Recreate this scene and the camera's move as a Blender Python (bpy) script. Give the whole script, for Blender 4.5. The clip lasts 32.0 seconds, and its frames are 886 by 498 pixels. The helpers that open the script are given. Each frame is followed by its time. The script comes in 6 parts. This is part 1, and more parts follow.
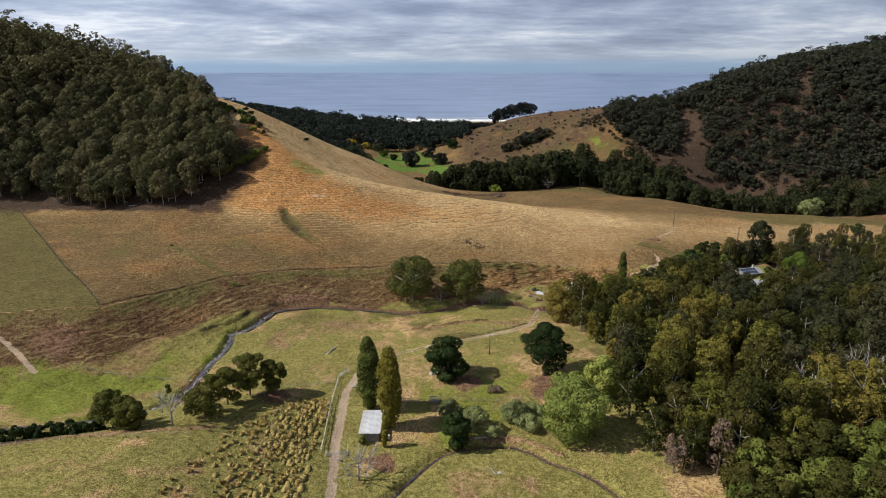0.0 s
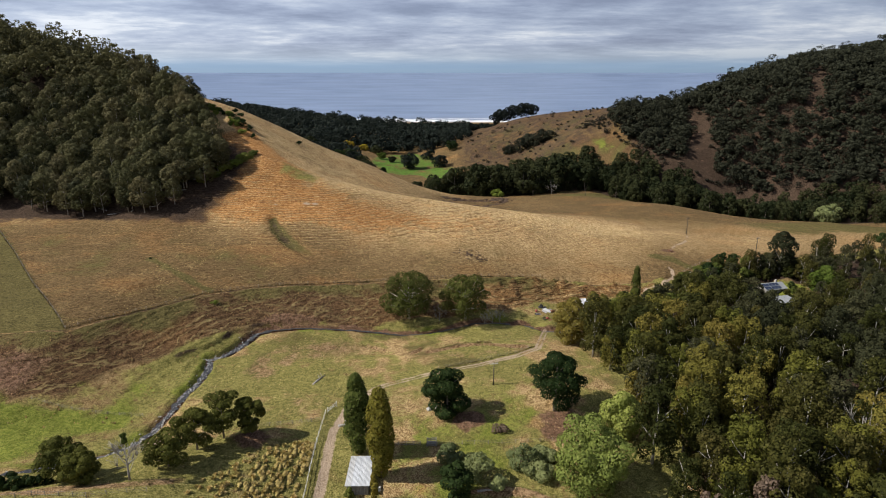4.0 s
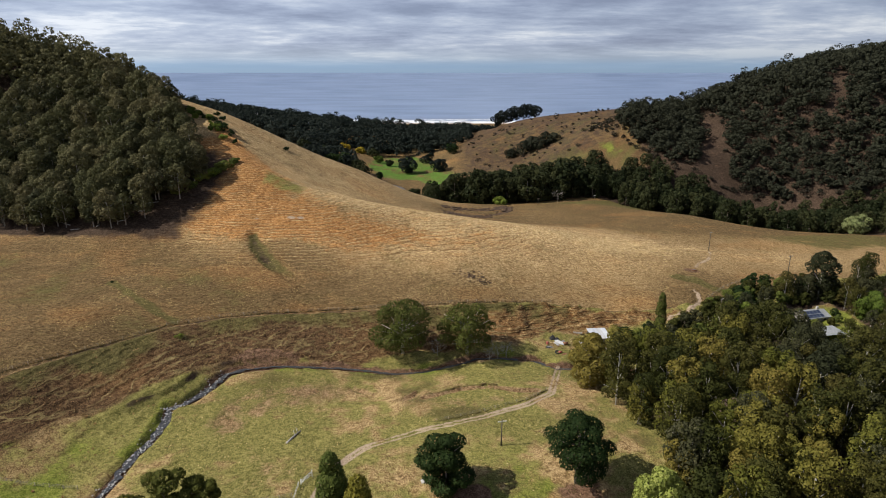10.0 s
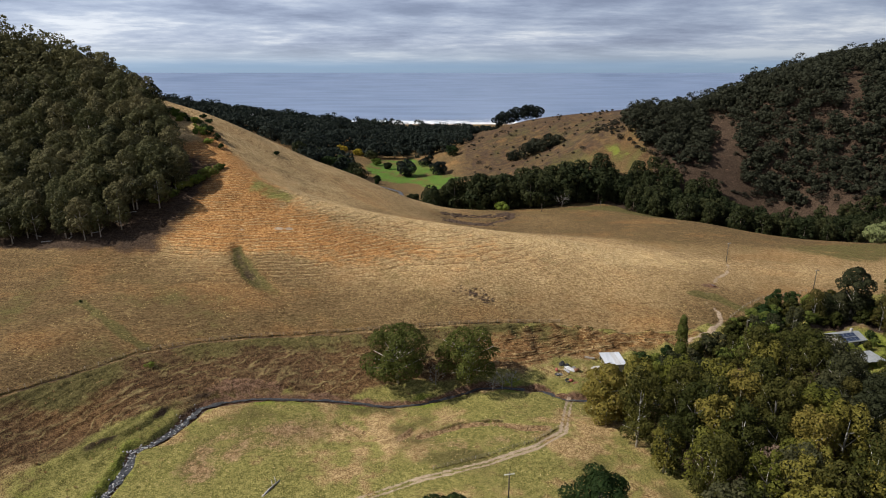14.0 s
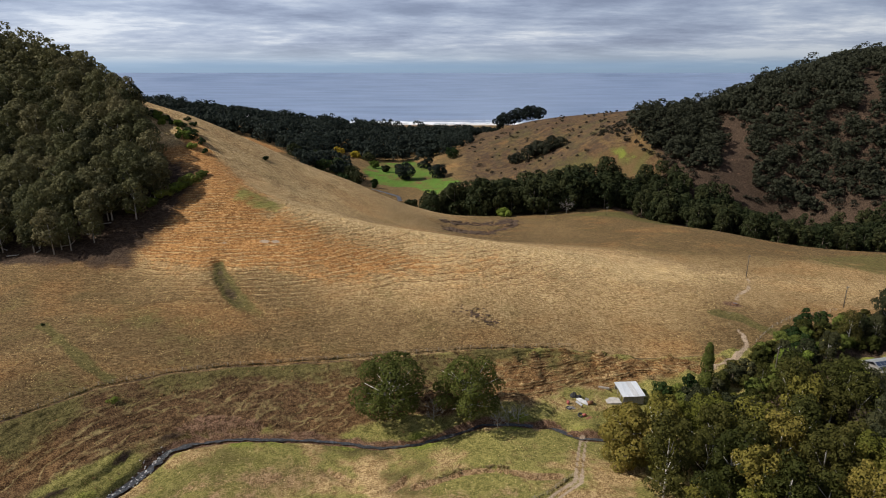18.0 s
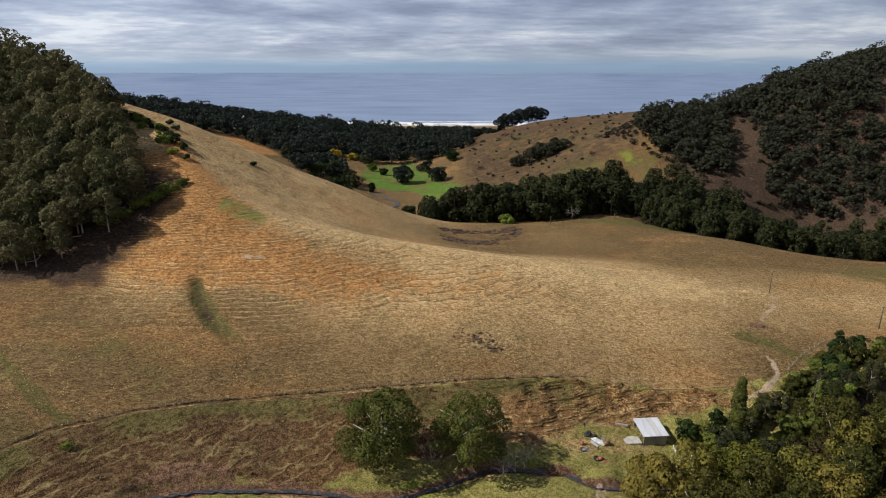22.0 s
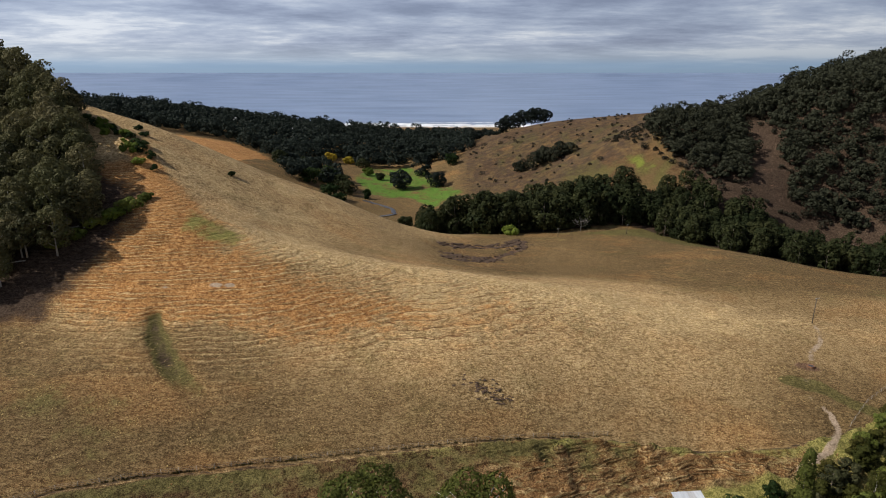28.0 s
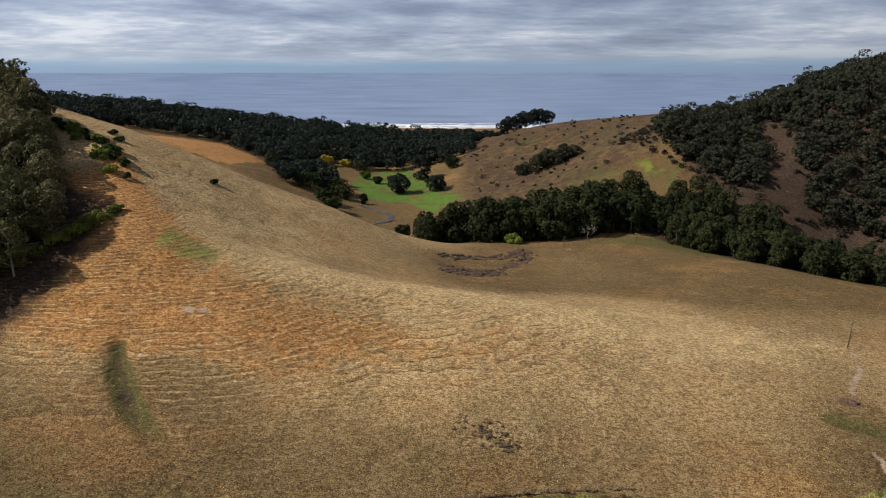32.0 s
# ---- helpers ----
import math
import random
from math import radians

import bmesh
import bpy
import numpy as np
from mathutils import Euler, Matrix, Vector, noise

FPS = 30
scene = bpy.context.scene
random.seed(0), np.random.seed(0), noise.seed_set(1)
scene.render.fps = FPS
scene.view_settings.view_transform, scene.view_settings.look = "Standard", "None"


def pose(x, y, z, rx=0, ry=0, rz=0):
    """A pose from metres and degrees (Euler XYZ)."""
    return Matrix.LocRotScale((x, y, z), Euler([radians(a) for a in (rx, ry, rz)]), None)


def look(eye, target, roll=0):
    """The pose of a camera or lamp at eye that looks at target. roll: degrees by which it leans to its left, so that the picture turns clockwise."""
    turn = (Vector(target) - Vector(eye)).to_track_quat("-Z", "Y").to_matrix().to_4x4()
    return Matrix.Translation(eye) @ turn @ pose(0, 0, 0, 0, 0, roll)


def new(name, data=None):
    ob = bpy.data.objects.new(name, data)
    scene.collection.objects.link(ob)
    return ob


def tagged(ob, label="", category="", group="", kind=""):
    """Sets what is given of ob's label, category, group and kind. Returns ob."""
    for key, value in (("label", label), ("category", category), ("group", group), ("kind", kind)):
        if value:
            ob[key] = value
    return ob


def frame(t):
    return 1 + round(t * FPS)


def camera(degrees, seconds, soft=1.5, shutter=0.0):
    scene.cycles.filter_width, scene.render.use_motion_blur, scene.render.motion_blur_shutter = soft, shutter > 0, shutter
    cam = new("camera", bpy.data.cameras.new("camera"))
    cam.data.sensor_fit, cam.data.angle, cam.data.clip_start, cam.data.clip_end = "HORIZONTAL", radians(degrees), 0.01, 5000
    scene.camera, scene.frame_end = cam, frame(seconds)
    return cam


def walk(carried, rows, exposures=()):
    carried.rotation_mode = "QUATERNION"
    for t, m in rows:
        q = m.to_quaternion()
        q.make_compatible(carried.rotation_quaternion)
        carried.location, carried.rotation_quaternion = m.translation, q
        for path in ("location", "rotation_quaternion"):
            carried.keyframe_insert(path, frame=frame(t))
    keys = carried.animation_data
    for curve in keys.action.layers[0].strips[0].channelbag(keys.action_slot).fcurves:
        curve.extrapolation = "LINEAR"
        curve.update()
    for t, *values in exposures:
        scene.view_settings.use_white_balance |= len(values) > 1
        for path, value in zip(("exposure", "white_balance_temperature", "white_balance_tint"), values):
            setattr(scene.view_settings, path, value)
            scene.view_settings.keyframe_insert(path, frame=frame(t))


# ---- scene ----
# ---- camera: a drone in level flight, tilted down at the valley ----
cam = camera(73.7, 32.0, soft=1.0)
SPEED, DRIFT = 4.8, 0.0172
walk(cam, [(t, pose(DRIFT * SPEED * t, SPEED * t, 90.0, 90 - 16.7, 0, 0)) for t in range(0, 33, 4)], [(0, 0.32), (14, 0.28), (32, 0.12)])
# ---- sky, sun ----
SUN_AZ, SUN_EL = radians(-97), radians(42)   # from the left, clockwise from +y
world = bpy.data.worlds.new("sky")
scene.world = world
world.use_nodes = True


def nodes_of(tree):
    """A helper that adds a node with its inputs linked or set."""
    def add(kind, ins=None, **settings):
        n = tree.nodes.new(kind)
        if "sky_type" in settings:
            n.sky_type = settings["sky_type"]
        if "sun_disc" in settings:
            n.sun_disc = settings["sun_disc"]
        if "sun_elevation" in settings:
            n.sun_elevation = settings["sun_elevation"]
        if "sun_rotation" in settings:
            n.sun_rotation = settings["sun_rotation"]
        if "data_type" in settings:
            n.data_type = settings["data_type"]
        if "blend_type" in settings:
            n.blend_type = settings["blend_type"]
        if "operation" in settings:
            n.operation = settings["operation"]
        if "interpolation_type" in settings:
            n.interpolation_type = settings["interpolation_type"]
        if "attribute_name" in settings:
            n.attribute_name = settings["attribute_name"]
        for k, v in (ins or {}).items():
            if isinstance(v, bpy.types.NodeSocket):
                tree.links.new(v, n.inputs[k])
            else:
                n.inputs[k].default_value = v
        return n
    return add


def ramp_of(add, fac, stops, interp="LINEAR"):
    n = add("ShaderNodeValToRGB", {0: fac})
    n.color_ramp.interpolation = interp
    while len(n.color_ramp.elements) < len(stops):
        n.color_ramp.elements.new(0.5)
    for e, (p, c) in zip(n.color_ramp.elements, stops):
        e.position, e.color = p, (*c, 1) if len(c) == 3 else c
    return n.outputs[0]


def build_sky():
    nt = world.node_tree
    nt.nodes.clear()
    add = nodes_of(nt)
    co = add("ShaderNodeTexCoord").outputs["Generated"]
    sky = add("ShaderNodeTexSky", sky_type="NISHITA", sun_disc=False, sun_elevation=SUN_EL, sun_rotation=SUN_AZ)
    sep = add("ShaderNodeSeparateXYZ", {0: co})
    z = add("ShaderNodeMath", {0: sep.outputs[2], 1: 0.0}, operation="MAXIMUM").outputs[0]
    zz = add("ShaderNodeMath", {0: z, 1: 0.085}, operation="ADD").outputs[0]
    sx = add("ShaderNodeMath", {0: sep.outputs[0], 1: 0.85}, operation="MULTIPLY").outputs[0]
    px = add("ShaderNodeMath", {0: sx, 1: zz}, operation="DIVIDE").outputs[0]
    py = add("ShaderNodeMath", {0: sep.outputs[1], 1: zz}, operation="DIVIDE").outputs[0]
    flat = add("ShaderNodeCombineXYZ", {0: px, 1: py, 2: 0.0}).outputs[0]
    big = add("ShaderNodeTexNoise", {"Vector": flat, "Scale": 0.40, "Detail": 7.0, "Roughness": 0.58, "Distortion": 0.15}).outputs[0]
    fine = add("ShaderNodeTexNoise", {"Vector": flat, "Scale": 1.5, "Detail": 6.0, "Roughness": 0.66, "Distortion": 0.1}).outputs[0]
    mixd = add("ShaderNodeMath", {0: fine, 1: 0.34, 2: big}, operation="MULTIPLY_ADD").outputs[0]
    cloud = ramp_of(add, mixd, [(0.55, (0.225, 0.27, 0.41)), (0.61, (0.30, 0.355, 0.51)), (0.665, (0.39, 0.455, 0.615)), (0.715, (0.50, 0.565, 0.71)), (0.79, (0.80, 0.84, 0.92))])
    low = ramp_of(add, z, [(0.0, (0.28, 0.40, 0.56)), (0.010, (0.27, 0.41, 0.60)), (0.022, (0.42, 0.51, 0.63)), (0.05, (0.46, 0.52, 0.62))])
    keep = ramp_of(add, z, [(0.0, (0, 0, 0)), (0.012, (0.12, 0.12, 0.12)), (0.045, (0.92, 0.92, 0.92))])
    over = add("ShaderNodeMix", {0: keep, 6: low, 7: cloud}, data_type="RGBA").outputs[2]
    blue = add("ShaderNodeMix", {0: 1.0, 6: sky.outputs[0], 7: (0.10, 0.10, 0.10, 1)}, data_type="RGBA", blend_type="MULTIPLY").outputs[2]
    both = add("ShaderNodeMix", {0: 0.88, 6: blue, 7: over}, data_type="RGBA").outputs[2]
    # heavier cloud overhead
    dim = ramp_of(add, z, [(0.10, (1, 1, 1)), (0.40, (0.50, 0.52, 0.58))])
    both = add("ShaderNodeMix", {0: 1.0, 6: both, 7: dim}, data_type="RGBA", blend_type="MULTIPLY").outputs[2]
    # brighter towards the sun's side
    side = add("ShaderNodeMapRange", {0: sep.outputs[0], 1: -0.7, 2: 0.7, 3: 1.24, 4: 0.88}).outputs[0]
    both = add("ShaderNodeVectorMath", {0: both, 3: side}, operation="SCALE").outputs[0]
    bg = add("ShaderNodeBackground", {0: both, 1: 0.78})
    add("ShaderNodeOutputWorld", {0: bg.outputs[0]})


build_sky()
sun = new("sun", bpy.data.lights.new("sun", "SUN"))
sun.data.energy, sun.data.angle, sun.data.color = 4.7, radians(0.9), (1.0, 0.95, 0.875)
sun.matrix_world = look((math.sin(SUN_AZ) * math.cos(SUN_EL) * 100, math.cos(SUN_AZ) * math.cos(SUN_EL) * 100, math.sin(SUN_EL) * 100), (0, 0, 0))
# ---- the land: a sheet drawn through the lines of its landforms (x, y, z in metres) ----
SEA_LEVEL = -15.0
CREEK = [(75, 217), (56, 221), (38, 221.5), (31, 225), (21, 226), (12.4, 225.8), (5, 222.5), (-5, 218), (-14.7, 216), (-24, 217.3), (-32, 217.5), (-43, 216), (-52, 215), (-61, 213), (-65, 210.5), (-67.3, 205.9), (-69.5, 199.5), (-72, 194.5), (-75, 191.5), (-73.5, 186), (-73, 178), (-74, 170), (-73.8, 160), (-74, 152.5), (-75.5, 145.5), (-78.5, 141.5), (-83, 137), (-98, 130), (-120, 124), (-160, 118), (-220, 110)]
DITCH = [(-16, 102), (-10, 109), (-7, 114), (-3.5, 118.6), (0, 121.8), (4.6, 123.8), (11.6, 125), (17, 125), (21.5, 122.8), (25.5, 119.3), (30.5, 116.6), (35, 113), (39, 107), (46, 98), (60, 86)]
LIP = [(-230, 172), (-175, 180), (-116, 187), (-104, 205), (-89, 224), (-75, 233), (-60, 238), (-40, 243), (-20, 247), (0, 251), (20, 255), (40, 257), (62, 256), (85, 256), (104, 262)]
SPUR_CREST = [(-118, 372), (-104, 350), (-90, 332), (-60, 327), (-30, 325), (-2, 325), (40, 326), (80, 326)]
SWALE = [(-80, 290), (-76.6, 282.5), (-70, 273.6), (-61.6, 265), (-52, 257.5)]
HILL_RILL = [(-121, 253), (-112, 246), (-103, 238), (-95, 231), (-88, 228)]
CRACKS = [[(2, 423), (12, 428), (24, 431), (36, 436), (44, 448), (47, 456)], [(3, 404), (10, 401), (18, 401), (26, 405), (34, 418), (44, 432), (46, 450)], [(4, 392), (11, 388), (20, 394), (27, 403)]]
SCRAPE = [(8, 269.5), (11, 268), (13, 269), (15, 267), (17, 266.5), (19, 265)]
UPPER_TRACK = [(84, 249.5), (89.5, 251.5), (95.8, 256.6), (100.5, 262), (102, 268), (100, 273), (103, 281), (108, 287), (114, 297), (121, 304), (126, 312), (129, 320)]
LEFT_ROAD = [(-175, 182), (-150, 175), (-139, 170), (-130, 164), (-121, 157)]
FLAT_STEP = [(-4.6, 199), (1.5, 201.5), (6, 204), (13.5, 205), (17, 203.4), (22.4, 201), (28.5, 201.4)]
SMALL_STEPS = [[(-26, 206.5), (-22.5, 203.5), (-19.5, 201.5)], [(-10, 198.5), (-8.2, 200.2), (-7.2, 202.5)]]
DIRT_BANK = [(4, 125.6), (8, 126.6), (13, 127), (17, 126.8), (20.5, 125.6), (24.5, 123.2), (28, 120.6)]
TRACK = [(-23, 96), (-24, 106), (-26, 122), (-26.5, 132), (-27, 148), (-25, 163), (-18, 172), (-4, 179), (11, 184), (24, 191), (32, 199), (36, 213), (38.5, 221)]
BANK_STEP = [(-93, 163), (-91, 167), (-89, 177), (-86, 184), (-84, 188), (-80, 194), (-75, 201), (-73, 207), (-67, 212.5), (-61, 216), (-48, 218.5)]
BRACKEN_FOOT = [(-230, 150), (-125, 158), (-106, 165), (-102, 171), (-91, 185), (-80, 201), (-71, 211), (-61, 216), (-47, 217.5), (-26, 219), (-12, 226), (10, 231), (30, 237), (60, 247), (90, 252)]

LANDFORMS = {
    "near_field": [(-300, 60, 14), (-180, 60, 10), (-90, 60, 14), (-30, 60, 5), (60, 60, 3), (160, 60, 8), (300, 60, 22), (-130, 108, 11), (-90, 109, 12), (-64, 114, 12), (-42, 112, 7), (-60, 95, 13)],
    "knoll": [(-46, 142, 6), (-54, 132, 8), (-42, 130, 7)],
    "flat": [(-30, 157, 3), (-29, 125, 3), (-15, 140, 4), (0, 160, 4), (15, 170, 4), (-37, 177, 1.5), (-20, 190, 1), (10, 195, 2), (25, 205, 1), (-45, 195, 1), (20, 150, 4), (10, 118, 2), (40, 140, 3), (50, 180, 3)],
    "creek_side": [(75, 214, -1), (39, 221, -2), (6, 219, -1.5), (-31, 212, -0.5), (-66, 204, 0.5), (-75, 185, 1.2), (-73, 166, 1.8), (-70, 148, 2.6), (-80, 136, 3.6), (-120, 126, 6), (-200, 115, 8), (-105, 165, 3.5), (-150, 155, 6)],
    "far_bank": [(50, 234, -1.5), (60, 242, -1.5), (20, 230, 0), (-12, 228, 0.5), (-50, 214, 2), (-75, 203, 3), (-100, 182, 6)],
    "terrace_lip": [(-175, 181, 14), (-116, 188, 13.5), (-89, 225, 11), (-60, 238, 9.5), (-20, 248, 8), (20, 256, 7.5), (42, 258, 6), (85, 258, 4.5)],
    "lower_paddock": [(8, 269, 13.7), (-121, 253, 15.6), (-159, 290, 21), (-200, 240, 16), (-190, 300, 23), (-240, 300, 22), (-78, 272, 18), (50, 290, 13), (108, 287, 8.5), (-40, 268, 14.5), (-150, 220, 15)],
    "spur_face": [(-78, 287, 22.6), (-80, 301, 28), (-65, 302, 28), (-40, 300, 24), (-10, 300, 19), (-115, 300, 27), (-125, 312, 36)],
    "spur_crest": [(-90, 329, 42), (-60, 326, 33), (-30, 325, 26.5), (-2, 325, 22), (40, 325, 16.5), (80, 325, 11.5), (130, 322, 7), (-107, 358, 52), (-135, 372, 65)],
    "back_slope": [(-150, 420, 68), (-172, 424, 75), (-130, 440, 52), (-88, 386, 47), (-78, 420, 40.5), (-52, 430, 28.5), (-25, 440, 14), (-10, 446, 8), (-103, 410, 54.5), (-155, 400, 76), (-180, 402, 82.5), (-130, 402, 68), (-60, 360, 31), (-30, 375, 20), (0, 380, 12)],
    "gully": [(10, 418, 4), (45, 439, 1), (45, 400, 4), (60, 380, 6)],
    "far_paddock": [(112, 476, -3.2), (121, 466, -2.6), (95, 484, -4.5), (80, 440, 0), (155, 414, 3), (160, 380, 5), (200, 360, 3), (240, 372, 1), (190, 415, -4), (60, 470, -4), (20, 470, -2), (260, 330, 4)],
    "house_paddock": [(100, 245, 2), (150, 270, 5), (180, 240, 6), (120, 190, 4), (160, 140, 9), (230, 260, 10), (320, 300, 14), (300, 180, 22), (90, 120, 4)],
    "valley_floor": [(-14, 490, -8), (-40, 500, -8), (0, 600, -10), (-37, 685, -11), (0, 670, -10), (-80, 640, -8), (60, 520, -8), (150, 500, -7), (245, 499, -6), (320, 440, 0), (420, 400, 12), (-30, 780, -11), (-100, 760, -6)],
    "wooded_hill": [(-210, 322, 30), (-170, 318, 31), (-160, 360, 58), (-200, 370, 58), (-208, 440, 81), (-250, 420, 92), (-330, 460, 112), (-300, 350, 60), (-420, 420, 110), (-420, 300, 50), (-300, 560, 64), (-180, 500, 36), (-235, 520, 48), (-210, 470, 72)],
    "right_hill": [(223, 558, 33), (213, 535, 28), (314, 520, 58), (275, 560, 69), (255, 580, 60), (175, 605, 50), (400, 575, 97), (520, 600, 122), (400, 480, 50), (600, 500, 90), (210, 640, 51), (330, 700, 72)],
    "grass_knoll": [(165, 735, 43), (100, 800, 30), (91, 662, 10), (40, 700, 2), (60, 760, 16), (97, 855, 26), (130, 640, 28), (50, 860, 10), (200, 820, 42)],
    "far_hill": [(-133, 600, 15), (-200, 640, 32), (-365, 900, 38), (-225, 950, 15), (-100, 990, -4), (-200, 780, 14), (-600, 900, 60), (-130, 880, 0), (-450, 700, 60), (0, 1000, -3), (150, 1000, 8), (400, 1000, 40), (600, 900, 90)],
    "shore": [(-600, 1300, 10), (-300, 1270, -6), (-60, 1290, -13), (120, 1290, -13), (400, 1280, 0), (700, 1280, 20), (-400, 1450, -22), (0, 1450, -24), (400, 1450, -24), (-900, 1300, 20), (1000, 1200, 40)],
    "rim": [(-1000, 60, 60), (-900, 500, 130), (1000, 60, 80), (1000, 600, 150), (0, -200, 20), (-600, -200, 40), (600, -200, 40), (-1000, 900, 90), (1000, 900, 110), (-500, 150, 30), (500, 150, 45)],
}


def drape(points):
    """Thin-plate sheet through the landform lines: returns a function z(x, y) for arrays."""
    p = np.array(points, float)
    s = 100.0
    xy, z = p[:, :2] / s, p[:, 2]

    def kernel(r2):
        return 0.5 * r2 * np.log(r2 + 1e-9)
    n = len(p)
    d2 = ((xy[:, None] - xy[None]) ** 2).sum(2)
    a = np.zeros((n + 3, n + 3))
    a[:n, :n] = kernel(d2) + np.eye(n) * 0.004
    a[:n, n], a[:n, n + 1:] = 1, xy
    a[n:, :n] = a[:n, n:].T
    w = np.linalg.solve(a, np.concatenate([z, np.zeros(3)]))

    def at(x, y):
        x, y = np.asarray(x, float).ravel() / s, np.asarray(y, float).ravel() / s
        out = np.empty(len(x))
        for i in range(0, len(x), 20000):
            q = np.stack([x[i:i + 20000], y[i:i + 20000]], 1)
            out[i:i + 20000] = kernel(((q[:, None] - xy[None]) ** 2).sum(2)) @ w[:n] + w[n] + q @ w[n + 1:]
        return out
    return at


BASE = drape([p for line in LANDFORMS.values() for p in line])


def smooth(a, b, v):
    v = np.clip((np.asarray(v, float) - a) / (b - a), 0, 1)
    return v * v * (3 - 2 * v)


def off_line(x, y, line):
    """Distance from each point to a line of points, and the side of it (positive to its left)."""
    x, y = np.asarray(x, float).ravel(), np.asarray(y, float).ravel()
    best, side = np.full(len(x), 1e9), np.zeros(len(x))
    for (ax, ay), (bx, by) in zip(line, line[1:]):
        ux, uy = bx - ax, by - ay
        f = np.clip(((x - ax) * ux + (y - ay) * uy) / (ux * ux + uy * uy), 0, 1)
        dx, dy = x - ax - f * ux, y - ay - f * uy
        d = np.hypot(dx, dy)
        near = d < best
        best[near], side[near] = d[near], np.sign(ux * dy - uy * dx)[near]
    return best, side


def wavy(x, y, size, seed=0):
    """Soft value noise on arrays, about -1 to 1."""
    x, y = np.asarray(x, float).ravel() / size + seed * 17.3, np.asarray(y, float).ravel() / size - seed * 9.1
    ix, iy = np.floor(x), np.floor(y)
    fx, fy = x - ix, y - iy
    fx, fy = fx * fx * (3 - 2 * fx), fy * fy * (3 - 2 * fy)

    def h(a, b):
        v = np.sin(a * 127.1 + b * 311.7 + seed * 74.7) * 43758.5453
        return (v - np.floor(v)) * 2 - 1
    return (h(ix, iy) * (1 - fx) + h(ix + 1, iy) * fx) * (1 - fy) + (h(ix, iy + 1) * (1 - fx) + h(ix + 1, iy + 1) * fx) * fy


def height(x, y):
    """Ground height with creek, ditch, track and rough banks cut into the sheet."""
    x, y = np.asarray(x, float).ravel(), np.asarray(y, float).ravel()
    z = BASE(x, y)
    wob = wavy(x, y, 6, 3) * 1.0 + wavy(x, y, 2.3, 4) * 0.4
    d, side = off_line(x, y, SPUR_CREST)
    z += 2.2 * (1 - smooth(0, 22, d)) * (1 - smooth(40, 100, x))
    d, side = off_line(x, y, CREEK)
    z -= 1.2 * (1 - smooth(0.9, 2.3, d + wob * 0.5))
    d, side = off_line(x, y, DITCH)
    z -= 1.1 * (1 - smooth(0.5, 1.6, d + wob * 0.4))
    d, side = off_line(x, y, TRACK)
    z -= 0.12 * (1 - smooth(1.0, 1.8, d)) * (1 + 0.5 * np.cos(d * 4))
    d, side = off_line(x, y, SWALE)
    z -= 1.5 * (1 - smooth(0.0, 5.5, d)) ** 1.5 * smooth(252, 272, y)
    for line in CRACKS:
        d, side = off_line(x, y, line)
        z -= 0.9 * (1 - smooth(0.6, 2.2, d + wob))
    d, side = off_line(x, y, SCRAPE)
    z -= 0.45 * (1 - smooth(0.5, 1.5, d + wob))
    d, side = off_line(x, y, BANK_STEP)
    z += (0.3 + 0.6 * smooth(182, 190, y)) * smooth(-0.8, 0.8, side * d + wob * 0.9) * (1 - smooth(1.5, 10, d))
    for line in [FLAT_STEP] + SMALL_STEPS:
        d, side = off_line(x, y, line)
        z -= 0.9 * (1 - smooth(0.0, 3.0, d + wob * 0.5)) * (side < 0)
    d, side = off_line(x, y, DIRT_BANK)
    z += 0.7 * (1 - smooth(0.2, 2.2, d + wob * 0.5))
    d, side = off_line(x, y, UPPER_TRACK[:5])
    z -= 0.5 * (1 - smooth(1.2, 2.4, d))
    return z


def ground(x, y):
    return float(height([x], [y])[0])
# ---- materials ----
def material(name):
    m = bpy.data.materials.new(name)
    m.use_nodes = True
    m.node_tree.nodes.clear()
    return m, nodes_of(m.node_tree)


def leaf_material(name, low, high, tint, random_hue=0.05):
    """Foliage: two greens by leaf island, shifted from tree to tree, light passing through a little."""
    m, add = material(name)
    geo = add("ShaderNodeNewGeometry")
    info = add("ShaderNodeObjectInfo")
    base = ramp_of(add, geo.outputs["Random Per Island"], [(0.0, tuple(0.45 * a + 0.55 * b for a, b in zip(low, high))), (0.7, high), (1.0, tuple(0.5 * a + 0.5 * b for a, b in zip(high, tint)))])
    hue = add("ShaderNodeMapRange", {0: info.outputs["Random"], 3: 0.5 - random_hue, 4: 0.5 + random_hue * 0.4}).outputs[0]
    val = add("ShaderNodeMapRange", {0: info.outputs["Random"], 3: 1.32, 4: 0.68}).outputs[0]
    col = add("ShaderNodeHueSaturation", {0: hue, 1: 1.0, 2: val, 4: base}).outputs[0]
    dif = add("ShaderNodeBsdfPrincipled", {"Base Color": col, "Roughness": 0.7, "Specular IOR Level": 0.08})
    tra = add("ShaderNodeBsdfTranslucent", {0: col})
    mix = add("ShaderNodeMixShader", {0: 0.26, 1: dif.outputs[0], 2: tra.outputs[0]})
    add("ShaderNodeOutputMaterial", {0: mix.outputs[0]})
    return m


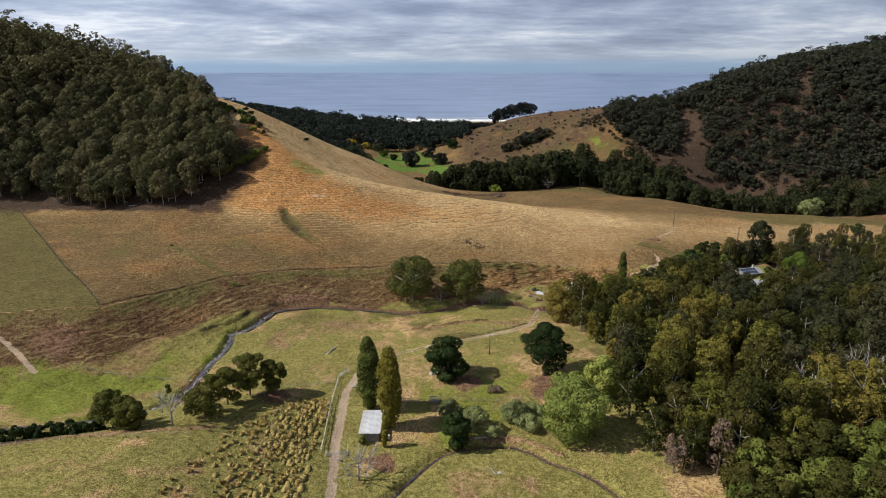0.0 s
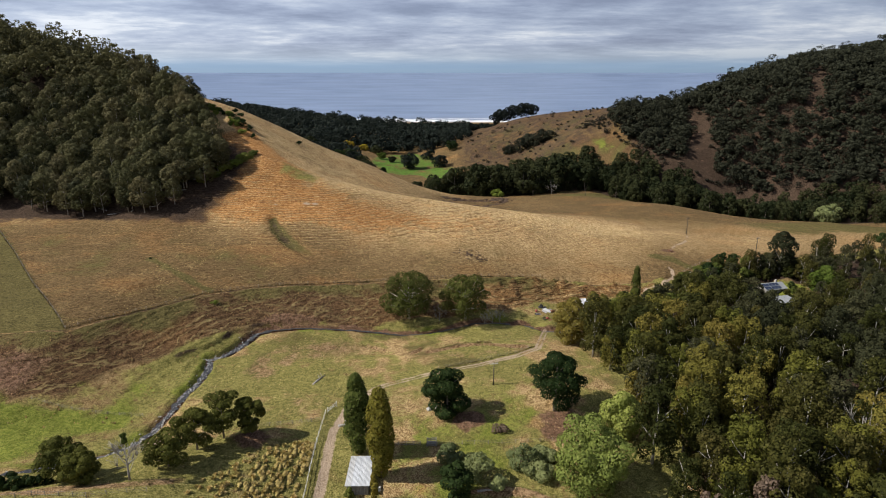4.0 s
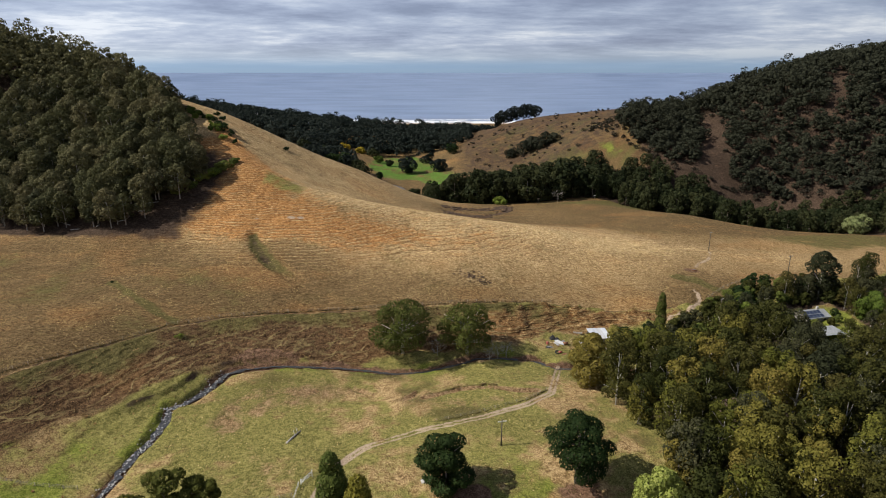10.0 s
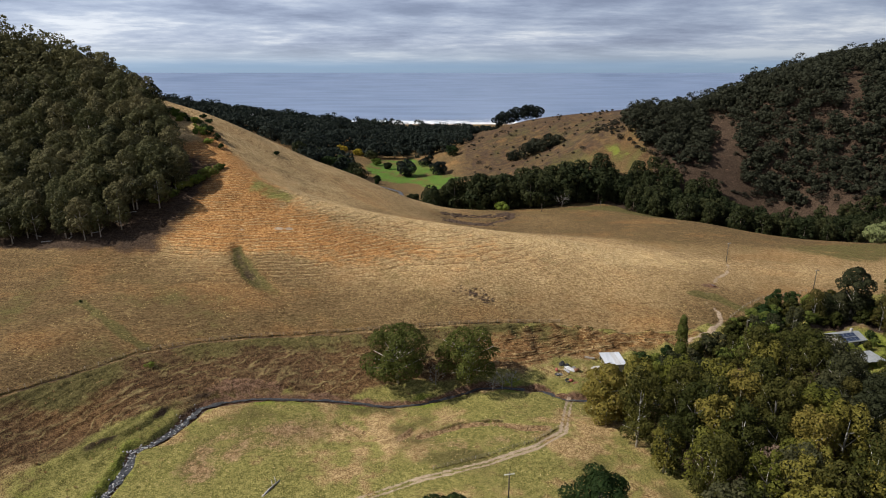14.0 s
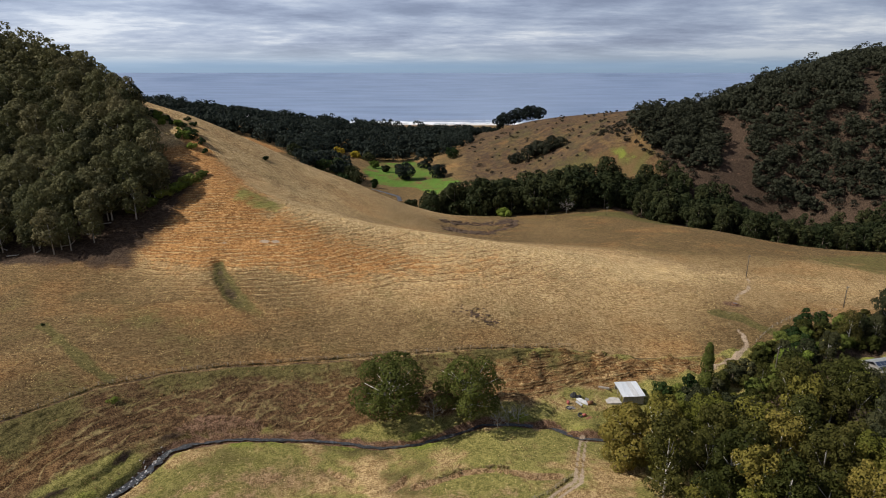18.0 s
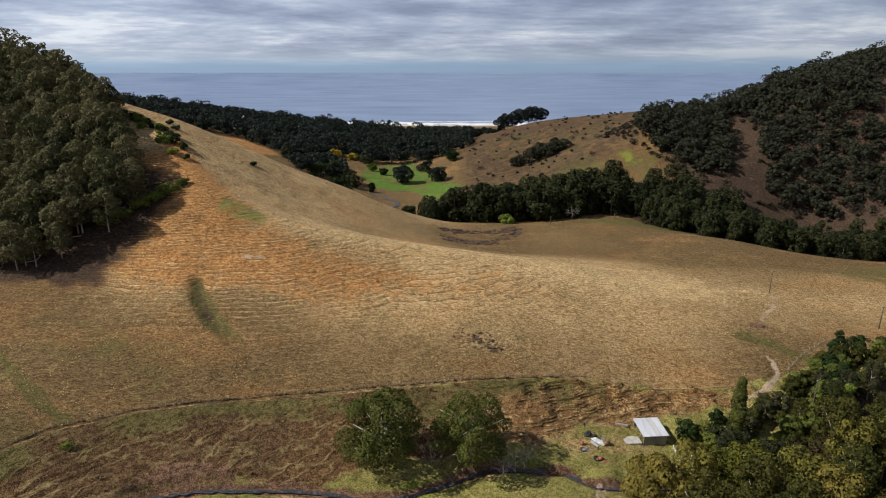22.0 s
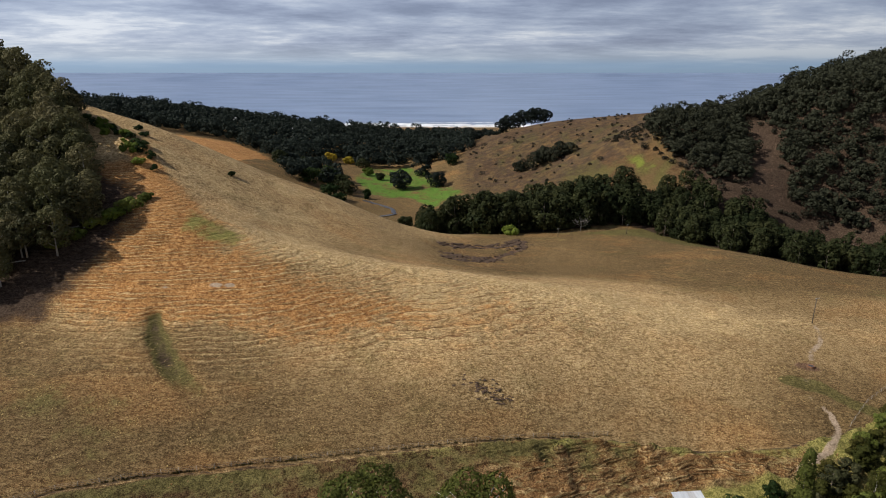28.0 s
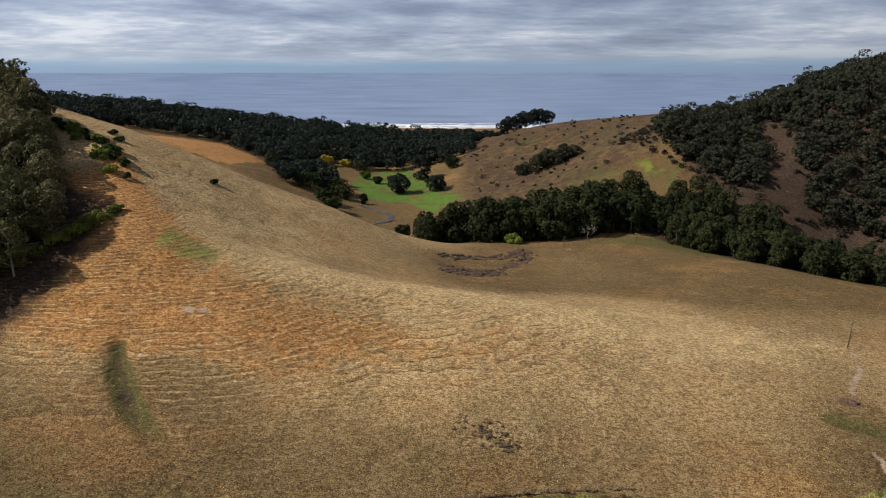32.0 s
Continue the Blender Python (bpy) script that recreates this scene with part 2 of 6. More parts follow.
def rough_material(name, a, b, scale=2.0, rough=0.85, bump=0.3, metal=0.0, stretch=(1, 1, 1), spec=0.3):
    """A worn surface: two tones by large and small noise, with fine relief."""
    m, add = material(name)
    co = add("ShaderNodeTexCoord").outputs["Object"]
    mp = add("ShaderNodeMapping", {0: co, 3: stretch}).outputs[0]
    n1 = add("ShaderNodeTexNoise", {"Vector": mp, "Scale": scale, "Detail": 6.0, "Roughness": 0.6}).outputs[0]
    n2 = add("ShaderNodeTexNoise", {"Vector": mp, "Scale": scale * 7, "Detail": 4.0, "Roughness": 0.6}).outputs[0]
    s = add("ShaderNodeMath", {0: n2, 1: 0.5, 2: n1}, operation="MULTIPLY_ADD").outputs[0]
    col = ramp_of(add, s, [(0.55, a), (0.95, b)])
    bmp = add("ShaderNodeBump", {"Height": s, "Strength": bump, "Distance": 0.05}).outputs[0]
    p = add("ShaderNodeBsdfPrincipled", {"Base Color": col, "Roughness": rough, "Metallic": metal, "Normal": bmp, "Specular IOR Level": spec})
    add("ShaderNodeOutputMaterial", {0: p.outputs[0]})
    return m


LEAF_OLIVE = leaf_material("olive_foliage", (0.019, 0.022, 0.006), (0.050, 0.054, 0.012), (0.108, 0.104, 0.025), 0.04)
LEAF_KHAKI = leaf_material("khaki_foliage", (0.050, 0.053, 0.010), (0.140, 0.138, 0.024), (0.26, 0.235, 0.055), 0.04)
LEAF_SAGE = leaf_material("sage_foliage", (0.021, 0.024, 0.012), (0.044, 0.048, 0.021), (0.085, 0.085, 0.038), 0.03)
LEAF_BROWN = leaf_material("dying_foliage", (0.085, 0.062, 0.042), (0.16, 0.12, 0.082), (0.23, 0.18, 0.125), 0.02)
LEAF_BRIGHT = leaf_material("fresh_foliage", (0.055, 0.085, 0.014), (0.115, 0.160, 0.026), (0.19, 0.22, 0.05), 0.02)
TUSSOCK = leaf_material("dry_tussock", (0.28, 0.21, 0.095), (0.50, 0.39, 0.19), (0.64, 0.52, 0.29), 0.01)
RUST_TUSSOCK = leaf_material("rusty_tussock", (0.20, 0.115, 0.05), (0.38, 0.24, 0.115), (0.52, 0.37, 0.20), 0.01)
GREEN_TUSSOCK = leaf_material("green_tussock", (0.08, 0.085, 0.02), (0.15, 0.15, 0.038), (0.24, 0.22, 0.07), 0.02)
DRY_FURROW = leaf_material("dry_furrow_grass", (0.32, 0.24, 0.10), (0.54, 0.42, 0.18), (0.68, 0.55, 0.27), 0.01)
GREEN_FURROW = leaf_material("green_furrow_grass", (0.19, 0.155, 0.05), (0.33, 0.265, 0.085), (0.46, 0.36, 0.13), 0.01)
LEAF_FOREST = leaf_material("forest_foliage", (0.044, 0.045, 0.020), (0.108, 0.106, 0.044), (0.215, 0.20, 0.095), 0.03)
# hill foliage darkened to carry the cloud shade in its colour
LEAF_HILL_SHADED = leaf_material("shaded_hill_foliage", (0.022, 0.026, 0.016), (0.027, 0.031, 0.019), (0.040, 0.044, 0.026), 0.03)
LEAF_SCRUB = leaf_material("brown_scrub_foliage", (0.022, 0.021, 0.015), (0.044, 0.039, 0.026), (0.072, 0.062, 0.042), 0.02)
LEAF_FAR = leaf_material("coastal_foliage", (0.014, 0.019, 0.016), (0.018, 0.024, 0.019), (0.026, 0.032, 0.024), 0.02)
LEAF_DARK = leaf_material("cypress_foliage", (0.008, 0.017, 0.005), (0.023, 0.042, 0.011), (0.045, 0.070, 0.019), 0.02)
LEAF_WOOD = leaf_material("plantation_foliage", (0.014, 0.020, 0.008), (0.029, 0.037, 0.014), (0.055, 0.062, 0.022), 0.04)
LEAF_WATTLE = leaf_material("wattle_foliage", (0.026, 0.034, 0.008), (0.072, 0.082, 0.016), (0.14, 0.14, 0.03), 0.02)
LEAF_BANK = leaf_material("bank_tree_foliage", (0.040, 0.048, 0.012), (0.110, 0.122, 0.026), (0.22, 0.22, 0.055), 0.02)
LEAF_LIGHT = leaf_material("willow_foliage", (0.090, 0.125, 0.028), (0.20, 0.245, 0.055), (0.33, 0.35, 0.11), 0.02)
LEAF_GREY = leaf_material("grey_shrub_foliage", (0.08, 0.105, 0.04), (0.17, 0.20, 0.08), (0.25, 0.27, 0.13), 0.02)
LEAF_POPLAR = leaf_material("poplar_foliage", (0.045, 0.065, 0.014), (0.105, 0.13, 0.028), (0.16, 0.17, 0.04), 0.02)
LEAF_GOLD = leaf_material("autumn_poplar_foliage", (0.075, 0.075, 0.012), (0.165, 0.150, 0.022), (0.25, 0.20, 0.04), 0.02)
LEAF_YELLOW = leaf_material("yellow_foliage", (0.20, 0.15, 0.02), (0.42, 0.30, 0.03), (0.5, 0.38, 0.06), 0.02)
BARK = rough_material("bark", (0.10, 0.08, 0.06), (0.26, 0.22, 0.18), 3.0, 0.9, 0.5, stretch=(1, 1, 0.2))
PALE_BARK = rough_material("pale_bark", (0.24, 0.21, 0.18), (0.52, 0.49, 0.44), 2.0, 0.8, 0.4, stretch=(1, 1, 0.25))
DEAD_WOOD = rough_material("dead_wood", (0.20, 0.18, 0.16), (0.45, 0.42, 0.38), 4.0, 0.9, 0.4, stretch=(1, 1, 0.3))


def ground_material():
    """Pasture: straw, green, rust and bare earth where the land's attributes say, broken up by noise."""
    m, add = material("pasture")
    at = lambda k: add("ShaderNodeAttribute", attribute_name=k).outputs["Fac"]
    co = add("ShaderNodeTexCoord").outputs["Object"]
    n = lambda s, d=5.0, r=0.6, v=co, dist=0.0: add("ShaderNodeTexNoise", {"Vector": v, "Scale": s, "Detail": d, "Roughness": r, "Distortion": dist}).outputs[0]
    mul = lambda a, b: add("ShaderNodeMath", {0: a, 1: b}, operation="MULTIPLY").outputs[0]
    addm = lambda a, b: add("ShaderNodeMath", {0: a, 1: b}, operation="ADD").outputs[0]
    mad = lambda a, b, c: add("ShaderNodeMath", {0: a, 1: b, 2: c}, operation="MULTIPLY_ADD").outputs[0]
    mix = lambda f, a, b: add("ShaderNodeMix", {0: f, 6: a, 7: b}, data_type="RGBA").outputs[2]
    big, mid = n(0.035, 4.0), n(0.16, 5.0)
    rows = add("ShaderNodeMapping", {0: co, 3: (0.62, 1.0, 1.0)}).outputs[0]
    long_rows = add("ShaderNodeMapping", {0: co, 3: (0.22, 0.9, 0.9)}).outputs[0]
    hillside = at("hillside")
    pick = lambda a, b: add("ShaderNodeMix", {0: hillside, 2: a, 3: b}, data_type="FLOAT").outputs[0]
    small = pick(n(0.9, 5.0, 0.68), n(1.3, 5.0, 0.7, rows))
    tiny = pick(n(3.6, 4.0, 0.75), n(4.0, 4.0, 0.78, rows))
    tuft = mad(addm(mul(small, 0.40), mul(tiny, 0.60)), 1.45, -0.225)
    relief = addm(mul(n(1.1, 5.0, 0.68), 0.6), mul(n(3.4, 3.0, 0.7), 0.4))

    def edge(mask, soft=0.2):
        v = mad(addm(mid, mul(small, 0.7)), 1.0, addm(mask, -0.85))
        return add("ShaderNodeMapRange", {0: v, 1: 0.5 - soft, 2: 0.5 + soft, 3: 0.0, 4: 1.0}, interpolation_type="SMOOTHSTEP").outputs[0]
    straw = ramp_of(add, tuft, [(0.40, (0.135, 0.081, 0.031)), (0.5, (0.325, 0.211, 0.094)), (0.60, (0.62, 0.445, 0.228))])
    # duller straw: brown grass on the bank, painted cloud shade on the hill
    dull_shade = ramp_of(add, tuft, [(0.40, (0.052, 0.032, 0.013)), (0.5, (0.124, 0.079, 0.033)), (0.60, (0.24, 0.163, 0.075))])
    bracken = ramp_of(add, tuft, [(0.41, (0.036, 0.019, 0.009)), (0.5, (0.090, 0.050, 0.023)), (0.59, (0.175, 0.108, 0.052))])
    olive = ramp_of(add, tuft, [(0.41, (0.054, 0.045, 0.015)), (0.5, (0.100, 0.083, 0.027)), (0.59, (0.172, 0.142, 0.054))])
    rust = ramp_of(add, tuft, [(0.40, (0.140, 0.056, 0.017)), (0.5, (0.345, 0.158, 0.050)), (0.60, (0.58, 0.335, 0.132))])
    green = ramp_of(add, tuft, [(0.41, (0.094, 0.088, 0.022)), (0.5, (0.182, 0.165, 0.045)), (0.59, (0.32, 0.275, 0.095))])
    lush = ramp_of(add, tuft, [(0.41, (0.076, 0.096, 0.013)), (0.5, (0.140, 0.160, 0.024)), (0.59, (0.225, 0.235, 0.05))])
    earth = ramp_of(add, tuft, [(0.41, (0.066, 0.036, 0.020)), (0.5, (0.142, 0.078, 0.044)), (0.59, (0.25, 0.155, 0.10))])
    gravel = ramp_of(add, tiny, [(0.35, (0.22, 0.155, 0.10)), (0.5, (0.37, 0.275, 0.19)), (0.65, (0.52, 0.42, 0.31))])
    # leaf litter and dark soil; also the tone for painted shade
    litter_shade = ramp_of(add, tuft, [(0.40, (0.020, 0.012, 0.008)), (0.5, (0.050, 0.032, 0.021)), (0.60, (0.095, 0.066, 0.044))])
    sod = ramp_of(add, tuft, [(0.40, (0.115, 0.085, 0.035)), (0.60, (0.27, 0.205, 0.092))])
    col = mix(edge(at("dull_shade"), 0.42), straw, dull_shade)
    # palest straw: stock-track treads, and sunlight painted on the crest
    bleached = ramp_of(add, tuft, [(0.40, (0.205, 0.128, 0.048)), (0.5, (0.43, 0.293, 0.136)), (0.60, (0.71, 0.53, 0.285))])
    col = mix(edge(at("pale"), 0.36), col, bleached)
    # soft drifts of redder and greener grass
    drift = add("ShaderNodeMapRange", {0: n(0.055, 4.0, 0.55, rows), 1: 0.50, 2: 0.68, 3: 0.0, 4: 0.30}).outputs[0]
    col = mix(mul(drift, hillside), col, rust)
    drift2 = add("ShaderNodeMapRange", {0: n(0.075, 4.0, 0.6), 1: 0.56, 2: 0.70, 3: 0.0, 4: 0.34}).outputs[0]
    col = mix(mul(drift2, hillside), col, olive)
    col = mix(edge(at("rust")), col, rust)
    # stock tracks: terraces round the spur, and a net of crossing paths on the bank
    place = add("ShaderNodeSeparateXYZ", {0: co})
    level = mad(n(0.05, 3.0, 0.5), 2.6, mad(n(0.28, 4.0, 0.6, long_rows), 1.1, mul(place.outputs[2], 1.35)))
    turn = add("ShaderNodeMath", {0: level}, operation="FRACT").outputs[0]
    broken = add("ShaderNodeMapRange", {0: n(0.42, 4.0, 0.65, long_rows), 1: 0.40, 2: 0.56, 3: 0.05, 4: 1.0}).outputs[0]
    ripple = mul(mul(ramp_of(add, turn, [(0.0, (0, 0, 0)), (0.55, (0.85, 0.85, 0.85)), (0.78, (1, 1, 1)), (1.0, (0, 0, 0))]), at("ripple")), broken)
    riser = mul(mul(ramp_of(add, turn, [(0.0, (0.5, 0.5, 0.5)), (0.12, (0, 0, 0)), (0.80, (0, 0, 0)), (0.93, (1, 1, 1)), (1.0, (0.5, 0.5, 0.5))]), at("ripple")), mul(broken, 0.95))
    tread = mul(mul(ramp_of(add, turn, [(0.48, (0, 0, 0)), (0.62, (1, 1, 1)), (0.76, (1, 1, 1)), (0.82, (0, 0, 0))]), at("ripple")), mul(broken, 0.80))

    def paths(tilt, rise, seed, width):
        lean = mad(place.outputs[0], tilt, mad(n(0.045, 3.0, 0.5), 3.4 + seed, mad(n(0.33, 4.0, 0.6), 0.9, mul(place.outputs[2], rise))))
        f = add("ShaderNodeMath", {0: lean}, operation="FRACT").outputs[0]
        line = ramp_of(add, f, [(0.80 - width, (0, 0, 0)), (0.84 - width * 0.5, (1, 1, 1)), (0.92, (1, 1, 1)), (0.97, (0, 0, 0))])
        shelf = ramp_of(add, f, [(0.0, (0, 0, 0)), (0.70, (0.75, 0.75, 0.75)), (0.84, (1, 1, 1)), (0.93, (0.9, 0.9, 0.9)), (1.0, (0, 0, 0))])
        return line, shelf
    la, sa = paths(0.085, 0.62, 0.0, 0.03)
    lb, sb = paths(-0.075, 0.72, 0.6, 0.02)
    worn = add("ShaderNodeMath", {0: la, 1: lb}, operation="MAXIMUM").outputs[0]
    gaps = add("ShaderNodeMapRange", {0: n(0.16, 4.0, 0.6), 1: 0.38, 2: 0.58, 3: 0.12, 4: 0.95}).outputs[0]
    shelf = add("ShaderNodeMath", {0: sa, 1: sb}, operation="MAXIMUM").outputs[0]
    wild = mix(at("tawny"), bracken, mix(0.5, rust, dull_shade))
    wild = mix(mul(mul(worn, gaps), at("net")), wild, mix(mul(at("tawny"), 0.7), sod, straw))
    # risers darkened and treads lightened to paint in the terraces' shading
    wild = mix(riser, wild, rust_shade(add, tuft))
    wild = mix(tread, wild, straw)
    col = mix(riser, col, rust_shade(add, tuft))
    col = mix(tread, col, bleached)
    col = mix(edge(at("bracken")), col, wild)
    patches = add("ShaderNodeMapRange", {0: n(0.11, 5.0, 0.62), 1: 0.40, 2: 0.62, 3: -0.16, 4: 0.16}).outputs[0]
    col = mix(edge(addm(at("green"), mul(patches, at("green")))), col, green)
    col = mix(edge(at("olive"), 0.2), col, olive)
    col = mix(edge(at("lush")), col, lush)
    meadow = ramp_of(add, tuft, [(0.41, (0.046, 0.088, 0.012)), (0.5, (0.078, 0.150, 0.020)), (0.59, (0.125, 0.215, 0.040))])
    col = mix(edge(at("meadow")), col, meadow)
    col = mix(edge(at("dry")), col, mix(0.6, straw, earth))
    col = mix(edge(at("litter_shade")), col, litter_shade)
    col = mix(edge(at("earth")), col, earth)
    col = mix(edge(at("gravel"), 0.15), col, gravel)
    sat = add("ShaderNodeHueSaturation", {0: 0.5, 1: 1.0, 2: add("ShaderNodeMapRange", {0: big, 1: 0.3, 2: 0.7, 3: 0.90, 4: 1.10}).outputs[0], 4: col}).outputs[0]
    sat = add("ShaderNodeHueSaturation", {0: 0.5, 1: 1.0, 2: add("ShaderNodeMapRange", {0: mid, 1: 0.32, 2: 0.68, 3: 0.86, 4: 1.14}).outputs[0], 4: sat}).outputs[0]
    bmp = add("ShaderNodeBump", {"Height": mad(mul(shelf, at("net")), 0.55, mad(ripple, 0.62, mul(relief, 0.78))), "Strength": 1.0, "Distance": 0.8}).outputs[0]
    p = add("ShaderNodeBsdfPrincipled", {"Base Color": sat, "Roughness": 0.95, "Specular IOR Level": 0.1, "Normal": bmp})
    add("ShaderNodeOutputMaterial", {0: p.outputs[0]})
    return m


def rust_shade(add, tuft):
    """Dark reddish earth, with the terraces' shade in its colour, on the risers between stock tracks."""
    return ramp_of(add, tuft, [(0.41, (0.095, 0.042, 0.016)), (0.59, (0.24, 0.125, 0.052))])


def sea_material():
    m, add = material("sea")
    co = add("ShaderNodeTexCoord").outputs["Object"]
    mp = add("ShaderNodeMapping", {0: co, 3: (0.35, 1.0, 1.0)}).outputs[0]
    n1 = add("ShaderNodeTexNoise", {"Vector": mp, "Scale": 0.010, "Detail": 6.0, "Roughness": 0.6}).outputs[0]
    n2 = add("ShaderNodeTexNoise", {"Vector": mp, "Scale": 0.10, "Detail": 4.0, "Roughness": 0.6}).outputs[0]
    s = add("ShaderNodeMath", {0: n2, 1: 0.3, 2: n1}, operation="MULTIPLY_ADD").outputs[0]
    col = ramp_of(add, s, [(0.5, (0.105, 0.158, 0.26)), (0.8, (0.21, 0.275, 0.405))])
    bmp = add("ShaderNodeBump", {"Height": n2, "Strength": 0.35, "Distance": 2.0}).outputs[0]
    p = add("ShaderNodeBsdfPrincipled", {"Base Color": col, "Roughness": 0.32, "Normal": bmp, "Specular IOR Level": 0.5})
    add("ShaderNodeOutputMaterial", {0: p.outputs[0]})
    return m


PASTURE, SEA = ground_material(), sea_material()
FOAM = rough_material("surf_foam", (0.72, 0.75, 0.78), (0.92, 0.93, 0.94), 0.05, 0.7, 0.1)

SAND = rough_material("beach_sand", (0.36, 0.30, 0.24), (0.55, 0.49, 0.42), 0.05, 0.9, 0.1)
REEF = rough_material("reef_rock", (0.05, 0.045, 0.04), (0.16, 0.14, 0.12), 0.1, 0.8, 0.4)
STONE = rough_material("creek_stone", (0.20, 0.19, 0.18), (0.55, 0.53, 0.50), 1.5, 0.7, 0.4)
ZINC = rough_material("weathered_zinc_roof", (0.52, 0.54, 0.56), (0.74, 0.75, 0.77), 0.8, 0.45, 0.15, 0.35, (1, 0.15, 1))
RUSTY = rough_material("rusted_iron", (0.13, 0.06, 0.03), (0.32, 0.16, 0.09), 1.5, 0.8, 0.3, 0.2)
GREY_BOARD = rough_material("grey_weathered_board", (0.12, 0.11, 0.10), (0.33, 0.31, 0.28), 1.5, 0.9, 0.5, 0.0, (6, 6, 0.4))
FENCE_WOOD = rough_material("fence_wood", (0.16, 0.13, 0.10), (0.38, 0.34, 0.28), 3.0, 0.9, 0.4)
POLE_WOOD = rough_material("tarred_pole_wood", (0.045, 0.036, 0.028), (0.12, 0.10, 0.08), 3.0, 0.9, 0.4)
WHITE_WOOD = rough_material("flaking_white_paint", (0.45, 0.43, 0.38), (0.78, 0.77, 0.72), 2.0, 0.7, 0.3)
WIRE = rough_material("fence_wire", (0.10, 0.09, 0.08), (0.22, 0.20, 0.18), 4.0, 0.5, 0.1, 0.6)
CONCRETE = rough_material("old_concrete", (0.28, 0.26, 0.23), (0.48, 0.45, 0.41), 1.2, 0.9, 0.3)
TARP = rough_material("pale_tarpaulin", (0.30, 0.30, 0.31), (0.58, 0.58, 0.59), 2.0, 0.6, 0.3)
BLACK = rough_material("black_rubber", (0.015, 0.015, 0.016), (0.05, 0.05, 0.05), 3.0, 0.7, 0.2)
RED = rough_material("faded_red_paint", (0.25, 0.05, 0.04), (0.42, 0.13, 0.10), 3.0, 0.6, 0.2)
PANEL = rough_material("solar_glass", (0.02, 0.03, 0.06), (0.06, 0.08, 0.13), 0.5, 0.15, 0.02, 0.2)
GREEN_ROOF = rough_material("grey_roof_iron", (0.20, 0.21, 0.215), (0.34, 0.35, 0.355), 0.8, 0.5, 0.15, 0.2)
CREAM = rough_material("cream_wall", (0.5, 0.46, 0.38), (0.66, 0.62, 0.54), 1.0, 0.8, 0.2)
CERAMIC = rough_material("insulator", (0.5, 0.5, 0.48), (0.75, 0.75, 0.72), 5.0, 0.3, 0.0)
GLASS = rough_material("dark_window_glass", (0.02, 0.025, 0.03), (0.05, 0.055, 0.06), 0.6, 0.1, 0.0, 0.0, (1, 1, 1), 0.6)


def creek_material():
    m, add = material("creek_water")
    co = add("ShaderNodeTexCoord").outputs["Object"]
    n1 = add("ShaderNodeTexNoise", {"Vector": co, "Scale": 0.5, "Detail": 5.0, "Roughness": 0.65}).outputs[0]
    n2 = add("ShaderNodeTexNoise", {"Vector": co, "Scale": 2.2, "Detail": 4.0, "Roughness": 0.7}).outputs[0]
    col = ramp_of(add, n2, [(0.45, (0.025, 0.026, 0.028)), (0.58, (0.075, 0.075, 0.078)), (0.70, (0.20, 0.21, 0.22))])
    bmp = add("ShaderNodeBump", {"Height": n1, "Strength": 0.5, "Distance": 0.3}).outputs[0]
    p = add("ShaderNodeBsdfPrincipled", {"Base Color": col, "Roughness": 0.28, "Normal": bmp, "Specular IOR Level": 0.35})
    add("ShaderNodeOutputMaterial", {0: p.outputs[0]})
    return m


CREEK_WATER = creek_material()

CLOD = rough_material("dark_earth_clod", (0.035, 0.022, 0.014), (0.11, 0.07, 0.045), 1.5, 0.95, 0.6)
# ---- mesh helpers ----
def mesh_from(name, verts, faces, mats=(), smooth_shade=False):
    me = bpy.data.meshes.new(name)
    me.from_pydata([tuple(v) for v in verts], [], [tuple(f) for f in faces])
    for mt in mats:
        me.materials.append(mt)
    if smooth_shade:
        me.polygons.foreach_set("use_smooth", [True] * len(me.polygons))
    return me


def leaf_mesh(name, verts, mat):
    """A mesh from an array of leaves (n, corners, 3), quick for many of them."""
    n, k = verts.shape[:2]
    me = bpy.data.meshes.new(name)
    me.vertices.add(n * k)
    me.vertices.foreach_set("co", np.asarray(verts, np.float32).ravel())
    me.loops.add(n * k)
    me.loops.foreach_set("vertex_index", np.arange(n * k, dtype=np.int32))
    me.polygons.add(n)
    me.polygons.foreach_set("loop_start", np.arange(0, n * k, k, dtype=np.int32))
    me.polygons.foreach_set("loop_total", np.full(n, k, np.int32))
    me.materials.append(mat)
    me.update(calc_edges=True)
    return me


def part(name, me, parent, label=""):
    """Links a mesh as one part under a thing or a part."""
    ob = new(name, me)
    ob.parent = parent
    return tagged(ob, label=label)


def thing(name, label, category, group="", at=None, kind=""):
    """An empty at the base of a thing that parents its parts."""
    ob = new(name)
    ob.empty_display_size = 0.5
    if at is not None:
        ob.matrix_basis = at
    return tagged(ob, label, category, group, kind)


# ---- ground: one sheet, fine where the drone passes near, coarse to the horizon ----
def inside(x, y, poly):
    x, y = np.asarray(x, float).ravel(), np.asarray(y, float).ravel()
    hit = np.zeros(len(x), bool)
    for (ax, ay), (bx, by) in zip(poly, poly[1:] + poly[:1]):
        c = ((ay > y) != (by > y)) & (x < (bx - ax) * (y - ay) / (by - ay + 1e-12) + ax)
        hit ^= c
    return hit


def near_poly(x, y, poly, soft=6.0):
    """1 inside a patch, falling to 0 a few metres outside its edge."""
    d, _ = off_line(x, y, poly + poly[:1])
    d[inside(x, y, poly)] *= -1
    return 1 - smooth(-soft, soft, d)


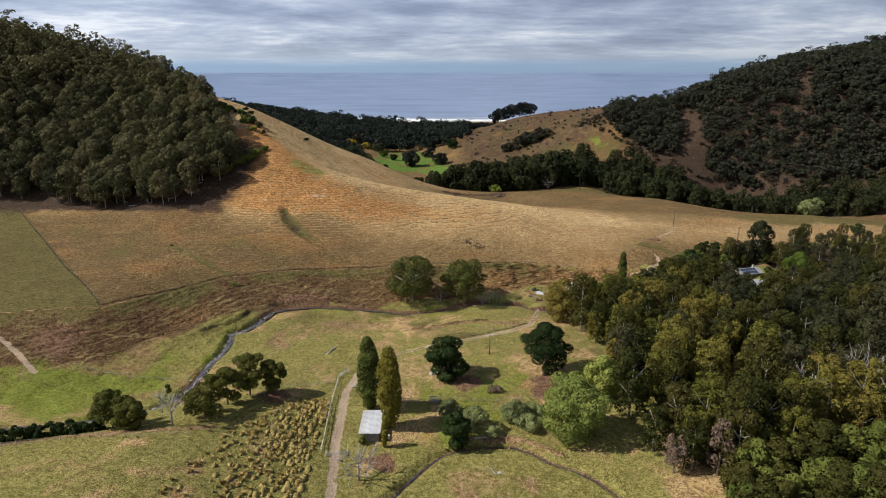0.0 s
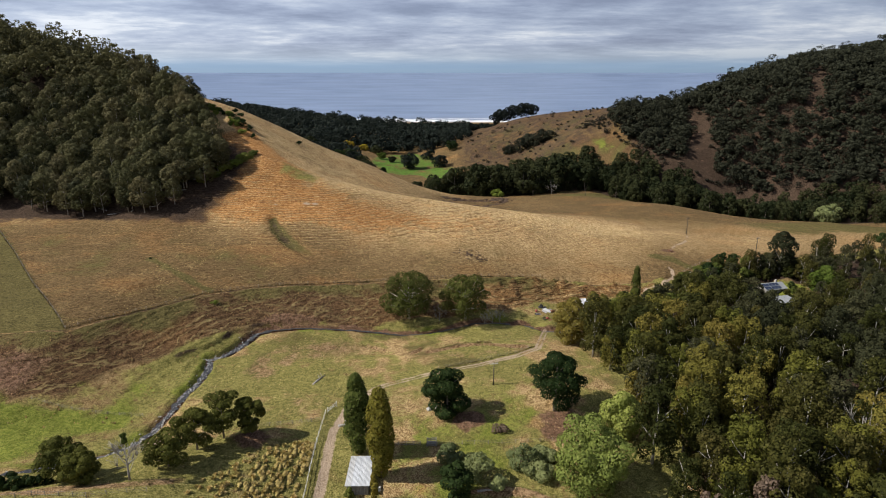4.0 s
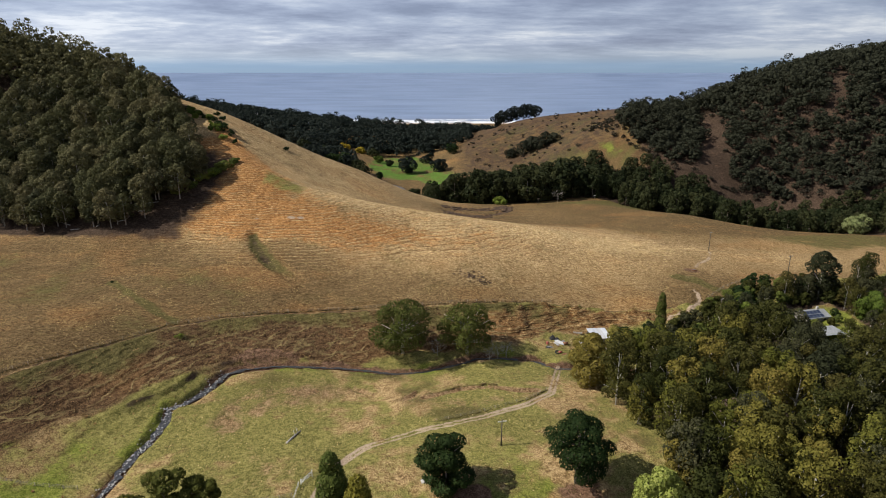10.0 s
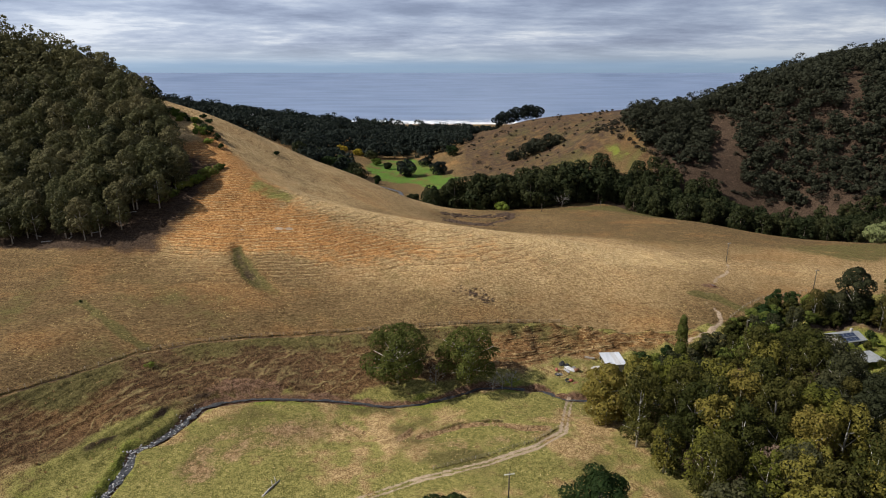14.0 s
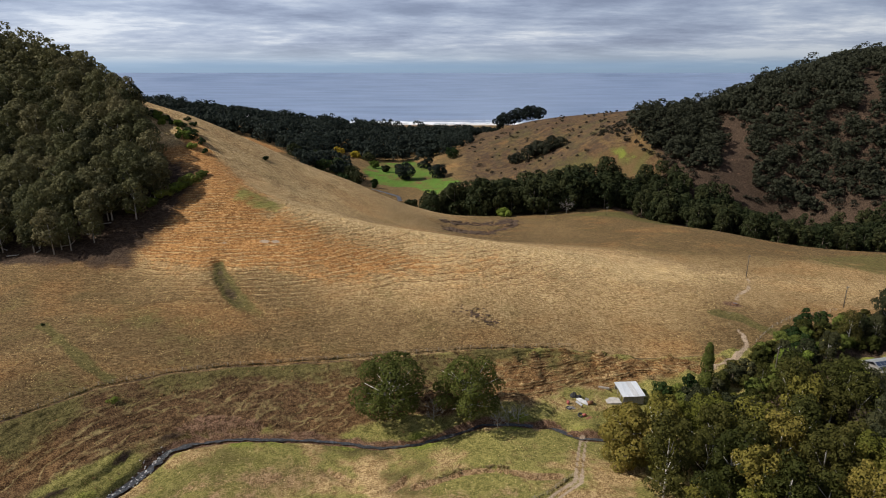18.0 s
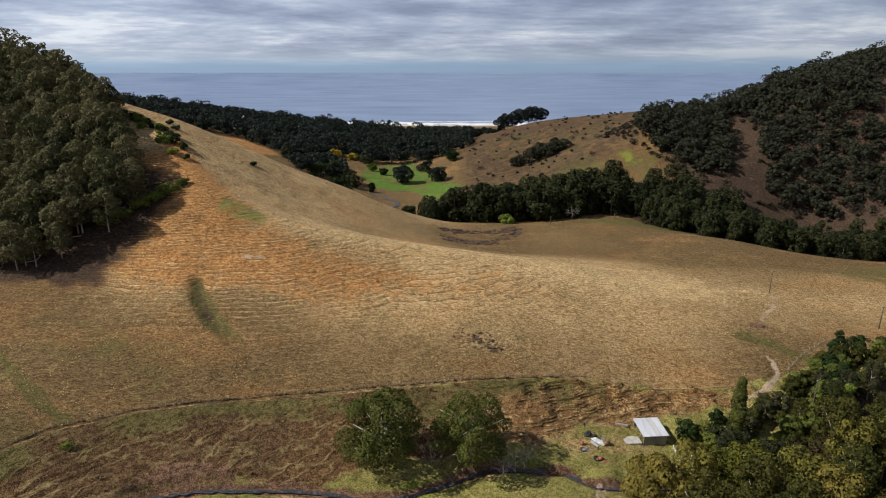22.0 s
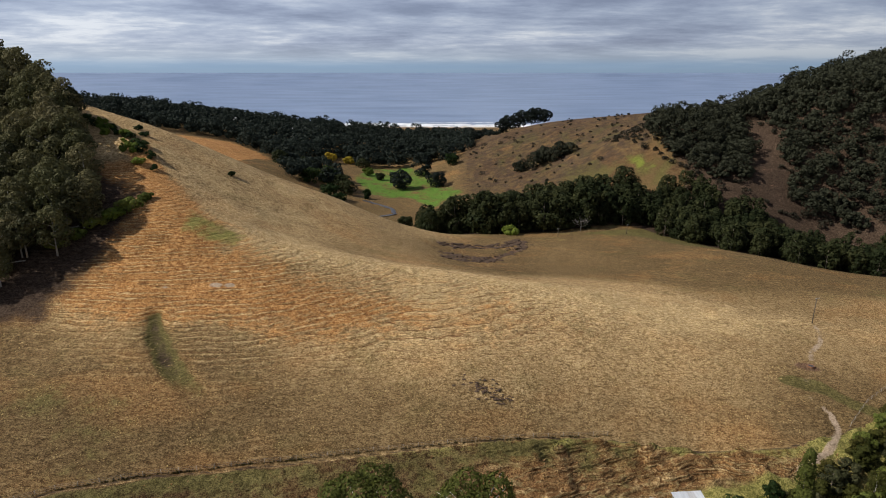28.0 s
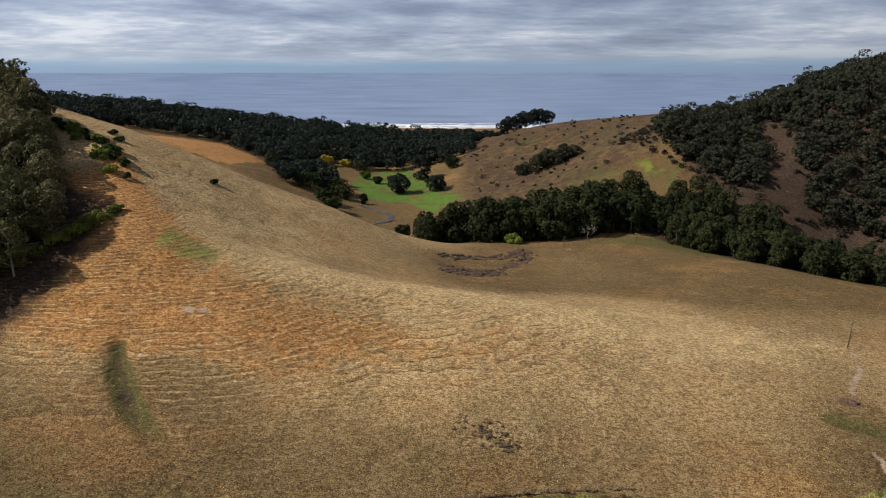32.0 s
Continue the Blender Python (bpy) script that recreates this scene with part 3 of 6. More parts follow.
def graded(lo, a, b, hi, step, grow):
    mid = list(np.arange(a, b + 1e-6, step))
    left, right = [a], [b]
    s = step
    while left[-1] > lo:
        s *= grow
        left.append(left[-1] - s)
    s = step
    while right[-1] < hi:
        s *= grow
        right.append(right[-1] + s)
    return np.array(left[:0:-1] + mid + right[1:])


FOREST_HILL = [(-110, 320), (-119, 306), (-134, 296), (-150, 295), (-180, 298), (-215, 306), (-260, 312), (-330, 312), (-420, 325), (-440, 500), (-330, 560), (-215, 480), (-190, 410), (-165, 392), (-146, 376), (-130, 356), (-116, 340)]
RIGHT_WOOD = [(46, 198), (54, 214), (64, 226), (74, 234), (88, 244), (104, 254), (125, 262), (150, 274), (175, 284), (215, 286), (215, 84), (120, 84), (72, 90), (64, 106), (56, 114), (48, 122), (46.5, 133), (50, 143), (49, 152), (47, 175)]
LAWN = [(112, 236), (122, 252), (148, 256), (150, 238), (140, 226), (118, 226)]
FAR_PADDOCK_WOOD = [(-14, 482), (8, 492), (60, 492), (112, 505), (129, 500), (146, 476), (160, 452), (194, 430), (240, 414), (330, 402), (420, 396), (430, 438), (330, 446), (268, 464), (228, 480), (196, 505), (160, 536), (110, 540), (60, 526), (-8, 516)]
RUST_SLOPE = [(-125, 306), (-108, 296), (-80, 292), (-40, 288), (-8, 300), (-40, 312), (-70, 318), (-84, 330), (-96, 352), (-112, 366), (-124, 352)]
SPUR_FACE = [(-125, 306), (-104, 284), (-60, 274), (20, 284), (60, 305), (30, 322), (-2, 328), (-60, 332), (-96, 352), (-124, 352)]
RIGHT_HILL_FOOT = [(165, 620), (190, 560), (206, 528), (232, 508), (300, 488), (420, 455), (800, 420), (800, 700), (420, 660), (300, 650), (200, 640)]


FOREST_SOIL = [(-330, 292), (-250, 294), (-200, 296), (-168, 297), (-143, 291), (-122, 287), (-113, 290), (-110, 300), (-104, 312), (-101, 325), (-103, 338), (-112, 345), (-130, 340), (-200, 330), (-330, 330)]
SLIPS = [[(200, 515), (208, 530), (221, 556), (228, 592), (243, 580), (239, 556), (231, 530), (228, 508)], [(299, 524), (311, 539), (326, 562), (336, 592), (350, 592), (337, 562), (321, 532), (308, 514)]]


def build_ground():
    xs = graded(-1100, -130, 125, 1100, 0.74, 1.05)
    ys = graded(-420, 96, 345, 1500, 0.74, 1.032)
    gx, gy = np.meshgrid(xs, ys)
    x, y = gx.ravel(), gy.ravel()
    z = height(x, y)
    nx, ny = len(xs), len(ys)
    lip_d, lip_side = off_line(x, y, LIP)
    creek_d, creek_side = off_line(x, y, CREEK)
    ditch_d, _ = off_line(x, y, DITCH)
    track_d, _ = off_line(x, y, TRACK)
    hill = (lip_side > 0) & (y > 165)
    core = 1 - smooth(380, 460, y)
    bank = smooth(0, 0.8, lip_d) * (~hill) * (creek_side < 0) * (y > 140)
    flat = ((creek_side > 0) | (y < 130)).astype(float)
    # relief: terracettes on the bank and on the spur, tussocks everywhere
    spur = near_poly(x, y, RUST_SLOPE, 12)
    crest_d, crest_side = off_line(x, y, SPUR_CREST)
    face = near_poly(x, y, SPUR_FACE, 14)
    ph = z / 0.85 + 0.5 * wavy(x, y, 14, 7) + 0.25 * wavy(x, y, 4, 8)
    steps = np.abs((ph % 1.0) - 0.35)
    rough = bank * (1 - near_poly(x, y, [(25, 229), (36, 227), (50, 227), (64, 234), (61, 246), (48, 248), (36, 242), (26, 236)], 4))
    z = z + core * ((0.55 + 0.75 * smooth(15, 40, x)) * rough * (wavy(x, y, 3.1, 5) * (0.15 + 0.8 * smooth(0, 30, x)) + (1.1 + 0.5 * smooth(10, 30, x)) * (0.5 - steps)) + 0.40 * face * (0.4 - steps))
    z = z + core * (0.10 + 0.10 * bank + 0.05 * hill) * (wavy(x, y, 1.5, 1) + 0.6 * wavy(x, y, 0.9, 2))
    up_d, up_side = off_line(x, y, BRACKEN_FOOT)
    wild = bank * smooth(-2.5, 2.5, up_side * up_d + 2.0 * wavy(x, y, 8, 33)) * (x < 90)
    bare = smooth(0.46, 0.60, steps + 0.08 * wavy(x, y, 1.7, 31))
    me = bpy.data.meshes.new("ground")
    me.vertices.add(nx * ny)
    me.vertices.foreach_set("co", np.stack([x, y, z], 1).astype(np.float32).ravel())
    i = (np.arange(ny - 1)[:, None] * nx + np.arange(nx - 1)[None]).ravel()
    q = np.stack([i, i + 1, i + nx + 1, i + nx], 1).astype(np.int32)
    me.loops.add(q.size)
    me.loops.foreach_set("vertex_index", q.ravel())
    me.polygons.add(len(q))
    me.polygons.foreach_set("loop_start", np.arange(0, q.size, 4, dtype=np.int32))
    me.polygons.foreach_set("loop_total", np.full(len(q), 4, np.int32))
    me.polygons.foreach_set("use_smooth", np.ones(len(q), bool))
    me.update(calc_edges=True)
    # what grows where, with some cloud shade and sun painted into the tones
    w1, w2 = wavy(x, y, 22, 11), wavy(x, y, 9, 12)
    marks = {}
    marks["rust"] = np.clip(0.84 * spur * (0.85 + 0.25 * w2) + 0.30 * face + bank * 0.25 + 0.4 * wild * smooth(5, 25, x) + hill * (0.14 * (w1 + 0.3 * w2) + 0.04), 0, 1)
    # brown bank grass; elsewhere cloud and slope shade darkens the pasture colour
    marks["dull_shade"] = np.clip(0.6 * bank + hill * (0.5 * smooth(98, 125, -x) * (1 - smooth(290, 306, y)) + (0.62 - 0.14 * smooth(10, 40, x)) * (1 - smooth(256, 302, y + 8 * w1 + 4 * w2)) + 0.36 * smooth(10, 75, -x) * (1 - smooth(272, 312, y + 6 * w1)) + 0.10 * (1 - smooth(4, 36, lip_d)) + 0.46 * smooth(62, 112, x) + 0.1 * w1) + smooth(340, 375, y) * smooth(-20, 30, x) * 0.78 + 0.42 * near_poly(x, y, [(-62, 350), (-40, 338), (-20, 334), (0, 334), (40, 336), (40, 420), (0, 425), (-25, 405)], 16) + smooth(470, 520, y), 0, 1)
    g = flat * (0.62 + 0.34 * (y < 142) * (x < -20) + 0.34 * w1 + 0.28 * w2 + 0.22 * wavy(x, y, 3.6, 61) + 0.14 * wavy(x, y, 1.6, 62)) + (bank - wild) * (0.70 + 0.15 * smooth(60, 80, -x) + 0.3 * w1 + 0.25 * w2)
    g += 0.62 * near_poly(x, y, [(-84, 322), (-66, 318), (-64, 328), (-86, 336)], 4)
    g += (0.12 + 0.46 * smooth(-40, -5, x)) * (1 - smooth(1.0, 4.0, lip_d + w2)) * (lip_side < 0) + smooth(440, 470, y) * (1 - smooth(520, 560, y)) * 0.3
    marks["green"] = np.clip(g, 0, 1)
    left_paddock = near_poly(x, y, [(-117.5, 187.5), (-149.5, 223), (-182, 260), (-220, 300), (-330, 310), (-250, 170)], 0.9)
    olive = 0.95 * left_paddock + wild * ((0.52 + 0.25 * w2) * (1 - smooth(5, 13, lip_d + 4 * w2)) * (1 - 0.7 * smooth(25, 40, x)) + 0.45 * np.clip(wavy(x, y, 10, 81) + 0.4 * w1, 0, 1)) + 0.25 * (bank - wild) * smooth(40, 60, -x) + hill * (y < 320) * (0.24 * smooth(30, 90, -x) * (1 - smooth(262, 306, y)) + 0.4 * np.clip(wavy(x, y, 17, 51), 0, 1) * smooth(30, 90, -x))
    olive += 0.9 * near_poly(x, y, [(80, 482), (135, 501), (153, 494), (170, 474), (160, 450), (135, 440), (121, 466)], 5) + 0.66 * near_poly(x, y, [(169, 357), (219, 376), (300, 374), (420, 372), (420, 330), (219, 335), (196, 329), (182, 340)], 10)
    olive += 0.62 * near_poly(x, y, [(30, 760), (40, 690), (70, 620), (110, 560), (180, 530), (200, 640), (170, 720), (90, 780)], 15) * (0.7 + 0.9 * w2)
    olive += flat * np.clip(0.34 + 0.35 * wavy(x, y, 15, 55) + 0.2 * wavy(x, y, 5, 56), 0, 0.7) * smooth(150, 190, y) * (y < 230)
    marks["olive"] = olive
    knoll = near_poly(x, y, [(20, 800), (28, 690), (60, 620), (105, 556), (190, 515), (260, 700), (200, 900), (40, 880)], 12)
    # sunlit crest and hill patches, put into the grass colour
    band_d, band_side = off_line(x, y, SPUR_CREST + [(130, 321), (190, 312)])
    band = band_side * band_d
    pale = smooth(-26, -6, band + 5 * w1) * (1 - smooth(4, 26, band + 4 * w2)) * smooth(-95, -60, x) * (1 - 0.6 * smooth(40, 150, x))
    pale += 0.7 * near_poly(x, y, [(-20, 300), (20, 292), (60, 296), (90, 308), (80, 318), (20, 316), (-10, 312)], 30) * (0.6 + 0.4 * w2 + 0.3 * w1)
    pale += 0.5 * near_poly(x, y, [(5, 262), (40, 264), (62, 272), (40, 278), (10, 274)], 8) * (0.6 + 0.5 * w2)
    pale += 0.75 * smooth(332, 345, y) * (1 - smooth(405, 425, y)) * smooth(-150, -120, x) * (1 - smooth(-60, -25, x)) * (0.75 + 0.4 * w2)
    marks["pale"] = np.clip(0.85 * pale * (1 - 0.75 * spur), 0, 0.8) * (y < 440)
    marks["net"] = wild
    marks["tawny"] = np.clip(smooth(5, 28, x + 4 * w2) * (0.50 + 0.3 * w2) + 0.4 * np.clip(w1, 0, 1), 0, 1) * (y < 300)
    # bracken on the bank, forest-edge soil; on the knoll it paints in cloud shade
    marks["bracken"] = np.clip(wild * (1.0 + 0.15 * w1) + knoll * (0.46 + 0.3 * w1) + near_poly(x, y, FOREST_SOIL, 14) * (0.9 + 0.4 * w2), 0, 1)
    marks["ripple"] = np.clip(0.95 * face + 0.15 * hill + 0.95 * wild * smooth(2, 18, x), 0, 1) * (1 - smooth(-16, 8, crest_side * crest_d) * (y > 318) * 0.7)
    marks["meadow"] = np.clip(0.66 * near_poly(x, y, [(-68, 634), (-24, 618), (-6, 572), (4, 600), (26, 632), (4, 668), (-6, 720), (-36, 790), (-74, 770), (-84, 700)], 6) * (0.9 + 0.35 * w2), 0, 1)
    lush = 0.72 * near_poly(x, y, [(-80, 150), (-82, 172), (-92, 184), (-110, 166), (-150, 160), (-160, 132), (-120, 128), (-90, 136)], 6) * (0.75 + 0.7 * w2)
    lush += 0.5 * near_poly(x, y, [(-12, 118), (-12, 150), (5, 168), (30, 174), (27, 150), (20, 128)], 6) * (0.75 + 0.6 * w2 + 0.3 * wavy(x, y, 3.6, 61))
    lush += 0.6 * (1 - smooth(2, 6, creek_d)) * (y < 230) * (0.6 + 0.6 * w2)
    lush += (0.62 * near_poly(x, y, [(104, 610), (122, 592), (138, 566), (162, 548), (160, 566), (130, 606)], 8) + 0.52 * near_poly(x, y, [(64, 634), (92, 580), (104, 586), (76, 640)], 8)) * (0.62 + 0.7 * w2 + 0.5 * wavy(x, y, 5, 65)) + 0.8 * near_poly(x, y, [(230, 486), (262, 482), (262, 493), (234, 497)], 4) + 0.7 * near_poly(x, y, [(285, 468), (312, 463), (312, 472), (290, 478)], 4)
    marks["lush"] = np.clip(lush, 0, 1)
    # litter and soil under the woods; the right hill's includes painted cloud shade
    marks["litter_shade"] = np.clip(near_poly(x, y, FOREST_HILL, 7) + 0.75 * near_poly(x, y, FOREST_SOIL, 9) + 0.9 * near_poly(x - 9, y + 2, RIGHT_WOOD, 4) + near_poly(x, y, FAR_PADDOCK_WOOD, 4) + 0.95 * near_poly(x, y, RIGHT_HILL_FOOT, 10) + 0.9 * smooth(150, 190, x) * smooth(420, 440, y + 0.25 * (x - 240)) * (1 - smooth(600, 640, y)), 0, 1)
    bed = 1 - smooth(0.7, 1.6, creek_d + 0.4 * w2)
    marks["earth"] = np.clip(0.9 * bed + 0.9 * (1 - smooth(0.2, 0.9, ditch_d)) + 0.4 * (1 - smooth(1.5, 3.0, creek_d + 0.6 * w2)) * (creek_side < 0) * (y > 205), 0, 1)
    rut = 0.9 * np.exp(-((track_d - 0.8) / 0.38) ** 2) + 0.3 * (1 - smooth(0.3, 1.0, track_d))
    marks["gravel"] = np.clip(np.maximum(rut * (0.95 + 0.2 * w2), (1 - smooth(0.6, 1.9, track_d)) * (y < 168) * 0.72), 0, 1)
    # marks with a shape of their own: swale, scrapes, slips, worn ground, tracks
    sw, _ = off_line(x, y, SWALE)
    dry = flat * (0.46 * near_poly(x, y, [(-64, 190), (-56, 203), (-36, 210), (-20, 206), (-28, 196), (-50, 186), (-54, 176), (-60, 178)], 5) + 0.55 * near_poly(x, y, [(-44, 152), (-32, 156), (-30, 168), (-46, 172)], 5) + 0.5 * near_poly(x, y, [(-8, 196), (20, 197), (31, 205), (30, 196), (12, 190), (-6, 190)], 4) + 0.6 * near_poly(x, y, [(-2, 116), (12, 118), (24, 113), (20, 104), (2, 106)], 4) + 0.5 * near_poly(x, y, [(-22, 112), (-10, 116), (-10, 122), (-18, 124)], 3)) * (0.85 + 0.45 * w2 + 0.25 * wavy(x, y, 3.6, 61))
    for line, ww in [(FLAT_STEP, 1.5), (DIRT_BANK, 1.6)] + [(q, 1.2) for q in SMALL_STEPS]:
        sd, _ = off_line(x, y, line)
        dry = np.maximum(dry, 0.85 * (1 - smooth(0.3, ww, sd + 0.5 * w2)))
    edge_d, _ = off_line(x, y, [(-106, 112), (-88, 118), (-76, 118), (-64, 119), (-54, 122)])
    marks["dry"] = np.clip(np.maximum(dry, 0.7 * (1 - smooth(0.8, 3.2, edge_d + w2))), 0, 1)
    marks["olive"] = np.clip(np.maximum(marks["olive"], 0.85 * (1 - smooth(0.4, 5.0, sw + w2)) * smooth(252, 274, y)), 0, 1)
    rill, _ = off_line(x, y, HILL_RILL)
    marks["olive"] = np.maximum(marks["olive"], 0.75 * (1 - smooth(0.3, 3.2, rill + 1.2 * w2)))
    # shade of the hollow, painted dark down the swale
    marks["litter_shade"] = np.maximum(marks["litter_shade"], 0.5 * (1 - smooth(0.2, 3.2, sw + 0.6 * w2)) * smooth(256, 276, y))
    bench, _ = off_line(x, y, BANK_STEP)
    marks["litter_shade"] = np.maximum(marks["litter_shade"], (0.25 + 0.35 * smooth(182, 188, y)) * (1 - smooth(0.2, 1.1, bench + 0.6 * w2)) * (0.75 + 0.5 * wavy(x, y, 5, 71)))
    strip, _ = off_line(x, y, [(97, 280), (105, 277), (110, 271), (114, 268)])
    marks["olive"] = np.clip(np.maximum(marks["olive"], 0.9 * (1 - smooth(1, 4.5, strip + w2))), 0, 1)
    earth = marks["earth"]
    for line in CRACKS:
        d, _ = off_line(x, y, line)
        earth = np.maximum(earth, 1 - smooth(0.8, 2.6, d))
    d, _ = off_line(x, y, SCRAPE)
    earth = np.maximum(earth, 0.6 * (1 - smooth(0.2, 1.5, d)) * (0.5 + 0.5 * w2))
    earth = np.maximum(earth, 0.85 * (1 - smooth(1.2, 3.6, np.hypot((x - 107.3) * 0.7, (y - 287.8)) + 0.6 * w2)))
    d, _ = off_line(x, y, LEFT_ROAD)
    earth = np.maximum(earth, 0.6 * near_poly(x, y, [(-132, 178), (-112, 178), (-116, 160), (-130, 166)], 4))
    gravel = np.maximum(marks["gravel"], 0.9 * (1 - smooth(0.4, 1.4, d)))
    gravel = np.maximum(gravel, 0.62 * near_poly(x, y, [(-72, 140), (-66, 143), (-68, 147), (-76, 143)], 2))
    d, _ = off_line(x, y, UPPER_TRACK)
    gravel = np.maximum(gravel, (1 - smooth(0.5, 1.5, d)) * np.where(y < 270, 0.62, np.where(y < 292, 0.34, 0.55)))
    for cx, cy, cr in ((31, 151, 8.5), (7.5, 152.5, 5.5), (-1, 158, 3.0), (-14, 119, 4.0), (-46, 141, 6)):
        earth = np.maximum(earth, 0.72 * (1 - smooth(cr * 0.5, cr, np.hypot(x - cx, y - cy) + 1.2 * w2 + 1.6 * wavy(x, y, 3.5, 21) + 0.8 * wavy(x, y, 1.4, 22))))
    for slip in SLIPS:
        earth = np.maximum(earth, 0.24 * near_poly(x, y, slip, 3))
    earth = np.maximum(earth, 0.22 * near_poly(x, y, [(-112, 345), (-104, 335), (-98, 352), (-118, 372), (-126, 366)], 5))
    earth = np.maximum(earth, 0.62 * near_poly(x, y, [(-68, 213.5), (-61, 220.6), (-53.7, 221.4), (-44, 219.5), (-45, 216.5), (-60, 214.5)], 1.5))
    for px, py in ((-81, 301), (-66, 302.4), (-62, 302.6)):
        gravel = np.maximum(gravel, 0.8 * (1 - smooth(0.4, 1.7, np.hypot((x - px) * 0.5, y - py) + 0.7 * w2)))
    marks["earth"], marks["gravel"] = np.clip(earth, 0, 1), np.clip(gravel, 0, 1)
    lawn = near_poly(x, y, LAWN, 3)
    lawn = np.maximum(lawn, near_poly(x, y, [(69, 225), (72, 236), (89, 238), (88, 227), (78, 223)], 2))
    marks["litter_shade"] *= 1 - lawn
    marks["lush"] = np.maximum(marks["lush"], 0.7 * lawn)
    marks["rust"] = np.maximum(marks["rust"], 0.8 * near_poly(x, y, [(-260, 640), (-160, 600), (-148, 660), (-184, 706), (-215, 752), (-240, 720)], 4))
    marks["rust"] = np.maximum(marks["rust"], 0.9 * near_poly(x, y, [(-110, 318), (-98, 306), (-88, 318), (-86, 335), (-100, 356), (-116, 374), (-124, 370), (-110, 345)], 6))
    # worn terracette edges are bare straw
    fade = 1 - 0.8 * bare * 0.6 * face
    marks["rust"], marks["dull_shade"] = marks["rust"] * fade, marks["dull_shade"] * fade
    yard = 1 - smooth(5, 12, np.hypot((x - 46) * 0.7, y - 234) + 2 * w2)
    for k in ("rust", "dull_shade", "bracken"):
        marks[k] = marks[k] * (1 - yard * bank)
    marks["green"] = np.maximum(marks["green"], 0.62 * yard * bank)
    marks["olive"] = np.maximum(marks["olive"], (0.42 + 0.2 * w2) * yard * bank)
    marks["tawny"] *= 1 - yard * bank
    marks["rust"] = np.maximum(marks["rust"], flat * np.clip(0.35 * wavy(x, y, 13, 41) + 0.35 * wavy(x, y, 6, 42) - 0.05, 0, 0.6))
    # thin dark line along the terrace lip
    marks["litter_shade"] = np.maximum(marks["litter_shade"], 0.62 * (1 - smooth(0.1, 0.7, lip_d)) * (y < 262) * (y > 186))
    # cloud shade over the far knoll, painted as a dark tone
    marks["litter_shade"] = np.maximum(marks["litter_shade"], 0.52 * smooth(540, 600, y) * smooth(0, 30, x) * (y < 1000))
    marks["hillside"] = np.clip(hill * 1.0 + (y > 262), 0, 1)
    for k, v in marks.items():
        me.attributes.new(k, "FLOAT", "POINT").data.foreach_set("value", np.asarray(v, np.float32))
    me.materials.append(PASTURE)
    return tagged(new("ground", me), "rolling farm valley of dry straw pasture with green flats", "ground", kind="structure")


build_ground()


def build_sea():
    """The sea sheet, curving up a touch at its far end to meet the horizon line."""
    ys = np.concatenate([np.linspace(1150, 1800, 14), np.linspace(1900, 4900, 31)])
    xs = np.linspace(-4800, 4800, 49)
    v, f = [], []
    for yy in ys:
        for xx in xs:
            r = math.hypot(xx * 0.6, yy)
            lift = max(0.0, (min(r, 4900) - 1800) / 3100)
            v.append((xx * (0.4 + 0.6 * yy / 4900), yy, SEA_LEVEL + 96 * lift ** 2.2))
    n = len(xs)
    for j in range(len(ys) - 1):
        for i in range(n - 1):
            f.append((j * n + i, j * n + i + 1, (j + 1) * n + i + 1, (j + 1) * n + i))
    me = mesh_from("water", v, f, [SEA], True)
    return tagged(new("water", me), "grey-blue open sea reaching the horizon", "sea", kind="structure")


build_sea()


def ribbon(name, line, width, lift, mat, label, category, rng, wob=0.3, step=2.0, kind="structure", flat=None):
    """A strip of water, foam or sand along a line, with uneven edges."""
    pts = []
    for (ax, ay), (bx, by) in zip(line, line[1:]):
        n = max(1, int(math.hypot(bx - ax, by - ay) / step))
        pts += [(ax + (bx - ax) * i / n, ay + (by - ay) * i / n) for i in range(n)]
    pts.append(line[-1])
    v, f = [], []
    for i, (px, py) in enumerate(pts):
        qx, qy = pts[min(i + 1, len(pts) - 1)]
        rx, ry = pts[max(i - 1, 0)]
        d = math.hypot(qx - rx, qy - ry)
        nx, ny = -(qy - ry) / d, (qx - rx) / d
        z = flat if flat is not None else ground(px, py) + lift
        a, b = width * (0.5 + rng.uniform(-wob, wob)), width * (0.5 + rng.uniform(-wob, wob))
        v += [(px + nx * a, py + ny * a, z), (px - nx * b, py - ny * b, z)]
    for i in range(len(pts) - 1):
        f.append((2 * i, 2 * i + 1, 2 * i + 3, 2 * i + 2))
    return tagged(new(name, mesh_from(name, v, f, [mat], True)), label, category, kind=kind)


WRNG = np.random.default_rng(3)
ribbon("creek_water", CREEK[:14], 1.05, 0.30, CREEK_WATER, "narrow dark creek under the far bank", "creek", WRNG, 0.3, 1.2)
ribbon("creek_water", CREEK[13:], 1.9, 0.42, CREEK_WATER, "shallow stony creek winding through the green flat", "creek", WRNG, 0.38, 1.2)
ribbon("ditch_water", DITCH, 0.5, 0.12, CREEK_WATER, "narrow dark drainage ditch in the near flat", "ditch", WRNG, 0.3, 1.2)
ribbon("stream_water", [(-62, 600), (-48, 592), (-36, 580), (-34, 568), (-44, 556), (-52, 545)], 3.0, 0.3, CREEK_WATER, "dark stream bend on the far valley floor", "stream", WRNG, 0.3, 3.0)
ribbon("beach", [(-420, 1292), (-200, 1300), (-60, 1306), (60, 1308), (200, 1300)], 30, 0, SAND, "pale sandy beach below the coastal trees", "beach", WRNG, 0.2, 15, "structure", SEA_LEVEL + 1.2)
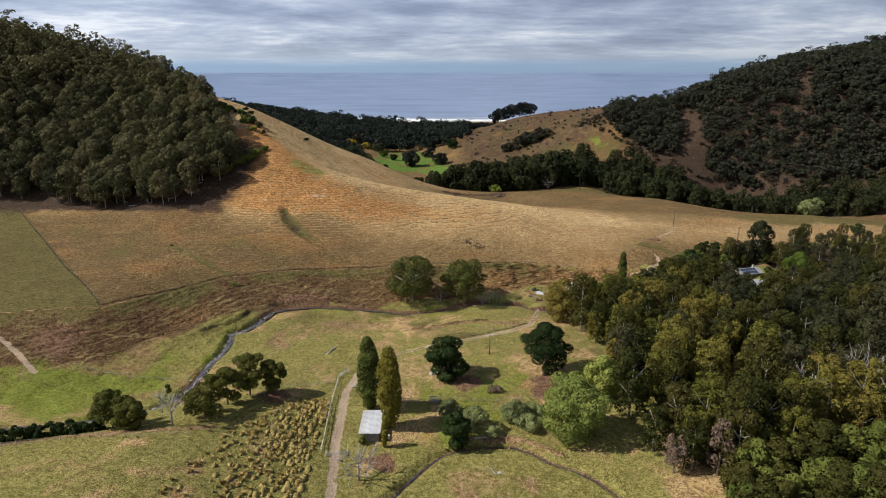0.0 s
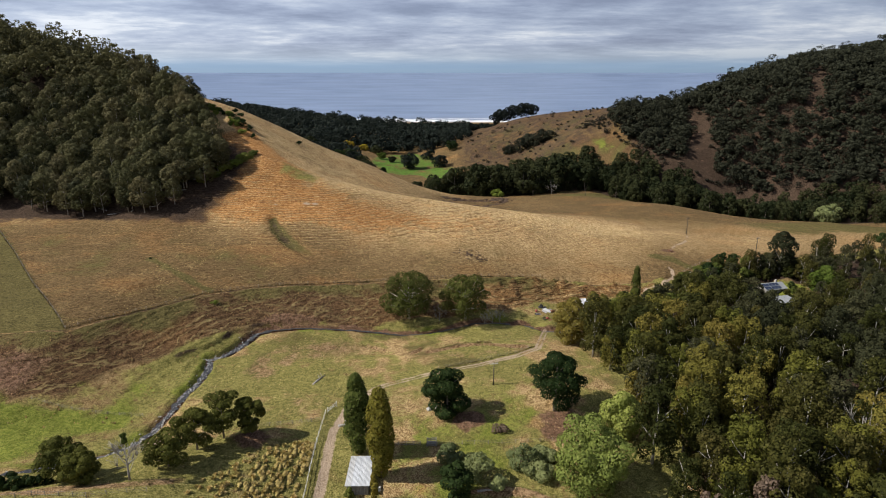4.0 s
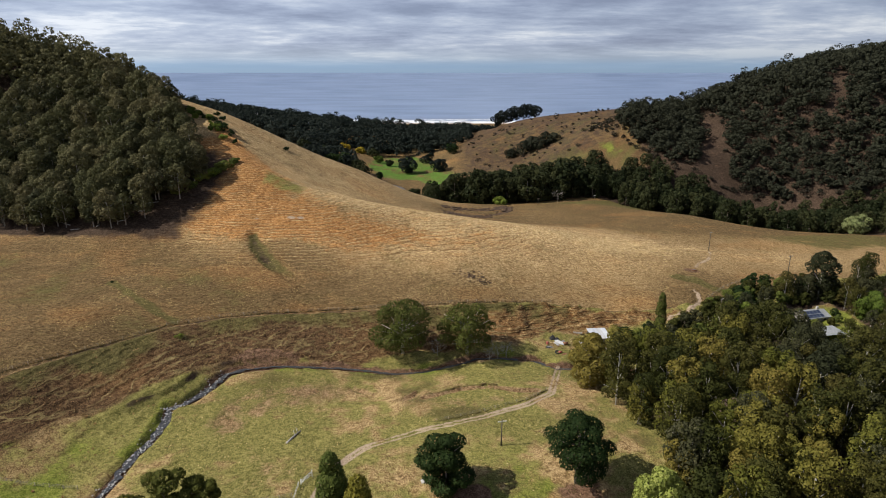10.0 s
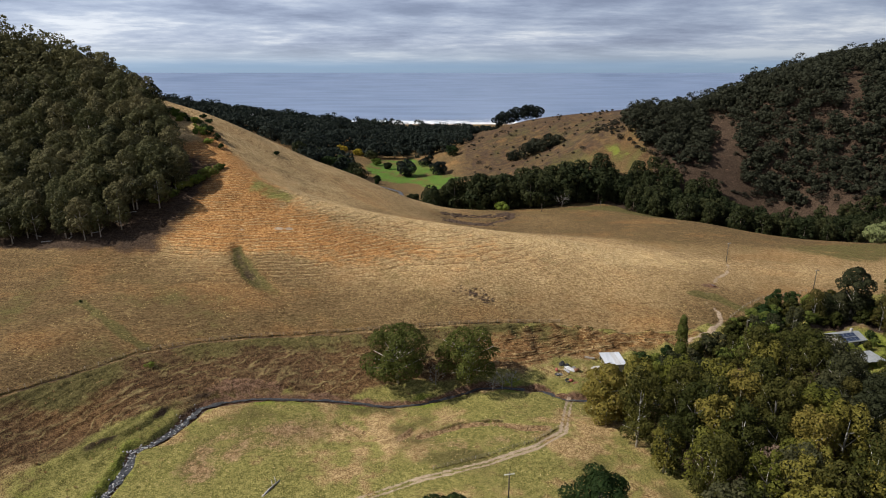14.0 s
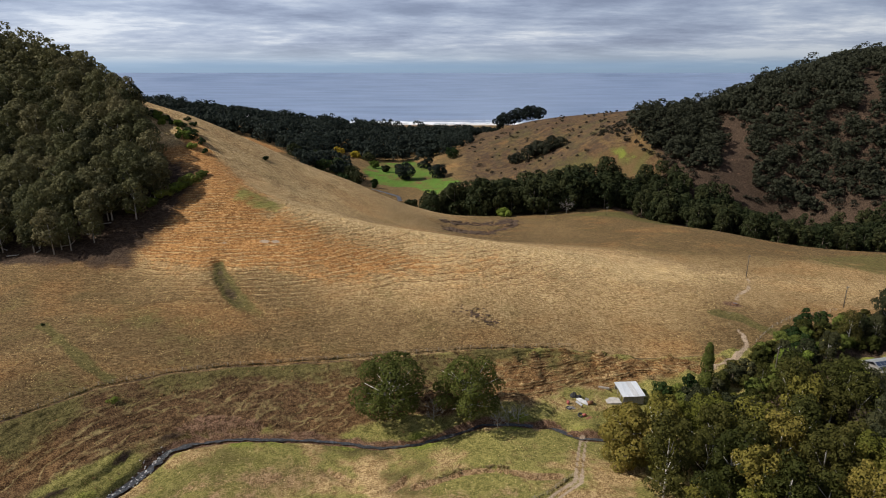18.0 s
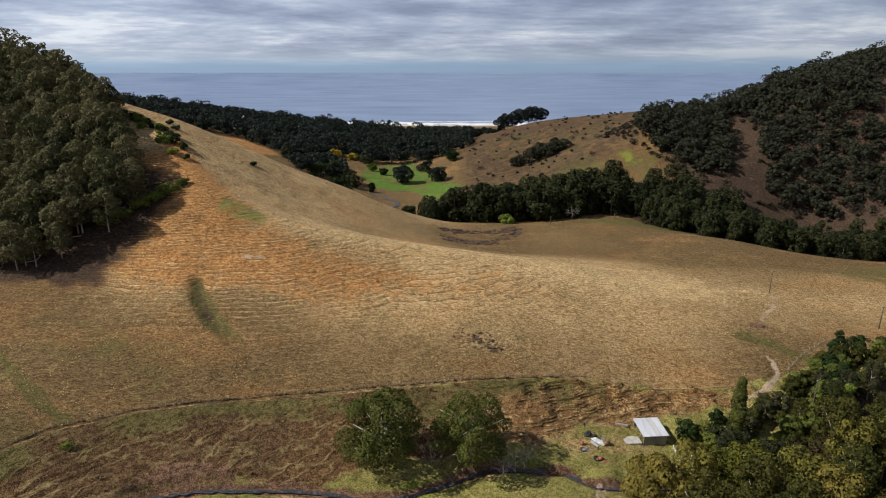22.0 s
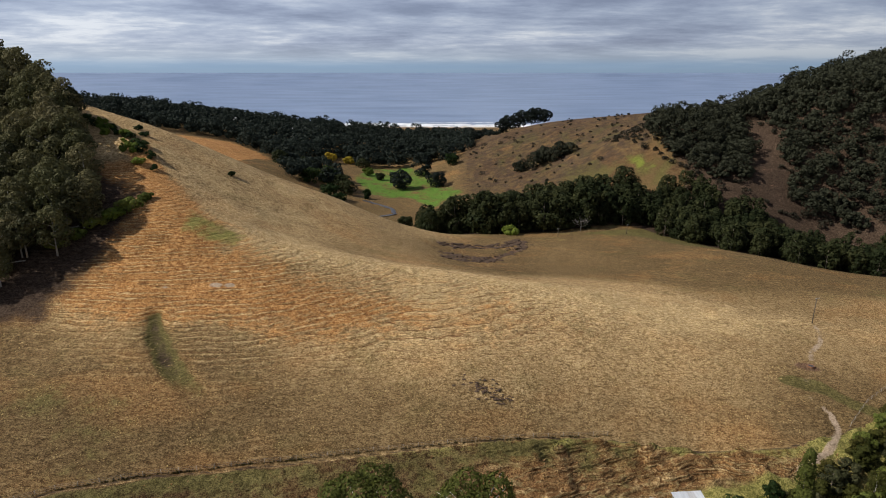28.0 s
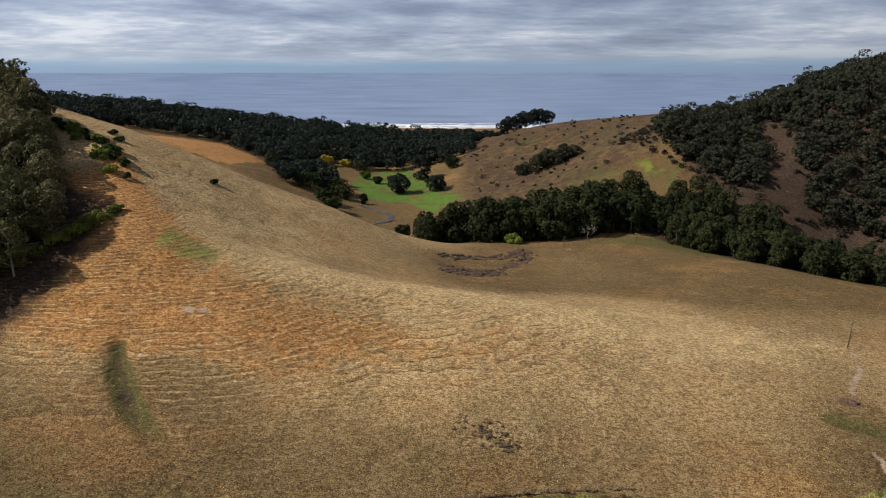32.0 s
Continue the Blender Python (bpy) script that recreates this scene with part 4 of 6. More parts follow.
for yy, x0, x1, ww in ((1335, -330, 190, 16), (1356, -230, 150, 9), (1378, -250, 60, 12), (1402, -210, -60, 9), (1420, -60, 110, 6), (1366, 40, 200, 10)):
    ribbon("surf_line", [(x0 + (x1 - x0) * k / 6, yy + WRNG.uniform(-5, 5)) for k in range(7)], ww * 1.7, 0, FOAM, "white breaking surf line off the beach", "surf", WRNG, 0.45, 9, "structure", SEA_LEVEL + 0.7)
ribbon("reef", [(-190, 1338), (-150, 1344), (-100, 1342), (-70, 1336)], 9, 0, REEF, "low dark rock reef in the surf", "reef", WRNG, 0.4, 6, "structure", SEA_LEVEL + 1.0)
# ---- trees ----
RNG = np.random.default_rng(7)


def tube(points, radii, sides=6):
    """Vertices and faces of a tapered tube along points."""
    v, f = [], []
    pts = [Vector(p) for p in points]
    for i, (p, r) in enumerate(zip(pts, radii)):
        d = (pts[min(i + 1, len(pts) - 1)] - pts[max(i - 1, 0)]).normalized()
        a = d.orthogonal().normalized()
        b = d.cross(a)
        for k in range(sides):
            t = 2 * math.pi * k / sides
            v.append(p + (a * math.cos(t) + b * math.sin(t)) * r)
    for i in range(len(pts) - 1):
        for k in range(sides):
            k2 = (k + 1) % sides
            f.append((i * sides + k, i * sides + k2, (i + 1) * sides + k2, (i + 1) * sides + k))
    f.append(tuple(range(sides - 1, -1, -1)))
    f.append(tuple((len(pts) - 1) * sides + k for k in range(sides)))
    return v, f


def join_tubes(name, tubes, mat):
    v, f = [], []
    for tv, tf in tubes:
        n = len(v)
        v += tv
        f += [tuple(i + n for i in face) for face in tf]
    return mesh_from(name, v, f, [mat], True)


def limbs(h, spread, count, rng, r0, fork=0.35, lean=0.0, sides=6):
    """A trunk that bends a little, with limbs to the crown; gives the tubes and the limbs' ends."""
    bx, by = rng.normal(0, lean + 0.02 * h, 2)
    trunk = [(0, 0, -0.4), (bx * 0.2, by * 0.2, h * 0.25), (bx * 0.6, by * 0.6, h * 0.55), (bx, by, h * 0.85)]
    tubes, ends = [tube(trunk, [r0 * 1.15, r0 * 0.85, r0 * 0.55, r0 * 0.15], sides)], []
    for k in range(count):
        a = 2 * math.pi * (k + rng.uniform(-0.3, 0.3)) / count
        z0 = h * rng.uniform(fork, 0.7)
        s = spread * rng.uniform(0.55, 0.95)
        z1 = min(h * 0.95, z0 + h * rng.uniform(0.12, 0.32))
        p0 = (bx * z0 / h, by * z0 / h, z0)
        p1 = (bx * z0 / h + math.cos(a) * s * 0.5, by * z0 / h + math.sin(a) * s * 0.5, z0 + (z1 - z0) * 0.45)
        p2 = (bx + math.cos(a) * s, by + math.sin(a) * s, z1)
        tubes.append(tube([p0, p1, p2], [r0 * 0.45, r0 * 0.3, r0 * 0.08], max(4, sides - 1)))
        ends.append(p2)
    return tubes, ends


def leaves(centres, radii, count, size, rng, squash=0.75, droop=0.0, ruffle=0.3):
    """Leaf sprays over the skins of many clumps; centres (n, 3), radii (n,)."""
    centres, radii = np.asarray(centres, float), np.asarray(radii, float)
    share = radii ** 2 / (radii ** 2).sum()
    many = int(count * 2.4)
    which = rng.choice(len(centres), many, p=share)
    d = rng.normal(size=(many, 3))
    d[:, 2] = d[:, 2] * 0.9 + 0.35
    d /= np.linalg.norm(d, axis=1)[:, None]
    rr = radii[which] * rng.uniform(0.8, 1.04, many)
    flat_r = np.array([1, 1, squash])
    c = centres[which] + d * rr[:, None] * flat_r
    # keep the sprays that no neighbouring clump hides
    gap = np.linalg.norm((c[:, None] - centres[None]) / flat_r, axis=2) / radii[None]
    gap[np.arange(many), which] = 9
    best = np.argsort(gap.min(axis=1) < 0.82, kind="stable")[:count]
    c, d = c[best], d[best]
    nrm = d + rng.normal(0, ruffle, (count, 3))
    nrm /= np.linalg.norm(nrm, axis=1)[:, None]
    up = rng.normal(size=(count, 3))
    up[:, 2] -= droop
    u = np.cross(nrm, up)
    u /= np.linalg.norm(u, axis=1)[:, None] + 1e-9
    w = np.cross(nrm, u)
    s = size * rng.uniform(0.7, 1.4, count)[:, None]
    a, b = u * s * 0.62, w * s * 0.62 * rng.uniform(0.8, 1.3, count)[:, None]
    k = rng.uniform(-0.3, 0.3, count)[:, None]
    return np.stack([c - b * 0.7 - a, c - b * 0.7 + a, c + b + a * k], 1)


def crown_clumps(h, base, spread, n, rng, shape="dome"):
    """Clump centres and radii for a crown between base and h."""
    cs, rs = [], []
    for _ in range(n):
        f = rng.uniform(0, 1)
        if shape == "ovoid":
            prof = math.sin(math.pi * (0.18 + 0.72 * f)) ** 0.5
        elif shape in ("dome", "open"):
            prof = math.sqrt(max(0.05, 1 - (f * 1.0) ** 2.6)) * (0.58 + 0.42 * min(1, f * 2.2))
        elif shape == "column":
            prof = math.sin((f * 0.74 + 0.14) * math.pi) ** 0.5
        elif shape == "cone":
            prof = (1 - f) * 0.95 + 0.08
        else:
            prof = math.sqrt(max(0.1, 1 - (2 * f - 1) ** 2))
        a, q = rng.uniform(0, 2 * math.pi), math.sqrt(rng.uniform(0.2, 1))
        r = spread * rng.uniform(*{"dome": (0.20, 0.34), "open": (0.11, 0.20), "column": (0.50, 0.68), "round": (0.28, 0.42), "ovoid": (0.19, 0.33)}.get(shape, (0.25, 0.4)))
        q *= max(0.0, spread * prof - r * (0.95 if shape == "column" else 0.7))
        if shape == "column":
            r *= max(0.35, prof)
        cs.append((math.cos(a) * q, math.sin(a) * q, base + f * (h - base - r * 0.6)))
        rs.append(r)
    return cs, rs


def tree_kind(name, h, spread, base, clumps, cards, size, leaf, bark, rng, shape="dome", r0=0.28, squash=0.75, droop=0.0, arms=5):
    """Meshes of one kind of tree: trunk with limbs, and a crown of leaf clumps."""
    tubes, ends = limbs(h * 0.9, spread * 0.8, arms, rng, r0, fork=max(0.15, base / h * 0.8))
    cs, rs = crown_clumps(h, base, spread, clumps, rng, shape)
    if shape in ("dome", "open"):
        cs += list(ends)
        rs += [spread * 0.28] * len(ends)
    return join_tubes(name + "_trunk", tubes, bark), leaf_mesh(name + "_crown", leaves(cs, rs, cards, size, rng, squash, droop), leaf)


def plant(kind, name, label, category, group, x, y, turn=0.0, scale=1.0, sink=0.0, wide=1.0):
    """One tree of a kind on the ground: a thing with trunk and crown."""
    m = pose(x, y, ground(x, y) - sink, 0, 0, turn) @ Matrix.Diagonal((scale * wide, scale * wide, scale, 1))
    ob = thing(name, label, category, group, m)
    part("trunk", kind[0], ob)
    part("crown", kind[1], ob)
    return ob


def scatter(poly, spacing, rng, jitter=0.55):
    x0, x1 = min(p[0] for p in poly), max(p[0] for p in poly)
    y0, y1 = min(p[1] for p in poly), max(p[1] for p in poly)
    gx, gy = np.meshgrid(np.arange(x0, x1, spacing), np.arange(y0, y1, spacing * 0.87))
    gx = gx + (np.arange(gx.shape[0]) % 2)[:, None] * spacing * 0.5
    p = np.stack([gx.ravel(), gy.ravel()], 1) + rng.uniform(-jitter, jitter, (gx.size, 2)) * spacing
    return p[inside(p[:, 0], p[:, 1], poly)]


def wood_mass(name, label, points, h, spread, cards, size, leaf, rng, clumps=7, shape="dome"):
    """A far wood as one object of leaf clumps, tree by tree."""
    out = []
    zs = height(points[:, 0], points[:, 1])
    for (px, py), pz in zip(points, zs):
        g = float(np.clip(rng.normal(1, 0.26), 0.5, 1.7))
        hh, sp = h * g, spread * g * rng.uniform(0.8, 1.2)
        cs, rs = crown_clumps(hh, hh * 0.25, sp, clumps, rng, shape)
        q = leaves(cs, rs, cards, size, rng, ruffle=0.16)
        out.append(q + np.array([px, py, pz]))
    return tagged(new(name, leaf_mesh(name, np.concatenate(out), leaf)), label, "woodland", kind="stuff")


def eucs(h, spread, cards, size, mats, bark, clumps=46, base=0.2, shape="ovoid"):
    return [tree_kind("eucalypt", h * RNG.uniform(0.9, 1.1), spread * RNG.uniform(0.9, 1.12), h * base, clumps, cards, size, mt, bark, RNG, shape, squash=1.2 if shape == "ovoid" else 0.9) for mt in mats]


EUC = eucs(16.5, 4.6, 3300, 0.36, [LEAF_OLIVE, LEAF_KHAKI, LEAF_OLIVE, LEAF_SAGE, LEAF_KHAKI, LEAF_OLIVE, LEAF_SAGE], PALE_BARK, 44, 0.14)
HILL_EUC = eucs(17.0, 6.6, 2200, 0.52, [LEAF_FOREST] * 4 + [LEAF_SAGE], PALE_BARK, 44, 0.22, "dome")
BELT = [tree_kind("belt", 16, 6.8, 0.4, 34, 1000, 0.92, LEAF_WOOD, BARK, RNG, "ovoid", squash=1.35) for k in range(4)]

p = scatter(FOREST_HILL, 7.0, RNG)
p = p[(p[:, 0] > -360) & ((p[:, 0] > -0.8 * p[:, 1]))]
p = p[np.argsort(p[:, 1] * 1.0 - 0.3 * p[:, 0])]
for i, (x, y) in enumerate(p[:290]):
    plant(HILL_EUC[i % 5], "hillside_tree", "grey-green eucalyptus tree with a pale trunk on a wooded hillside", "tree", "trees on the wooded hill", x, y, i * 77, RNG.uniform(0.68, 1.15))
if len(p) > 290:
    wood_mass("hilltop_wood", "dense grey-green eucalyptus wood on the hill top", p[290:], 17, 5.0, 340, 0.95, LEAF_FOREST, RNG, 24, "ovoid")
print("hill trees", len(p))

p = scatter(RIGHT_WOOD, 8.3, RNG)
p = p[~inside(p[:, 0], p[:, 1], LAWN) & (p[:, 0] < 0.80 * p[:, 1] + 10) & (np.hypot(p[:, 0] - 75.2, p[:, 1] - 234.8) > 4)]
NEAR_EDGE = [(58, 88), (58, 107), (75, 116), (102, 118), (102, 88)]
CLEARING = [(69, 225), (72, 236), (89, 238), (88, 227), (78, 223)]
p = p[~inside(p[:, 0], p[:, 1], NEAR_EDGE) & ~inside(p[:, 0], p[:, 1], CLEARING)]
p = np.concatenate([[(60, 146), (65, 152), (58, 154)], p[np.argsort(p[:, 0])]])
for i, (x, y) in enumerate(p[:290]):
    back = y > 236 or (y > 222 and x > 62)
    # leaf tones by place: khaki for sunlit crowns, darker mixes where the wood is shaded
    k = EUC[int(RNG.choice([1, 0, 4, 2, 5] if y < 140 else [1, 0, 4, 5, 3, 4] if y < 172 and x < 88 else [1, 4, 0, 2, 5, 3] if x < 92 and y < 205 else [0, 1, 5, 4, 3, 2, 4] if x < 92 else [0, 3, 6, 2, 3, 6, 0]))]
    plant(k, "eucalyptus_tree", "olive-green eucalyptus tree in a dense valley wood", "tree", "trees of the valley wood", x, y, i * 91, RNG.uniform(0.78, 1.22) * (0.62 if back else 0.6 if 118 < x < 150 and y > 200 else 1.0))
print("right wood", len(p))
for x, y, s in ((72, 176, 0.8), (86, 180, 0.7), (104, 214, 0.75)):
    plant(eucs(13, 4.0, 900, 0.6, [LEAF_BROWN], PALE_BARK)[0], "dying_tree", "sparse dying eucalyptus tree with pinkish-brown leaves", "tree", "", x, y, 30 * s, s)

p = scatter(FAR_PADDOCK_WOOD, 8.4, RNG)
p = p[p[:, 0] < 0.8 * p[:, 1] + 20]
for i, (x, y) in enumerate(p[:295]):
    s = (1.08 if x < 4 else 1.36 if x < 125 else 0.95 if x < 200 else 0.78) * RNG.uniform(0.80, 1.16)
    plant(BELT[i % 4], "shelter_tree", "dark green tree in a dense shelter belt", "tree", "shelter belt beyond the paddock", x, y, i * 57, s)
print("belt", len(p))

RIGHT_HILL = [(160, 606), (166, 566), (182, 536), (206, 519), (214, 534), (222, 558), (230, 580), (242, 578), (239, 560), (231, 532), (231, 511), (250, 494), (276, 479), (300, 466), (330, 452), (420, 426), (700, 440), (760, 650), (420, 650), (300, 640), (235, 640), (180, 625)]
p = scatter(RIGHT_HILL, 7.0, RNG, 0.7)
p = p[(p[:, 0] < 0.85 * p[:, 1]) & ~inside(p[:, 0], p[:, 1], SLIPS[0]) & ~inside(p[:, 0], p[:, 1], SLIPS[1])]
# leaf colour includes the hill's cloud shade
wood_mass("right_hill_wood", "dark scrubby eucalyptus wood covering a steep hill", p, 11.5, 6.4, 390, 0.95, LEAF_HILL_SHADED, RNG, 18, "ovoid")
p = scatter([(130, 640), (150, 590), (180, 525), (240, 496), (300, 468), (420, 430), (560, 470), (560, 620), (330, 660), (240, 640), (190, 630)], 6.0, RNG)
p = p[(RNG.uniform(size=len(p)) < 0.85) & ~inside(p[:, 0], p[:, 1], SLIPS[0]) & ~inside(p[:, 0], p[:, 1], SLIPS[1])]
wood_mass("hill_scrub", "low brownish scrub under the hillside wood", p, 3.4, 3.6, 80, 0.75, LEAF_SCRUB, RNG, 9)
print("right hill", len(p))
FAR_HILL = [(-150, 725), (-118, 775), (-60, 770), (-20, 800), (8, 760), (30, 800), (40, 900), (0, 1010), (-150, 1120), (-600, 1150), (-700, 800), (-420, 690), (-260, 740), (-218, 760), (-186, 712), (-152, 668), (-140, 650), (-120, 600), (-92, 612), (-84, 640), (-100, 690)]
p = scatter(FAR_HILL, 14.5, RNG, 0.75)
p = p[p[:, 0] > -0.75 * p[:, 1]]
print("far", len(p))
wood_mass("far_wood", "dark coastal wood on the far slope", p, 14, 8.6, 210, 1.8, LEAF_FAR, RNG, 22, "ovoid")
p = scatter([(-190, 1180), (60, 1180), (110, 1000), (60, 960), (0, 1020)], 17, RNG)
wood_mass("coastal_scrub", "low dark scrub behind the beach", p, 6, 6, 90, 1.8, LEAF_FAR, RNG, 9)
# ---- single trees and shrubs ----
TR = np.random.default_rng(21)


def single(name, label, h, spread, base, cards, size, leaf, bark, x, y, shape="dome", clumps=24, squash=0.8, arms=6, r0=0.3, droop=0.0, sink=0.0, group="", rng=None):
    k = tree_kind(name, h, spread * 1.22, base, int(clumps * 1.3), int(cards * 1.7), size * 0.8, leaf, bark, rng or TR, shape, r0, squash, droop, arms)
    return plant(k, name, label, "shrub" if h < 5 else "tree", group, x, y, float(TR.uniform(0, 360)), 1.0, sink)


single("poplar_tree", "tall green columnar poplar beside a farm shed", 20.5, 2.9, 1.5, 3800, 0.5, LEAF_POPLAR, BARK, -19.5, 138.5, "column", 44, 1.2)
single("poplar_tree", "tall yellowing columnar poplar beside a farm shed", 22.5, 2.9, 1.5, 4200, 0.5, LEAF_GOLD, BARK, -13.4, 131.2, "column", 46, 1.2)
single("poplar_sapling", "slim yellowing young poplar at a shed corner", 7.0, 0.85, 0.6, 500, 0.35, LEAF_GOLD, BARK, -14.2, 124.0, "column", 18, 1.9, 3, 0.08)
single("ivy_shrub", "leafy green shrub growing against the shed wall", 2.4, 1.1, 0.1, 420, 0.3, LEAF_POPLAR, BARK, -19.6, 125.4, "round", 10, 0.9, 3, 0.05)
single("cypress_tree", "dense round dark green cypress on the pasture", 13.5, 5.4, 0.6, 5200, 0.5, LEAF_DARK, BARK, 1.5, 155.0, "round", 22, 0.62)
single("cypress_tree", "broad dark green cypress over bare brown ground", 17.0, 6.8, 3.2, 6500, 0.45, LEAF_DARK, BARK, 30.0, 157.0, "dome", 26, 0.6, 12, 0.55)
single("cypress_tree", "small dark green cypress beside a ditch", 9.2, 3.3, 0.4, 2600, 0.45, LEAF_DARK, BARK, 3.0, 124.5, "round", 26, 1.0)
single("willow_tree", "broad pale green willow at the edge of the wood", 15.5, 7.6, 0.8, 7500, 0.5, LEAF_LIGHT, BARK, 32.5, 128.5, "dome", 54, 0.85, 8, 0.4)
single("willow_tree", "yellow-green willow behind a larger willow", 12.5, 5.0, 1.0, 3600, 0.5, LEAF_LIGHT, BARK, 44.0, 146.0, "dome", 34, 0.85)
for x, y, h, s in ((-52, 141.5, 11.5, 4.0), (-46.4, 144.2, 9.8, 3.2), (-55.8, 135.5, 9.8, 3.8), (-58.6, 127.5, 8.2, 4.0), (-80, 125.0, 9.5, 3.9), (-73.5, 121.5, 6.4, 3.2)):
    single("wattle_tree", "dark olive wattle tree on the creek bank", h * 1.08, s * 1.12, h * 0.2, 3000, 0.42, LEAF_WATTLE, BARK, x, y, "dome", 15, 0.75, 6, 0.22, group="wattles along the bank")
for x, y, h, s in ((8, 130.5, 6.5, 3.4), (2, 136, 4.6, 2.8), (18.2, 135.5, 5.2, 3.6), (21.5, 131.5, 3.8, 3.0), (24, 138, 2.2, 2.6), (12, 127.5, 2.6, 2.0)):
    single("fruit_shrub", "grey-green leafy shrub in the rough garden", h, s, 0.3, 1100, 0.42, LEAF_GREY, BARK, x, y, "round", 16, 0.8, 5, 0.1, group="garden shrubs")
single("field_shrub", "low grey leafless-looking bush on the pasture", 1.7, 1.9, 0.1, 500, 0.3, LEAF_BROWN, BARK, 14.5, 147.5, "round", 10, 0.7, 4, 0.06)
NEAR_TREE = [tree_kind("bushy", 11.5, 5.4, 0.8, 46, 4200, 0.40, mt, BARK, TR, "dome", 0.22, 0.85) for mt in (LEAF_POPLAR, LEAF_OLIVE)]
for i, (x, y) in enumerate(scatter(NEAR_EDGE, 6.6, TR)):
    plant(NEAR_TREE[i % 2], "bushy_tree", "bright olive-green bushy tree at the wood's near edge", "tree", "bushy trees at the wood's edge", x, y, i * 67, float(TR.uniform(0.8, 1.15)))
TWIN = "large spreading eucalyptus with bare limbs on the creek bank"
single("eucalyptus_tree", TWIN, 18.2, 9.0, 4.4, 6000, 0.50, LEAF_BANK, PALE_BARK, -12.6, 226.3, "ovoid", 38, 0.8, 14, 0.6, group="pair of trees on the creek bank", rng=np.random.default_rng(31))
single("eucalyptus_tree", TWIN, 17.0, 8.8, 4.2, 5000, 0.50, LEAF_BANK, PALE_BARK, 8.8, 227.2, "ovoid", 34, 0.8, 18, 0.55, group="pair of trees on the creek bank", rng=np.random.default_rng(47))
single("eucalyptus_tree", "golden-olive eucalyptus beside the gravel track", 16.5, 6.4, 2.0, 4800, 0.55, LEAF_KHAKI, PALE_BARK, 45.0, 207.0, "dome", 40, 0.85, 8, 0.4)
single("column_poplar", "narrow olive columnar poplar at the wood's edge", 19.5, 1.7, 0.6, 2800, 0.42, LEAF_BANK, BARK, 75.2, 234.8, "column", 40, 1.9)
single("eucalyptus_tree", "tall open eucalyptus above the farmhouse", 20.0, 6.0, 7.0, 2600, 0.6, LEAF_SAGE, PALE_BARK, 146.0, 262.0, "dome", 26, 0.8, 9, 0.4)
single("garden_tree", "bright green leafy tree beside the farmhouse", 11.0, 6.0, 1.0, 3200, 0.55, LEAF_BRIGHT, BARK, 154.0, 244.0, "dome", 30, 0.8)
single("garden_tree", "bright green leafy tree by the lawn", 9.0, 4.5, 0.8, 2400, 0.5, LEAF_BRIGHT, BARK, 106.0, 246.0, "dome", 26, 0.8)
single("field_shrub", "small dark shrub standing alone in the paddock", 3.2, 1.5, 0.2, 400, 0.4, LEAF_DARK, BARK, 131.0, 282.0, "round", 10, 0.9, 3, 0.06)
single("field_shrub", "round dark bush standing alone in the paddock", 5.0, 3.6, 0.2, 900, 0.5, LEAF_DARK, BARK, 226.0, 312.0, "round", 14, 0.8, 3, 0.1)
for i in range(16):
    x = -106 + i * 1.6
    single("hedge_shrub", "low dark hedge shrub along a field bank", float(TR.uniform(2.4, 3.6)), 1.7, 0.1, 320, 0.42, LEAF_DARK, BARK, x, 115.5 + 0.30 * (x + 106) + float(TR.uniform(-0.6, 0.6)), "round", 8, 0.8, 3, 0.06, group="hedge along the bank")
# green bushes on the spur, at the wood's corner and dotted on the slope
for x, y, h, s in ((-104, 331, 3.2, 3.0), (-108, 327, 2.6, 2.8), (-112, 323, 3.0, 3.0), (-116, 318, 2.4, 2.4), (-101, 336, 2.0, 1.6), (-121, 314, 2.2, 2.0)):
    single("bright_shrub", "dense green shrub at the wood's lower corner", h * 1.25, s * 1.45, 0.1, 1100, 0.45, LEAF_POPLAR if int(x) % 3 else LEAF_BRIGHT, BARK, x, y, "dome", 16, 0.7, 4, 0.08, group="shrubs at the wood's corner")
for i in range(22):
    f = i / 21
    x, y = -142 + 30 * f + float(TR.uniform(-4, 4)), 384 - 22 * f + float(TR.uniform(-5, 5))
    single("gorse_shrub", "green shrub on the dry ridge", float(TR.uniform(1.6, 3.6)), float(TR.uniform(1.2, 2.6)), 0.1, 320, 0.5, LEAF_BRIGHT if i % 3 else LEAF_DARK, BARK, x, y, "round", 8, 0.8, 3, 0.06, group="shrubs along the ridge")
for x, y in ((-107, 358), (-88, 386), (-121, 382), (-126, 388), (-117, 372)):
    single("gorse_shrub", "small round shrub on the dry slope", 2.2, 1.7, 0.1, 260, 0.45, LEAF_BRIGHT if x > -86 else LEAF_DARK, BARK, x, y, "round", 8, 0.8, 3, 0.06, group="shrubs on the slope")
for x, y in ((-83, 220.5), (-121, 253)):
    single("gorse_shrub", "small green shrub beside the terrace fence" if x > -100 else "tiny dark shrub in the dry paddock", 1.5 if x > -100 else 0.6, 1.5 if x > -100 else 0.5, 0.1, 220, 0.3, LEAF_BRIGHT if x > -100 else LEAF_DARK, BARK, x, y, "round", 8, 0.8, 3, 0.05)
